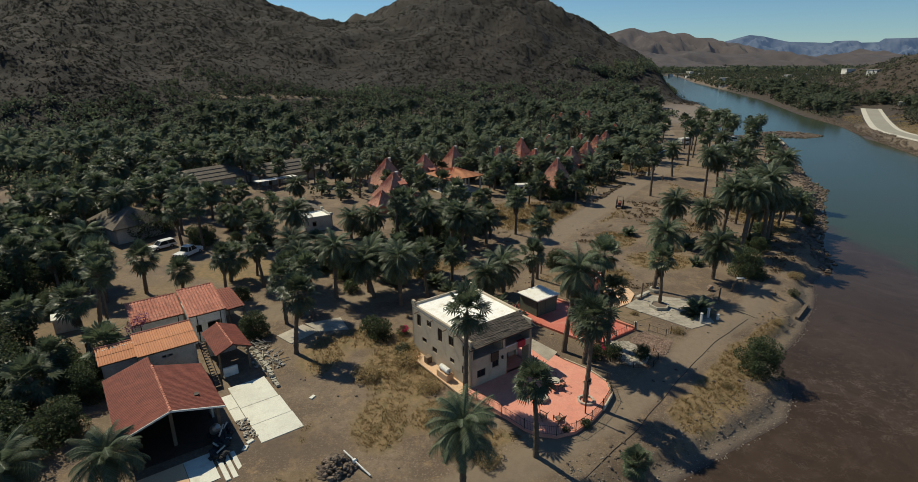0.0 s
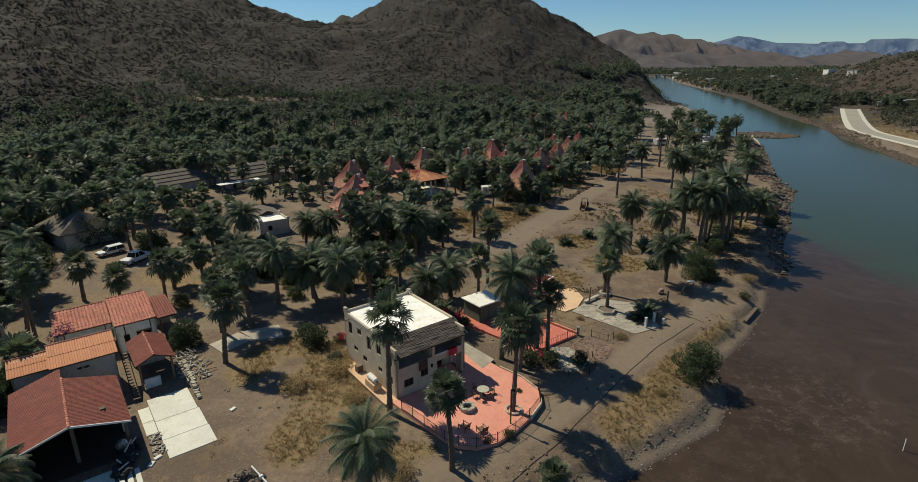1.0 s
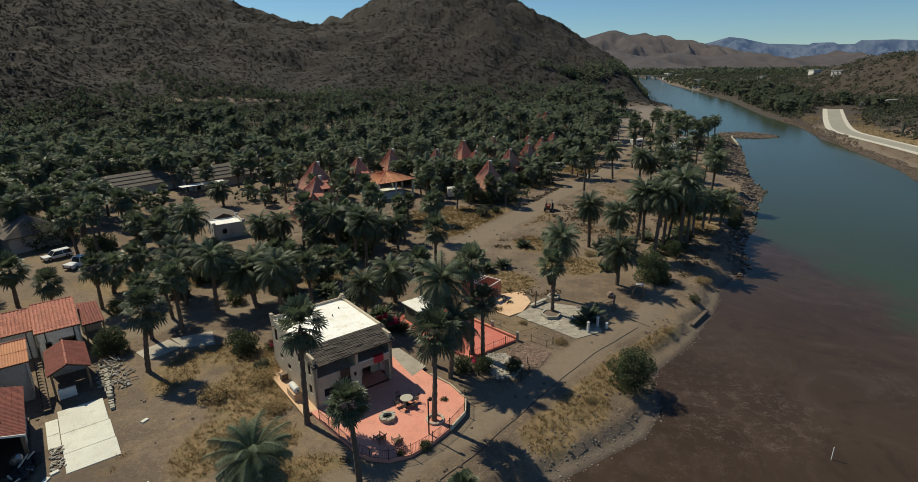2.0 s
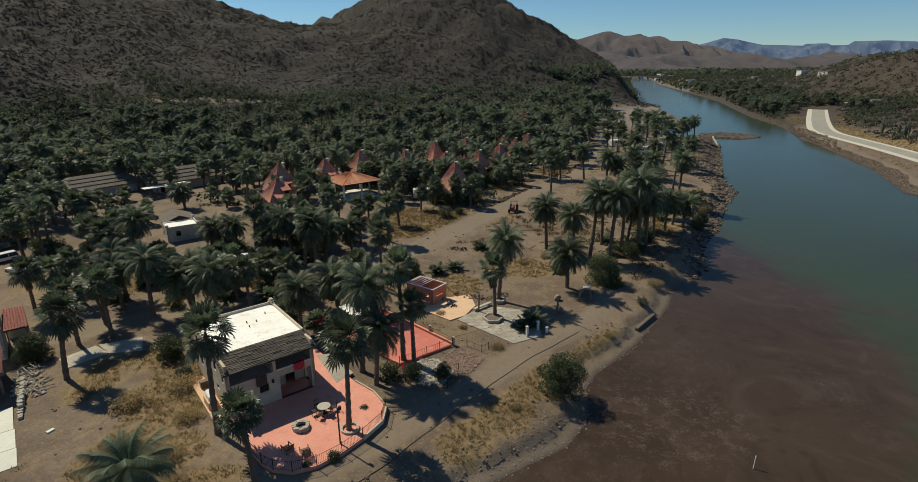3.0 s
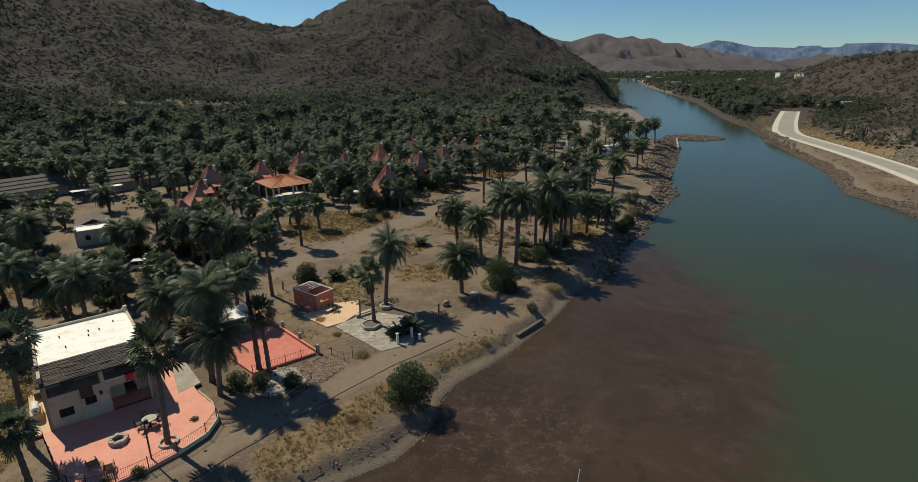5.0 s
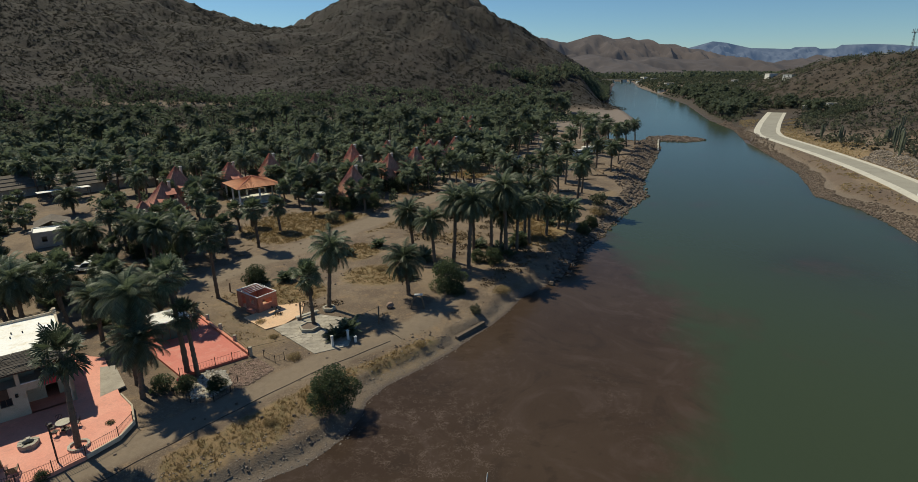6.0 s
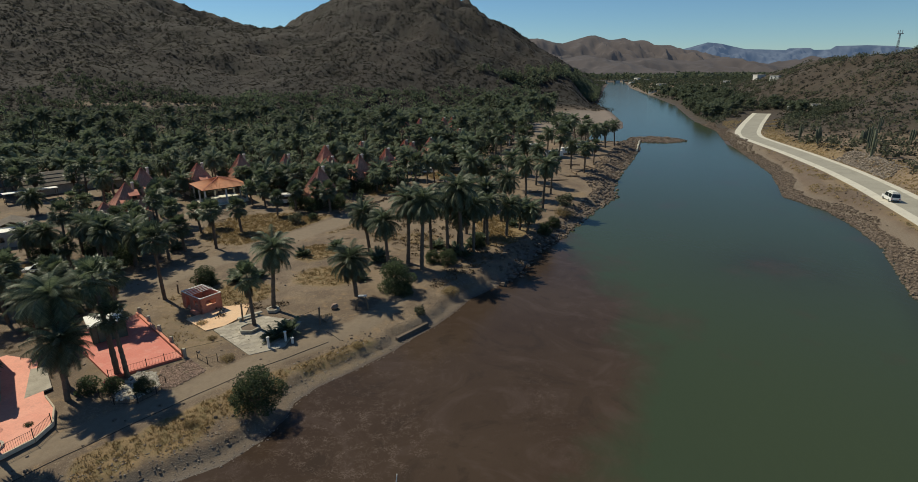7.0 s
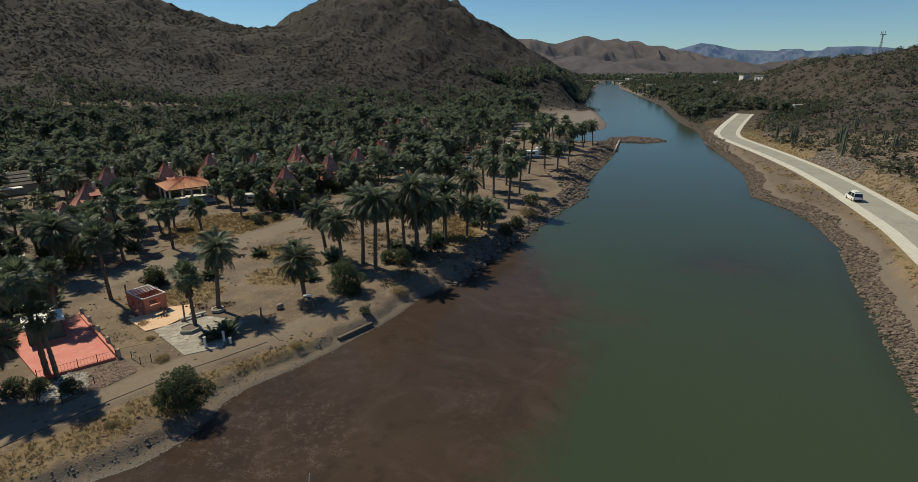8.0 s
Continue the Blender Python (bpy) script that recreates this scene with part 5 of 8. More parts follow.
for x0, x1, y0, y1, zl, zh in [(-0.5, 4.7, 11.7, 15.3, 4.15, 5.0), (-3.8, -0.6, 12.9, 15.2, 3.75, 4.5)]:
    # Front wall's shade is put into a grey coat; the other three are white.
    part("wall", wall((x0, y0 + 0.3), (x1, y0 + 0.3), 0.2, -0.4, zl - 0.02, [(1.9, 2.3, 3.2, 3.45), (2.45, 2.9, 3.2, 3.45)] if x1 > 0 else ()), OLD_OR_SHADED_WALL, middle, "front wall coloured grey for its shade")
    part("wall", wall((x1, y0 + 0.3), (x1, y1), 0.2, -0.4, zl - 0.02), WHITE, middle)
    part("wall", wall((x1, y1), (x0, y1), 0.2, -0.4, zh - 0.08), WHITE, middle)
    part("wall", wall((x0, y1), (x0, y0 + 0.3), 0.2, -0.4, zl - 0.02), WHITE, middle)
    part("roof_deck", deck((x0 - 0.2, y0, zl - 0.01), (x1 + 0.25, y0, zl - 0.01), (x0 - 0.2, y1 + 0.3, zh), (x1 + 0.25, y1 + 0.3, zh)), DARK_WOOD, middle)
    part("roof", tiles((x0 - 0.25, y0 - 0.05, zl), (x1 + 0.3, y0 - 0.05, zl), (x0 - 0.25, y1 + 0.35, zh + 0.01), (x1 + 0.3, y1 + 0.35, zh + 0.01), 0.22, 4.5, 0.045), TILE_ORANGE, middle, "orange corrugated sheets")
    cap = Soup()
    cap.tube([(x0 - 0.3, y1 + 0.35, zh + 0.05), (x1 + 0.35, y1 + 0.35, zh + 0.05)], [0.09, 0.09], 8)
    part("roof_cap", cap, TILE_CORAL, middle)

back = at_compound("rear_house", "long low house with coral clay tile roofs", "building")
for x0, x1, y0, y1, zl, zh, door in [(-0.1, 5.45, 21.6, 25.4, 3.4, 4.6, [(1.2, 2.0, 1.6, 2.5), (3.4, 4.2, 0, 2.1)]), (5.55, 9.8, 19.6, 25.2, 3.6, 4.95, [(0.6, 1.2, 1.2, 2.2), (1.9, 3.4, 0.0, 2.3)])]:
    part("wall", wall((x0 + 0.1, y0 + 0.35), (x1 - 0.1, y0 + 0.35), 0.2, -0.4, zl + 0.02, door), WHITE, back, "white front wall")
    part("wall", wall((x1 - 0.1, y0 + 0.35), (x1 - 0.1, y1), 0.2, -0.4, zl), WHITE, back)
    part("wall", wall((x1 - 0.1, y1), (x0 + 0.1, y1), 0.2, -0.4, zh - 0.1), WHITE, back)
    part("wall", wall((x0 + 0.1, y1), (x0 + 0.1, y0 + 0.35), 0.2, -0.4, zl), WHITE, back)
    part("roof_deck", deck((x0, y0, zl - 0.01), (x1, y0, zl - 0.01), (x0, y1 + 0.3, zh), (x1, y1 + 0.3, zh)), DARK_WOOD, back)
    part("roof", tiles((x0 - 0.05, y0 - 0.05, zl), (x1 + 0.02, y0 - 0.05, zl), (x0 - 0.05, y1 + 0.35, zh + 0.01), (x1 + 0.02, y1 + 0.35, zh + 0.01), 0.36, 0.55, 0.085), TILE_CORAL, back, "coral clay tiles")
    cap = Soup()
    n = int((x1 - x0) / 0.45)
    for k in range(n):
        cap.tube([(x0 + k * 0.45, y1 + 0.36, zh + 0.08), (x0 + (k + 1.1) * 0.45, y1 + 0.36, zh + 0.05)], [0.12, 0.10], 7)
    part("ridge_tiles", cap, TILE_CORAL, back)
    for x in (x0 + 0.9, x1 - 0.7):
        part("downpipe", rod((x, y0 + 0.22, 0), (x, y0 + 0.22, zl), 0.05), IRON, back)
for x in (10.2, 12.0):
    part("post", rod((x, 20.3, -0.3), (x, 20.3, 3.1), 0.08), WOOD, back)
part("lean_to_roof", tiles((9.9, 20.0, 3.16), (12.2, 20.4, 3.06), (9.9, 26.2, 3.76), (12.0, 26.0, 3.66), 0.3, 0.6, 0.05), TILE_RED, back, "dark red lean-to roof")
part("lean_to_deck", deck((9.9, 20.05, 3.12), (12.15, 20.4, 3.02), (9.9, 26.2, 3.72), (12.0, 26.0, 3.62)), DARK_WOOD, back)
part("wall", wall((12.0, 25.9), (9.9, 25.9), 0.2, -0.4, 3.55), OLD_OR_SHADED_WALL, back)

shelter = at_compound("carport", "small carport under a red tiled gable roof", "carport")
part("roof_deck", deck((6.1, 9.9, 2.75), (6.1, 16.2, 2.75), (7.85, 9.9, 3.55), (7.85, 16.2, 3.55)), DARK_WOOD, shelter)
part("roof_deck", deck((9.7, 9.9, 2.75), (9.7, 16.2, 2.75), (7.85, 9.9, 3.55), (7.85, 16.2, 3.55)), DARK_WOOD, shelter)
part("roof", tiles((6.05, 9.85, 2.77), (6.05, 16.25, 2.77), (7.85, 9.85, 3.58), (7.85, 16.25, 3.58)), TILE_RED, shelter)
part("roof", tiles((9.75, 16.25, 2.77), (9.75, 9.85, 2.77), (7.85, 16.25, 3.58), (7.85, 9.85, 3.58)), TILE_RED, shelter)
cap = Soup()
for k in range(15):
    cap.tube([(7.85, 9.8 + k * 0.43, 3.62), (7.85, 9.8 + (k + 1.1) * 0.43, 3.59)], [0.12, 0.10], 7)
part("ridge_tiles", cap, TILE_CORAL, shelter)
for x in (6.4, 9.4):
    for y in (10.2, 15.9):
        part("post", block(x - 0.1, x + 0.1, y - 0.1, y + 0.1, -0.3, 2.8), WOOD, shelter)
part("rear_wall", wall((9.4, 15.9), (6.4, 15.9), 0.2, -0.3, 2.6), OLD_OR_SHADED_WALL, shelter)
part("low_wall", block(6.6, 8.1, 10.1, 10.35, -0.2, 0.9), WHITE, shelter, "low white wall")

drive = at_compound("driveway", "pale concrete driveway slabs with dark joints", "driveway")
for x0, x1, y0, y1 in [(6.25, 10.15, -3.3, -0.35), (6.25, 10.1, -0.31, 3.0), (6.25, 10.0, 3.04, 7.4), (5.25, 6.2, 1.2, 3.4), (5.25, 6.2, 3.44, 6.1)]:
    part("concrete_panel", block(x0, x1, y0, y1, -0.35, 0.12, soft=0.02), CONCRETE, drive)
apron = at_compound("front_step", "orange and white painted apron with long steps", "steps")
part("apron", block(-3.4, 0.1, -5.3, -1.9, -0.4, 0.14), SAND_PAD, apron, "ochre painted apron")
part("apron", block(0.14, 2.2, -5.6, -1.9, -0.4, 0.14), CONCRETE, apron)
for k in range(4):
    part("step", block(2.45 + 0.58 * k, 2.85 + 0.58 * k, -6.3, -2.6 - 0.1 * k, -0.4, 0.2 - 0.05 * k, soft=0.02), CONCRETE, apron)
ladder = at_compound("steel_stair", "narrow dark steel stair beside the shed", "stairs")
for x in (5.25, 5.85):
    part("stringer", rod((x, 8.0, 0.15), (x, 13.9, 2.9), 0.05, 5), IRON, ladder)
for k in range(16):
    part("tread", block(5.25, 5.85, 8.1 + 0.365 * k, 8.33 + 0.365 * k, 0.22 + 0.17 * k, 0.25 + 0.17 * k), WOOD, ladder)
edge_wall = at_compound("low_wall", "broken low rubble wall beside the driveway", "wall")
rnd = random.Random(77)
for k in range(34):
    y = 4.6 + k * 0.26
    x = 10.5 + 0.05 * k * 0.3 + rnd.uniform(-0.08, 0.08)
    for row in range(2 if 6 < k < 20 else 1):
        h = 0.3 * row
        s = Soup()
        slab([(x - 0.2, y), (x + 0.2 + rnd.uniform(-0.05, 0.05), y + 0.02), (x + 0.18, y + 0.24), (x - 0.2, y + 0.23)], -0.2 if row == 0 else h, h + 0.3 + rnd.uniform(-0.06, 0.04), s)
        part("stone", s, STONE, edge_wall)
hut = thing("block_hut", "small whitewashed block hut with a flat concrete top", "hut", -51.5, 58.0, None, TURN)
part("wall", block(-1.2, 1.2, -1.0, 1.0, -0.3, 1.8), OLD_OR_SHADED_WALL, hut)
part("roof", block(-1.35, 1.35, -1.15, 1.15, 1.8, 1.95), CONCRETE, hut, "pale flat slab")


def rock_lump(soup, rnd, x, y, z, r, slot=0):
    """An uneven, angular stone."""
    n = len(soup.v)
    squash = rnd.uniform(0.5, 0.85)
    w0 = rnd.uniform(0, 6.28)
    pts = []
    for ring, (h, q) in enumerate(((-0.5, 0.75), (0.15, 1.0), (0.75, 0.55))):
        for k in range(5):
            w = w0 + 1.2566 * k + 0.5 * ring + rnd.uniform(-0.25, 0.25)
            s = r * q * rnd.uniform(0.75, 1.2)
            pts.append((x + s * math.cos(w), y + s * math.sin(w), z + r * squash * (h + rnd.uniform(-0.12, 0.12))))
    soup.v += pts
    for ring in range(2):
        for k in range(5):
            a, b = n + ring * 5 + k, n + ring * 5 + (k + 1) % 5
            soup.f.append((a, b, b + 5, a + 5))
            soup.m.append(slot)
    soup.f.append(tuple(n + 10 + k for k in range(5)))
    soup.m.append(slot)


pile = Soup()
rnd = random.Random(8)
for k in range(170):
    w, r = rnd.uniform(0, 6.28), rnd.uniform(0, 1) ** 0.6 * 1.55
    rock_lump(pile, rnd, r * math.cos(w), r * math.sin(w), (1.55 - r) * 0.75 * rnd.uniform(0.6, 1.0) + 0.05, rnd.uniform(0.13, 0.30))
heap = pile.mesh("stone_heap", ROCK)
ob = new("stone_heap", heap)
ob.matrix_world = Matrix.Translation((-10.6, 34.6, level(-10.6, 34.6)))
tagged(ob, "heap of rough dark field stones on bare earth", "stone heap", kind="stuff")
debris = Soup()
for k in range(130):
    x, y = rnd.uniform(9.9, 12.6), rnd.uniform(8.5, 15.5)
    p = local(x, y)
    if rnd.random() < 0.45:
        a, ln = rnd.uniform(0, 3.14), rnd.uniform(0.4, 1.6)
        z = level(*p) + rnd.uniform(0.05, 0.4)
        debris.tube([(p[0], p[1], z), (p[0] + ln * math.cos(a), p[1] + ln * math.sin(a), z + rnd.uniform(-0.1, 0.25))], [0.06, 0.05], 4)
    else:
        rock_lump(debris, rnd, p[0], p[1], level(*p) + 0.08, rnd.uniform(0.1, 0.3))
for k in range(60):
    p = local(rnd.uniform(5.3, 6.3), rnd.uniform(-2.2, 1.2))
    rock_lump(debris, rnd, p[0], p[1], level(*p) + 0.08, rnd.uniform(0.08, 0.2))
tagged(new("building_rubble", debris.mesh("building_rubble", PALE_ROCK)), "pale broken blocks and boards beside the carport", "rubble", kind="stuff")
pipe = thing("fallen_pipe", "white plastic pipe fallen against the stone heap", "pipe", -9.1, 34.9, None, -0.67)
part("pipe", rod((-1.5, 0, 0.75), (1.9, 0, 0.12), 0.07, 8), WHITE, pipe)
part("collar", block(-0.22, 0.0, -0.16, 0.16, 0.30, 0.62, soft=0.03), WHITE, pipe)
for x, y, a in [(5.5, -2.5, 0.3), (4.9, -3.1, 0.9), (12.6, 0.6, 0.5)]:
    q = local(x, y)
    stray = thing("loose_slab", "loose white concrete slab on the earth", "slab", q[0], q[1], None, TURN + a, "loose slabs by the driveway")
    part("slab", block(-0.32, 0.32, -0.2, 0.2, -0.05, 0.12, soft=0.03), CONCRETE, stray)
scrap = at_compound("scrap_heap", "dark heap of tarpaulin and scrap boards at the shed mouth", "heap")
mound, r = Soup(), random.Random(12)
for k in range(90):
    u = r.uniform(0, 1)
    rock_lump(mound, r, 2.7 + 1.3 * u + r.gauss(0, 0.3), -3.2 + 3.6 * u + r.gauss(0, 0.35), r.uniform(0.1, 0.55), r.uniform(0.18, 0.42))
part("tarpaulin", mound, RUBBER, scrap, "black crumpled tarpaulin")
for x, y, z, w, ln in [(2.6, -3.1, 0.7, 0.5, 0.9), (3.3, -1.2, 0.9, 1.1, 1.5), (2.9, -2.4, 0.8, 2.0, 0.6), (3.9, -0.2, 0.8, 0.9, 0.8), (4.2, -1.6, 0.5, 2.6, 0.5)]:
    part("board", rod((x, y, z), (x + ln * math.cos(w), y + ln * math.sin(w), z + 0.12), 0.08, 5), OLD_OR_SHADED_WALL, scrap, "pale scrap board")
machine = at_compound("cement_mixer", "dusty cement mixer and tools in the shed shade", "machine")
drum = Soup()
drum.tube([(3.1, 0.2, 0.6), (3.2, 0.0, 0.9), (3.35, -0.3, 1.25), (3.45, -0.5, 1.45)], [0.3, 0.45, 0.4, 0.22], 12)
part("drum", drum, STEEL, machine)
for x in (2.8, 3.6):
    part("leg", rod((x, 0.2, 0), (x, 0.1, 0.8), 0.04), IRON, machine)
    part("wheel", disc(0.2, 0.0, 0.4, 10, x, 0.45), RUBBER, machine)
pad = thing("old_foundation", "broken pale concrete floor slabs under a palm", "slab", 0, 0, 0)
for ring in ([(-23.9, 56.9), (-21.7, 60.0), (-19.2, 58.4), (-21.5, 55.0)], [(-21.5, 60.2), (-17.4, 62.2), (-15.5, 58.9), (-19.0, 58.2)]):
    part("concrete_panel", slab(ring, -0.35, 0.24), PLAZA, pad)

# ---- red court, shed and kiosk ----
court = thing("red_court", "red painted concrete court", "court", 0, 0, 0)
part("floor", slab([(8.6, 71.4), (20.1, 60.2), (14.6, 55.9), (4.0, 65.0)], -0.4, 0.3), RED_FLOOR, court)
part("kerb", slab([(8.5, 71.5), (20.2, 60.3), (20.4, 60.5), (8.7, 71.8)], -0.4, 0.5), RED_WALL, court, "low red kerb")
post_fence = thing("post_fence", "thick red posts with wire along the court", "fence", 0, 0, 0)
line = [(9.0, 71.6), (11.6, 69.1), (14.4, 66.4), (17.4, 63.4), (20.3, 60.5)]
for k, (x, y) in enumerate(line):
    part("post", slab([(x - 0.16, y - 0.16), (x + 0.16, y - 0.16), (x + 0.16, y + 0.16), (x - 0.16, y + 0.16)], -0.3, 1.15), STONE, post_fence)
for h in (0.55, 0.95):
    for a, b in zip(line, line[1:]):
        part("wire", rod((*a, h), (*b, h), 0.015, 4), IRON, post_fence)
gate_fence = thing("court_fence", "low iron fence along the front of the court", "fence", 0, 0, 0.3)
iron_run(gate_fence, [(20.2, 60.2), (17.4, 58.0), (14.6, 55.8)], 0.9, 0.3)
store = thing("garden_shed", "dark green shed with a white flat roof", "shed", 8.6, 65.4, 0.3, TURN)
part("wall", wall((-1.7, -1.6), (1.9, -1.6), 0.12, 0, 2.25, [(0.6, 1.5, 0.0, 2.0)]), GREEN_WALL, store)
part("wall", wall((1.9, -1.6), (1.9, 1.7), 0.12, 0, 2.25), GREEN_WALL, store)
part("wall", wall((1.9, 1.7), (-1.7, 1.7), 0.12, 0, 2.25), GREEN_WALL, store)
part("wall", wall((-1.7, 1.7), (-1.7, -1.6), 0.12, 0, 2.25), GREEN_WALL, store)
part("door", block(-1.05, -0.25, -1.58, -1.52, 0.02, 1.98), GREEN_WALL, store)
part("roof", block(-1.95, 2.15, -1.85, 1.95, 2.25, 2.38, soft=0.03), WHITE_ROOF, store, "white flat roof")
kiosk = thing("brick_kiosk", "small roofless brick-red kiosk with a pergola of white bars", "kiosk", 16.2, 74.2, 0.05, -0.62)
part("wall", wall((-2.3, -1.5), (2.3, -1.5), 0.15, 0, 2.2, [(0.9, 1.9, 0.0, 1.9), (2.9, 3.9, 0.95, 1.75)]), RED_WALL, kiosk)
part("wall", wall((2.3, -1.5), (2.3, 1.5), 0.15, 0, 2.2, [(0.8, 2.2, 1.0, 1.7)]), RED_WALL, kiosk)
part("wall", wall((2.3, 1.5), (-2.3, 1.5), 0.15, 0, 2.2), RED_WALL, kiosk)
part("wall", wall((-2.3, 1.5), (-2.3, -1.5), 0.15, 0, 2.2), RED_WALL, kiosk)
part("floor", block(-2.2, 2.2, -1.4, 1.4, 0, 0.06), SAND_PAD, kiosk)
for y in (-1.45, 1.45):
    part("top_beam", block(-2.38, 2.38, y - 0.06, y + 0.06, 2.2, 2.30), WHITE, kiosk)
for x in (-2.3, 2.3):
    part("top_beam", block(x - 0.06, x + 0.06, -1.38, 1.38, 2.2, 2.30), WHITE, kiosk)
for k in range(5):
    part("pergola_bar", block(-1.85 + 0.5 * k, -1.79 + 0.5 * k, -1.6, 1.6, 2.31, 2.38), WHITE, kiosk)
part("counter", block(0.4, 1.9, -2.05, -1.55, 0, 0.45, soft=0.04), RED_WALL, kiosk)
pad = thing("ochre_pad", "worn ochre concrete pad before the kiosk", "slab", 0, 0, 0)
part("floor", slab([(15.7, 70.3), (18.4, 74.0), (22.3, 75.2), (23.0, 71.5), (21.6, 68.4), (19.7, 67.0)], -0.4, 0.1), SAND_PAD, pad)
plaza = thing("stone_plaza", "cracked grey flagstone plaza", "paving", 0, 0, 0)
part("base", slab([(20.6, 67.2), (24.4, 71.6), (31.0, 69.6), (30.9, 62.8), (27.4, 60.9)], -0.4, 0.085), PLAZA, plaza)
rnd = random.Random(31)
flag_ring = [(20.8, 67.2), (24.4, 71.3), (30.8, 69.4), (30.7, 62.9), (27.4, 61.2)]
for i in range(14):
    for j in range(14):
        cx, cy = 20.8 + i * 0.78 + 0.3 * (j % 2), 61.2 + j * 0.78
        if inside(np.array([cx]), np.array([cy]), flag_ring)[0] and rnd.random() < 0.9:
            turn = rnd.uniform(0, 1.0)
            ring = [(cx + rnd.uniform(0.34, 0.52) * math.cos(k * 1.2566 + turn), cy + rnd.uniform(0.34, 0.52) * math.sin(k * 1.2566 + turn)) for k in range(5)]
            part("flagstone", slab(ring, 0.05, 0.092 + rnd.uniform(0, 0.016)), PLAZA, plaza)
for x, y, r in [(25.2, 67.2, 1.35), (26.3, 72.8, 0.9)]:
    ring = thing("palm_planter", "six-sided stone planter round a palm", "planter", x, y, 0.08)
    for k in range(6):
        a, b = k * 1.0472, (k + 1) * 1.0472
        part("side", slab([(r * math.cos(a), r * math.sin(a)), (r * math.cos(b), r * math.sin(b)), ((r - 0.25) * math.cos(b), (r - 0.25) * math.sin(b)), ((r - 0.25) * math.cos(a), (r - 0.25) * math.sin(a))], 0, 0.4), STONE, ring)
    part("soil", disc(r - 0.26, 0, 0.3, 12), ROCK, ring, "dry dark soil")
for x, y, h in [(29.1, 62.6, 1.3), (30.6, 64.2, 1.2), (31.6, 63.6, 0.7)]:
    stub = thing("stone_pillar", "short pale stone pillar", "pillar", x, y, 0.08, 0.6, group="stub pillars on the plaza")
    part("shaft", block(-0.12, 0.12, -0.12, 0.12, 0, h, soft=0.03), WHITE, stub)
    part("cap", block(-0.16, 0.16, -0.16, 0.16, h, h + 0.08, soft=0.02), WHITE, stub)
bench = thing("stone_bench", "long low stone bench at the plaza edge", "bench", 23.9, 70.6, 0.08, 0.75)
part("seat", block(-1.5, 1.7, -0.25, 0.25, 0.3, 0.45, soft=0.03), STONE, bench)
part("support", block(-1.3, -1.0, -0.2, 0.2, 0, 0.3), STONE, bench)
part("support", block(1.1, 1.4, -0.2, 0.2, 0, 0.3), STONE, bench)
for name, label, x, y, h in [("timber_post", "bare weathered timber post", 23.4, 69.6, 2.6), ("timber_post", "bare weathered timber post", 33.6, 68.6, 2.4), ("timber_post", "bare weathered timber post", 12.4, 81.0, 1.6),
                             ("timber_post", "bare weathered timber post", 10.3, 79.2, 1.4), ("timber_post", "bare weathered timber post", 49.0, 146.0, 1.7)]:
    p = thing(name, label, "post", x, y, group="timber posts")
    part("shaft", rod((0, 0, -0.3), (0.08, 0, h), 0.11, 8), WOOD, p)
little = thing("iron_railing", "short bent iron railing on the bank", "railing", 0, 0, 0)
iron_run(little, [(21.9, 60.2), (23.6, 58.9), (24.4, 59.6)], 0.9, 0.9)
curve = thing("wire_fence", "low curved wire fence beside the court", "fence", 0, 0, 0)
iron_run(curve, [(15.6, 52.6), (17.8, 51.4), (20.0, 51.6), (21.0, 53.2), (21.0, 55.0)], 0.8, 0.5)
def stone_bed(name, seed, ring, count, low, high, material, label):
    bed, r = Soup(), random.Random(seed)
    xs, ys = [q[0] for q in ring], [q[1] for q in ring]
    while count:
        x, y = r.uniform(min(xs), max(xs)), r.uniform(min(ys), max(ys))
        if inside(np.array([x]), np.array([y]), ring)[0]:
            rock_lump(bed, r, x, y, level(x, y) + 0.03, r.uniform(low, high))
            count -= 1
    return tagged(new(name, bed.mesh(name, material)), label, "stones", kind="stuff")


stone_bed("stone_bed", 19, [(18.8, 57.9), (21.1, 60.1), (24.0, 57.6), (22.2, 54.4), (20.8, 54.2)], 1100, 0.06, 0.15, PINK_ROCK, "bed of pinkish rubble stones by the court")
stone_bed("pale_stone_bed", 20, [(16.2, 54.0), (16.6, 57.4), (18.6, 57.4), (20.6, 54.6), (19.4, 52.4), (17.6, 52.0)], 800, 0.07, 0.18, PALE_ROCK, "bed of pale stones inside the curved wire fence")
quay = thing("broken_quay", "broken concrete quay wall leaning at the waterline", "wall", 45.3, 69.0, -1.5, math.atan2(4.3, 3.6))
part("wall", block(-2.8, 2.8, -0.18, 0.2, -0.8, 0.5, soft=0.05), ROCK, quay)
part("cap", block(-2.8, 2.8, -0.22, 0.24, 0.5, 0.57, soft=0.03), ROCK, quay)
arch = thing("timber_arch", "leaning driftwood arch near the bank", "arch", 38.2, 73.2)
frame_line = Soup()
frame_line.tube([(-0.9, 0, -0.2), (-0.7, 0, 1.2), (-0.2, 0, 1.9), (0.6, 0.1, 2.0)], [0.16, 0.13, 0.11, 0.09], 7)
frame_line.tube([(0.9, 0, -0.2), (0.75, 0, 1.0), (0.5, 0, 1.9)], [0.14, 0.12, 0.08], 7)
part("limb", frame_line, WOOD, arch)
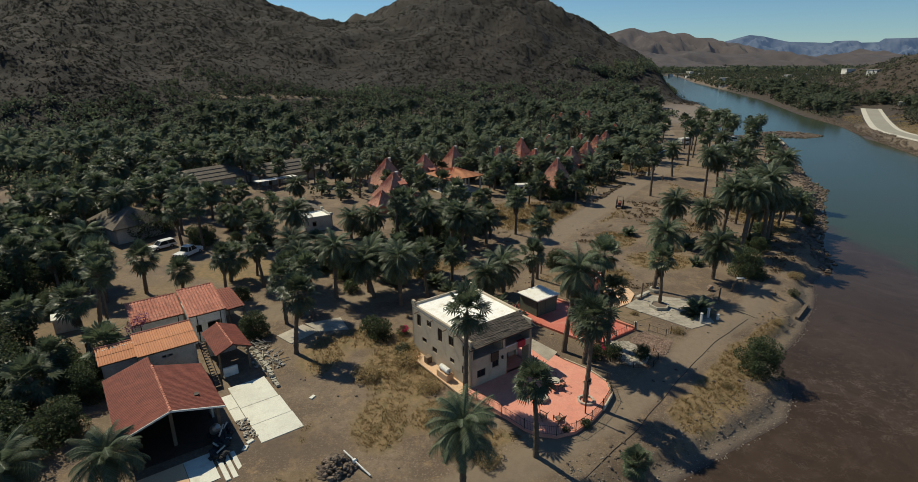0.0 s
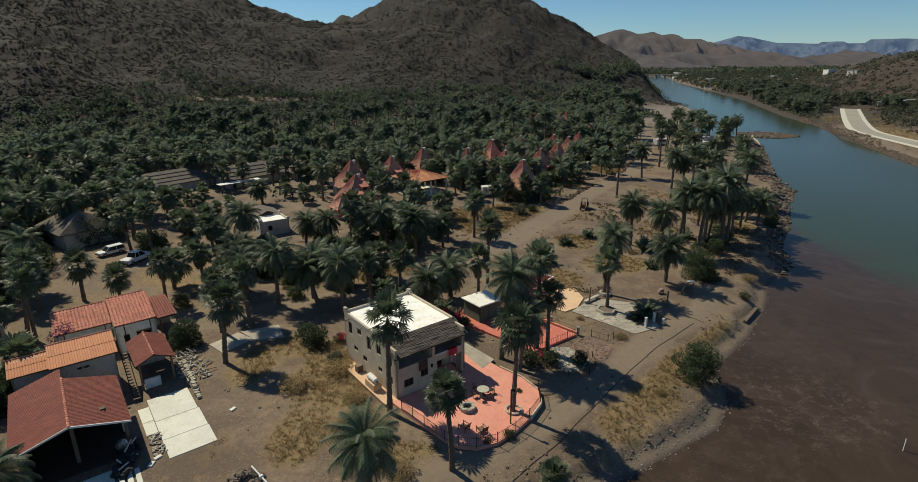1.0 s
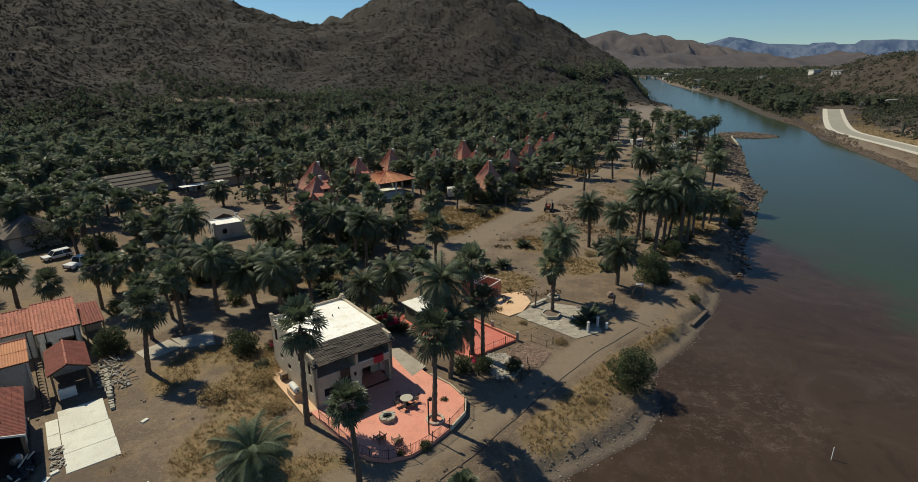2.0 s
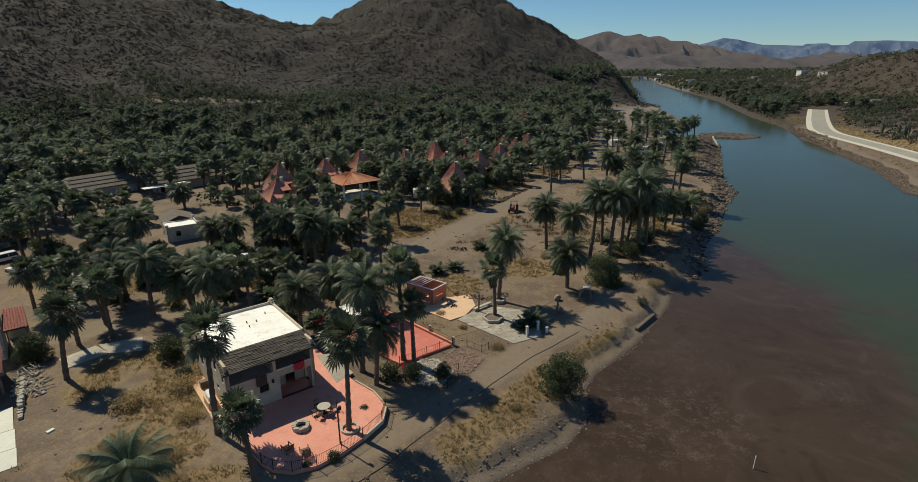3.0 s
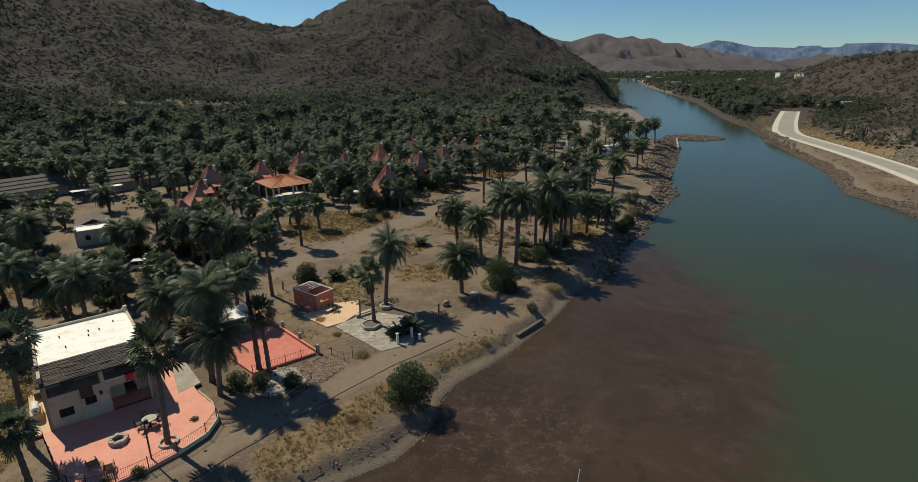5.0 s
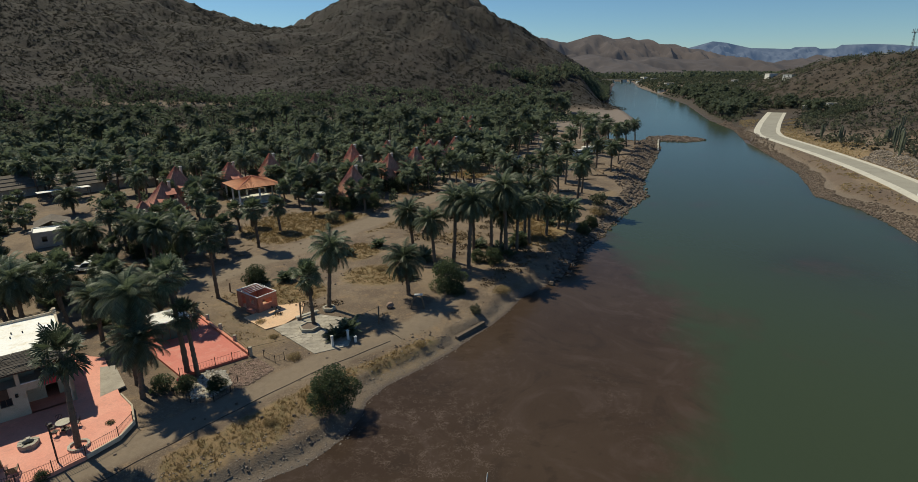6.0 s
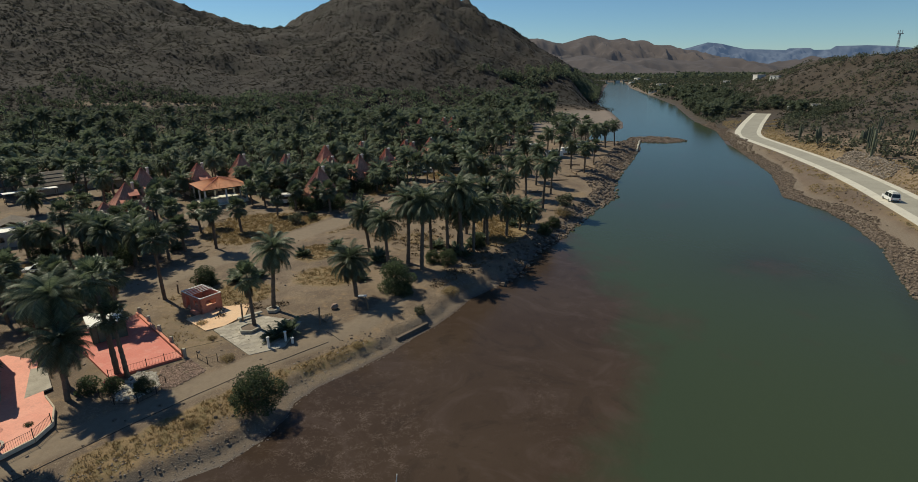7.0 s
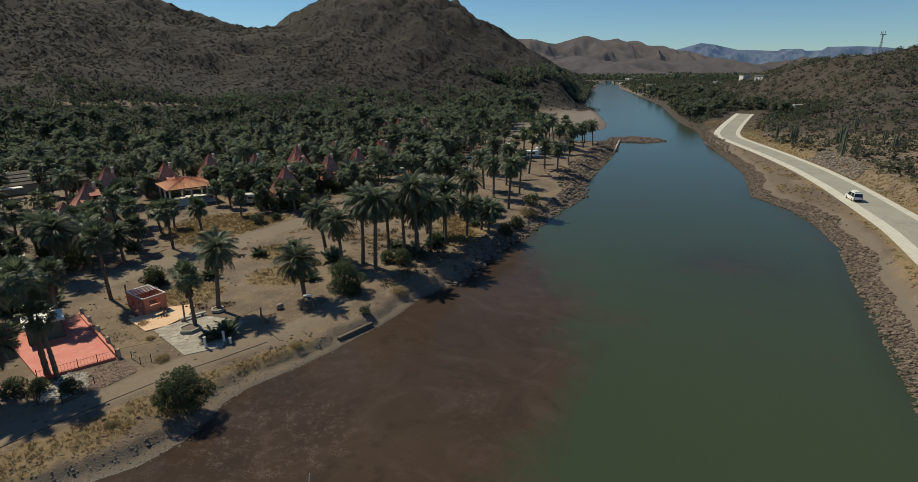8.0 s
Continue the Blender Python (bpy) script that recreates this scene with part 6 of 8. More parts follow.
part("board", block(-0.4, 0.7, -0.25, 0.25, 2.02, 2.12), WHITE, arch, "pale board on top")
urn = thing("boulder", "pinkish worn boulder by the track", "boulder", 34.4, 73.5)
lump = Soup()
rock_lump(lump, random.Random(2), 0, 0, 0.3, 0.6)
part("stone", lump, PINK_ROCK, urn)


def hose(label, pts, r=0.035):
    ob = thing("water_hose", label, "hose", 0, 0, 0)
    fine = []
    for a, b in zip(pts, pts[1:]):
        for k in range(6):
            x, y = a[0] + (b[0] - a[0]) * k / 6, a[1] + (b[1] - a[1]) * k / 6
            x, y = x + 0.06 * math.sin(1.1 * x + 0.4 * y), y + 0.06 * math.sin(0.9 * y)
            fine.append((x, y, level(x, y) + r * 1.3))
    s = Soup()
    s.tube(fine, [r] * len(fine), 5)
    part("tube", s, RUBBER, ob)


hose("long black hose lying along the dirt track", [(8.2, 33.2), (11.4, 36.6), (16.1, 41.6), (21.7, 48.9), (27.1, 55.5), (30.9, 59.6), (36.6, 65.1)], 0.025)
hose("black hose crossing the dirt track", [(34.8, 66.7), (36.6, 65.1), (37.1, 64.6)], 0.025)


stake = thing("marker_stake", "white marker stake standing in the shallow mud", "stake", 46.2, 42.0, -1.7, 0.2)
part("shaft", rod((0, 0, 0), (0.15, 0.1, 1.4), 0.04), WHITE, stake)
wire = thing("overhead_cable", "thin cable strung from the court to a post", "cable", 0, 0, 0)
sag = Soup()
sag.tube([(20.3 + 13.3 * k / 8, 60.5 + 8.1 * k / 8, 1.1 + 1.2 * k / 8 - 0.5 * math.sin(math.pi * k / 8)) for k in range(9)], [0.02] * 9, 4)
part("strand", sag, RUBBER, wire)


lone = thing("wooden_post", "short dark wooden post beside the dirt road", "post", 44.3, 154.1, None)
part("shaft", rod((0, 0, -0.3), (0.03, 0, 1.6), 0.16, 7), DARK_WOOD, lone)
bucket = thing("white_bucket", "white plastic drum standing beside the dirt road", "bucket", 47.2, 153.2, None)
part("drum", disc(0.4, 0.0, 0.8, 12, 0, 0), WHITE, bucket)


# ---- casitas and huts among the palms ----
def casita(x, y, top, wide=7.0, dormers=1, wing=False):
    """A casita under one steep pyramid of tiles: top is the height of its tip above the plain."""
    c = thing("casita", "casita with a steep pyramid roof of clay tiles", "house", x, y, None, TURN, "pyramid-roofed casitas")
    top -= level(x, y)
    h, e = wide / 2, 2.3
    for a, b, holes in [((-h, -h), (h, -h), [(1.0, 1.9, 0, 2.0), (3.4, 4.6, 0.9, 1.8)]), ((h, -h), (h, h), [(2.4, 3.6, 0.9, 1.8)]), ((h, h), (-h, h), ()), ((-h, h), (-h, -h), [(2.4, 3.6, 0.9, 1.8)])]:
        part("wall", wall(a, b, 0.2, -0.4, e, holes), CREAM, c)
    o = h + 0.35

    def pyramid(cx, cy, half, low, high, name="roof_slope"):
        ring = [(cx - half, cy - half, low), (cx + half, cy - half, low), (cx + half, cy + half, low), (cx - half, cy + half, low)]
        for a, b in zip(ring, ring[1:] + ring[:1]):
            ra, rb = (cx + (a[0] - cx) * 0.03, cy + (a[1] - cy) * 0.03, high), (cx + (b[0] - cx) * 0.03, cy + (b[1] - cy) * 0.03, high)
            part(name, tiles(a, b, ra, rb, 0.45, 0.7, 0.07, arc=2), TILE_CLAY, c)
        hips = Soup()
        for a in ring:
            hips.tube([a, (cx, cy, high + 0.05)], [0.13, 0.10], 6)
        part("hip_tiles", hips, TILE_CORAL, c, "paler hip tiles")
    pyramid(0, 0, o, e - 0.1, top)
    flue = part("chimney", block(1.15, 1.65, 0.75, 1.25, e + 1.5, top - 0.3, soft=0.03), OLD_OR_SHADED_WALL, c, "square stucco chimney")
    part("chimney_cap", block(1.08, 1.72, 0.68, 1.32, top - 0.3, top - 0.1, soft=0.05), WHITE, flue, "white chimney cap")
    rise = (top - e) / o
    for k in range(dormers):
        z0 = e + (0.5 if k == 0 else 2.2)
        u = (-0.9 if dormers > 1 and k == 0 else 0.9 if dormers > 1 else 0.3)
        front, high = -o + (z0 - e) / rise - 0.25, 1.35 if k == 0 else 1.0
        d = block(u - 0.75, u + 0.75, front, front + high / rise + 0.6, z0, z0 + high)
        box = part("dormer", d, RED_WALL, c, "red stucco dormer")
        tip = front + (high + 0.9) / rise + 0.4
        part("dormer_roof", deck((u - 1.0, front - 0.3, z0 + high - 0.05), (u + 1.0, front - 0.3, z0 + high - 0.05), (u - 1.0, tip, z0 + high + 0.85), (u + 1.0, tip, z0 + high + 0.85)), TILE_CORAL, box)
        window(box, (u - 0.45, front - 0.13), (u + 0.45, front - 0.13), z0 + 0.2, z0 + high - 0.15)
    if wing:
        w = 2.1
        wx, wy = -h - 1.2, -h + 0.6
        for a, b in [((wx - w, wy - w), (wx + w, wy - w)), ((wx + w, wy - w), (wx + w, wy + w)), ((wx + w, wy + w), (wx - w, wy + w)), ((wx - w, wy + w), (wx - w, wy - w))]:
            part("wing_wall", wall(a, b, 0.2, -0.4, 1.9), RED_WALL, c)
        pyramid(wx, wy, w + 0.3, 1.85, 4.9, "wing_roof")
        part("garden_wall", wall((-h, -h - 2.2), (h - 1.0, -h - 2.2), 0.3, -0.3, 1.0), RED_WALL, c, "low brick-red garden wall")
        part("porch_roof", tiles((h - 0.4, -h - 1.8, 2.0), (h - 0.4, h * 0.2, 2.0), (h - 1.8, -h - 1.8, 3.0), (h - 1.8, h * 0.2, 3.0), 0.45, 0.7, 0.07, arc=2), TILE_CLAY, c)
    return c


CASITAS = [(-23.3, 132.5, 9.2), (-19.4, 119.2, 8.3), (-15.0, 142.8, 8.5), (18.7, 131.5, 9.4), (24.8, 149.5, 9.5), (30.7, 159.2, 9.7), (36.4, 174.8, 9.4), (41.5, 186.0, 9.4), (-7.7, 152.1, 9.3), (4.8, 150.9, 9.4), (12.0, 165.4, 9.8),
           (21.1, 173.4, 9.8), (29.4, 234.0, 10.4), (33.9, 244.8, 10.4), (44.0, 249.3, 10.4), (47.8, 254.8, 10.5), (50.7, 212.4, 9.4), (15.4, 156.0, 8.0), (33.2, 186.0, 8.6)]
for k, (x, y, top) in enumerate(CASITAS):
    casita(x, y, top, 7.2 if k < 2 else 6.4 if k in (3, 5) else 5.6 + 0.4 * (k % 3), 2 if k in (1, 5) else 1, k == 1)
pavilion = thing("pavilion", "open pavilion with an orange hipped tile roof on white columns", "pavilion", -6.6, 135.0, None, TURN)
o = 5.4
corners = [(-o, -o, 3.9), (o, -o, 3.9), (o, o, 3.9), (-o, o, 3.9)]
for a, b in zip(corners, corners[1:] + corners[:1]):
    part("roof_slope", tiles(a, b, (a[0] * 0.02, a[1] * 0.02, 5.7), (b[0] * 0.02, b[1] * 0.02, 5.7), 0.45, 0.7, 0.07, arc=2), TILE_ORANGE, pavilion)
cap = Soup()
for a in corners:
    cap.tube([a, (0, 0, 5.8)], [0.12, 0.12], 6)
part("hip_tiles", cap, TILE_CORAL, pavilion)
part("ceiling", slab([(-o + 0.1, -o + 0.1), (o - 0.1, -o + 0.1), (o - 0.1, o - 0.1), (-o + 0.1, o - 0.1)], 3.75, 3.85), DARK_WOOD, pavilion)
for x in (-4.7, 0, 4.7):
    for y in (-4.7, 0, 4.7):
        if x or y:
            part("column", disc(0.22, -0.3, 3.8, 10, x, y), WHITE, pavilion)
part("floor", slab([(-5, -5), (5, -5), (5, 5), (-5, 5)], -0.4, 0.15), CONCRETE, pavilion)
part("counter", block(-2.5, 2.5, -3.4, -2.8, 0.15, 1.1), WHITE, pavilion, "white bar counter")
small = thing("gazebo", "small gazebo with a low clay roof beside the track", "gazebo", 71.5, 232, None, TURN)
corners = [(-3, -3, 2.6), (3, -3, 2.6), (3, 3, 2.6), (-3, 3, 2.6)]
for a, b in zip(corners, corners[1:] + corners[:1]):
    part("roof_slope", tiles(a, b, (a[0] * 0.03, a[1] * 0.03, 4.0), (b[0] * 0.03, b[1] * 0.03, 4.0), 0.5, 0.8, 0.07, arc=2), TILE_CLAY, small)
for x in (-2.6, 2.6):
    for y in (-2.6, 2.6):
        part("column", disc(0.18, -0.3, 2.6, 8, x, y), WHITE, small)


def thatched(name, label, x, y, a, b, eave, top, turn, ridge=0.3, courses=4):
    c = thing(name, label, "hut", x, y, None, turn)
    hx, hy = a / 2, b / 2
    r = a / 2 * ridge
    part("wall", wall((-hx + 0.7, -hy + 0.7), (hx - 0.7, -hy + 0.7), 0.2, -0.3, eave, [(1.0, 2.0, 0, 2.0)]), OLD_OR_SHADED_WALL, c)
    part("wall", wall((hx - 0.7, -hy + 0.7), (hx - 0.7, hy - 0.7), 0.2, -0.3, eave), OLD_OR_SHADED_WALL, c)
    part("wall", wall((hx - 0.7, hy - 0.7), (-hx + 0.7, hy - 0.7), 0.2, -0.3, eave), OLD_OR_SHADED_WALL, c)
    part("wall", wall((-hx + 0.7, hy - 0.7), (-hx + 0.7, -hy + 0.7), 0.2, -0.3, eave), OLD_OR_SHADED_WALL, c)
    quad = [((-hx, -hy), (hx, -hy), (-r, 0), (r, 0)), ((hx, hy), (-hx, hy), (r, 0), (-r, 0)), ((hx, -hy), (hx, hy), (r, 0), (r, 0)), ((-hx, hy), (-hx, -hy), (-r, 0), (-r, 0))]
    for p, q, s, t in quad:
        layers = Soup()
        for k in range(courses):
            lo, hi = k / courses, (k + 1.15) / courses
            P, Q, S, T = Vector((*p, eave - 0.2)), Vector((*q, eave - 0.2)), Vector((*s, top)), Vector((*t, top))
            lift = Vector((0, 0, 0.18))
            deck(P.lerp(S, lo) + lift, Q.lerp(T, lo) + lift, P.lerp(S, min(1, hi)), Q.lerp(T, min(1, hi)), 0.2, layers)
        part("thatch", layers, THATCH, c)
    return c


thatched("thatched_hut", "round-shouldered hut with grey palm thatch", -58.4, 176, 9, 9, 2.3, 6.0, 0.3, 0.05)
thatched("thatched_hut", "round-shouldered hut with grey palm thatch", -42, 153.5, 9, 9, 2.2, 5.0, 0.6, 0.05)
thatched("thatched_hall", "long hall under sagging grey palm thatch", -72.5, 138.5, 19, 12, 2.4, 5.0, 0.95, 0.6)
thatched("thatched_hall", "long hall under sagging grey palm thatch", -55, 147, 18, 11, 2.4, 5.2, 0.86, 0.6)
thatched("grey_roof_house", "old house with a dark grey hipped roof", -68.5, 97.5, 12, 10, 3.0, 5.8, -0.6, 0.45, 1)
flat = thing("white_flat_house", "small white house with a flat parapet roof and grey annex", "house", -33.3, 103.4, None, -0.95)
# Shaded walls of the white house painted grey; only the sunny left one is white.
part("wall", wall((-2.9, -2.8), (2.9, -2.8), 0.2, -0.3, 2.6, [(1.0, 2.0, 0, 2.1), (3.6, 4.6, 1.0, 2.0)]), OLD_OR_SHADED_WALL, flat)
part("wall", wall((2.9, -2.8), (2.9, 2.8), 0.2, -0.3, 2.9, [(1.5, 2.3, 1.0, 2.0)]), OLD_OR_SHADED_WALL, flat)
part("wall", wall((2.9, 2.8), (-2.9, 2.8), 0.2, -0.3, 2.9), OLD_OR_SHADED_WALL, flat)
part("wall", wall((-2.9, 2.8), (-2.9, -2.8), 0.2, -0.3, 2.6), WHITE, flat)
part("roof", block(-2.7, 2.7, -2.6, 2.6, 2.3, 2.42), WHITE_ROOF, flat, "white flat roof")
for x, y in [(-2.8, 2.7), (2.75, 2.7), (2.75, -2.65)]:
    part("parapet_horn", block(x - 0.3, x + 0.3, y - 0.3, y + 0.25, 2.85, 3.3, soft=0.08), OLD_OR_SHADED_WALL, flat, "stepped stucco corner")
part("annex_wall", wall((-9.2, -2.4), (-3.0, -2.4), 0.2, -0.3, 2.3, [(1.2, 2.1, 0, 2.0)]), OLD_OR_SHADED_WALL, flat)
part("annex_wall", wall((-9.2, 3.0), (-9.2, -2.4), 0.2, -0.3, 2.3), OLD_OR_SHADED_WALL, flat)
part("annex_roof", deck((-9.6, -2.7, 2.3), (-3.05, -2.7, 2.3), (-9.6, 0.4, 3.5), (-3.05, 0.4, 3.5)), THATCH, flat, "dull grey annex roof")
part("annex_roof", deck((-3.05, 3.4, 2.3), (-9.6, 3.4, 2.3), (-3.05, 0.4, 3.5), (-9.6, 0.4, 3.5)), THATCH, flat, "dull grey annex roof")
awn = thing("long_canopy", "long white sheet canopy on posts", "canopy", -53, 135.5, None, 0.85)
part("sheet", block(-5.5, 5.5, -1.2, 1.2, 2.5, 2.58), WHITE, awn)
for x in (-5.2, -1.8, 1.8, 5.2):
    for y in (-1.1, 1.1):
        part("post", rod((x, y, -0.2), (x, y, 2.5), 0.06), WOOD, awn)


# ---- vehicles ----
def vehicle(kind, label, x, y, turn, paint, tall=1.75, long=4.8, wide=1.85, hood=1.2, bed=0.0, z=None, rack=False):
    c = thing(kind, label, kind, x, y, z, turn)
    h = wide / 2
    body = Soup()
    low, belt = 0.35, tall * 0.56
    prof = [(-long / 2, low), (-long / 2, belt * 0.95), (-long / 2 + hood, belt), (long / 2 - bed - 0.1, belt), (long / 2, belt * 0.98), (long / 2, low)]
    left, right = [(a, -h, b) for a, b in prof], [(a, h, b) for a, b in prof]
    body.face(*left)
    body.face(*right[::-1])
    for k in range(len(prof)):
        j = (k + 1) % len(prof)
        body.face(left[j], left[k], right[k], right[j])
    part("body", body, paint, c)
    a0, a1 = -long / 2 + hood, long / 2 - bed - 0.12
    t0, t1 = a0 + 0.65, a1 - (0.2 if not bed else 0.35)
    cab = Soup()
    q = h - 0.06
    r = h - 0.2
    base = [(a0, -q, belt), (a1, -q, belt), (a1, q, belt), (a0, q, belt)]
    roof = [(t0, -r, tall), (t1, -r, tall), (t1, r, tall), (t0, r, tall)]
    for k in range(4):
        cab.face(base[k], base[(k + 1) % 4], roof[(k + 1) % 4], roof[k])
    part("cabin_glass", cab, GLASS, c, "dark windows")
    part("roof_panel", block(t0 - 0.03, t1 + 0.03, -r - 0.02, r + 0.02, tall - 0.05, tall + 0.03, soft=0.02), paint, c)
    for p0, p1 in [(base[0], roof[0]), (base[1], roof[1]), (base[2], roof[2]), (base[3], roof[3])]:
        part("pillar", rod(p0, p1, 0.05, 5), paint, c)
    mid = (a0 + a1) / 2 + 0.2
    for s in (-1, 1):
        part("pillar", rod((mid, s * q, belt), (mid, s * r, tall), 0.045, 5), paint, c)
        for xx in (-long / 2 + 0.85, long / 2 - 0.95):
            wheel = Soup()
            wheel.tube([(xx, s * (h - 0.2), 0.34), (xx, s * (h + 0.03), 0.34)], [0.34, 0.34], 14)
            t = part("wheel", wheel, RUBBER, c)
            rim = Soup()
            rim.tube([(xx, s * (h + 0.02), 0.34), (xx, s * (h + 0.045), 0.34)], [0.19, 0.17], 10)
            part("rim", rim, STEEL, t)
        part("headlight", block(-long / 2 - 0.02, -long / 2 + 0.06, s * (h - 0.35) - 0.16, s * (h - 0.35) + 0.16, belt * 0.68, belt * 0.85), STEEL, c)
        part("tail_light", block(long / 2 - 0.05, long / 2 + 0.02, s * (h - 0.2) - 0.1, s * (h - 0.2) + 0.1, belt * 0.65, belt * 0.9), CLOTH_RED, c)
    part("bumper", block(-long / 2 - 0.08, -long / 2 + 0.05, -h + 0.05, h - 0.05, 0.38, 0.55), IRON, c)
    part("bumper", block(long / 2 - 0.05, long / 2 + 0.08, -h + 0.05, h - 0.05, 0.38, 0.55), IRON, c)
    if rack:
        for xx in (t0 + 0.2, t1 - 0.3):
            part("rack_bar", block(xx, xx + 0.06, -r, r, tall + 0.08, tall + 0.12), IRON, c)
        part("roof_load", block(t0 + 0.3, t1 - 0.5, -r * 0.7, r * 0.7, tall + 0.12, tall + 0.3, soft=0.06), WHITE, c)
    return c


vehicle("pickup_truck", "white pickup truck parked on bare earth", -50.6, 86.2, 1.35 + math.pi, CAR_WHITE, 1.8, 5.2, 1.9, 1.3, 1.5)
vehicle("car", "pale car parked in palm shade", -57.2, 89.6, 1.0, CAR_WHITE, 1.5, 4.4, 1.75, 1.1)
vehicle("car", "dark car parked behind the white pickup", -51.5, 93.4, 1.2, CAR_DARK, 1.5, 4.4, 1.75, 1.1)
vehicle("car", "white car parked under palms", -16.5, 88.2, 0.3, CAR_WHITE, 1.5, 4.3, 1.75, 1.1)
vehicle("car", "blue car parked beside the casitas", 37.8, 166.6, 0.1, CAR_BLUE, 1.5, 4.4, 1.75, 1.1)
vehicle("car", "white car parked beside the casitas", 40.8, 169.2, 0.1, CAR_WHITE, 1.5, 4.4, 1.75, 1.1)
vehicle("car", "dark car parked beside the casitas", 37.6, 171.6, 0.1, CAR_DARK, 1.5, 4.4, 1.75, 1.1)
vehicle("car", "pale car parked beside the track", 62.0, 190, 0.3, CAR_WHITE, 1.5, 4.4, 1.75, 1.1)
vehicle("van", "white van with a loaded roof rack on the riverside road", 149.5, 127.6, math.atan2(20, 6) + math.pi, CAR_WHITE, 1.95, 4.9, 1.9, 0.9, z=1.56, rack=True)
for x, y, w, ln in [(10.6, 131.2, 0.2, 3.6), (84, 196, 0.4, 6.0), (90, 205, 0.4, 5.5), (78, 214, 0.5, 6.0), (99, 222, 0.3, 5.0)]:
    van = thing("camper_trailer", "white box trailer parked among palms", "trailer", x, y, None, w, "trailers under the palms")
    part("body", block(-ln / 2, ln / 2, -1.1, 1.1, 0.5, 2.5, soft=0.12), WHITE, van)
    for s in (-1, 1):
        wheel = Soup()
        wheel.tube([(0.3, s * 0.9, 0.33), (0.3, s * 1.12, 0.33)], [0.33, 0.33], 12)
        part("wheel", wheel, RUBBER, van)
    part("drawbar", rod((-ln / 2, 0, 0.55), (-ln / 2 - 1.1, 0, 0.5), 0.06), IRON, van)
    part("prop", rod((-ln / 2 - 0.9, 0, -0.1), (-ln / 2 - 0.9, 0, 0.5), 0.04), IRON, van)
    part("window", block(-ln / 4, ln / 4, -1.12, -1.09, 1.4, 2.0), GLASS, van)
tractor = thing("tractor", "old rusty tractor standing on the meadow edge", "tractor", 31.8, 119.8, None, 1.3)
part("engine", block(-1.5, 0.2, -0.35, 0.35, 0.7, 1.35, soft=0.06), TILE_RED, tractor)
part("seat", block(0.5, 0.95, -0.25, 0.25, 1.2, 1.3), IRON, tractor)
part("canopy", block(-0.1, 1.3, -0.7, 0.7, 2.3, 2.38), ROCK, tractor)
for x in (0.0, 1.2):
    for s in (-0.6, 0.6):
        part("canopy_post", rod((x, s, 0.9), (x, s, 2.3), 0.03), IRON, tractor)
for x, r in ((-1.2, 0.45), (0.8, 0.75)):
    for s in (-1, 1):
        wheel = Soup()
        wheel.tube([(x, s * 0.55, r), (x, s * 0.85, r)], [r, r], 16)
        part("wheel", wheel, RUBBER, tractor)

# ---- the far road ----
road = thing("road", "pale concrete riverside road with chalky shoulders", "road", 0, 0, 0, kind="structure")
for width, off, z0, m, label in [(6.4, 0.6, 1.56, ROAD, "worn concrete carriageway"), (2.5, -3.9, 1.60, KERB, "chalky white shoulder"), (1.8, 4.75, 1.60, KERB, "chalky white shoulder")]:
    fine = []
    for a, b in zip(FAR_ROAD, FAR_ROAD[1:]):
        for k in range(8):
            fine.append((a[0] + (b[0] - a[0]) * k / 8, a[1] + (b[1] - a[1]) * k / 8))
    for _ in range(6):
        fine = [fine[0]] + [((p[0] + 2 * q[0] + r[0]) / 4, (p[1] + 2 * q[1] + r[1]) / 4) for p, q, r in zip(fine, fine[1:], fine[2:])] + [fine[-1]]
    strip = Soup()
    edge = []
    for k, p in enumerate(fine):
        a, b = fine[max(k - 1, 0)], fine[min(k + 1, len(fine) - 1)]
        d = Vector((b[0] - a[0], b[1] - a[1])).normalized()
        n = Vector((d.y, -d.x))
        p = Vector(p)
        edge.append((p + n * (off - width / 2), p + n * (off + width / 2)))
    for (l0, r0), (l1, r1) in zip(edge, edge[1:]):
        strip.face((*l0, z0), (*r0, z0), (*r1, z0), (*l1, z0))
        strip.face((*l0, z0 - 0.6), (*l0, z0), (*l1, z0), (*l1, z0 - 0.6))
        strip.face((*r0, z0), (*r0, z0 - 0.6), (*r1, z0 - 0.6), (*r1, z0))
    part("carriageway" if m is ROAD else "shoulder", strip, m, road, label)
tower = thing("radio_tower", "lattice radio tower on the hilltop", "tower", 378, 440, None)
lattice = Soup()
for k in range(8):
    z0, z1 = k * 2.2, (k + 1) * 2.2
    r0, r1 = 1.3 - k * 0.13, 1.3 - (k + 1) * 0.13
    for j in range(4):
        a, b = 0.785 + j * 1.5708, 0.785 + (j + 1) * 1.5708
        lattice.tube([(r0 * math.cos(a), r0 * math.sin(a), z0), (r1 * math.cos(a), r1 * math.sin(a), z1)], [0.11, 0.11], 4)
        lattice.tube([(r0 * math.cos(a), r0 * math.sin(a), z0), (r1 * math.cos(b), r1 * math.sin(b), z1)], [0.06, 0.06], 4)
        lattice.tube([(r1 * math.cos(a), r1 * math.sin(a), z1), (r1 * math.cos(b), r1 * math.sin(b), z1)], [0.06, 0.06], 4)
part("lattice", lattice, STEEL, tower)
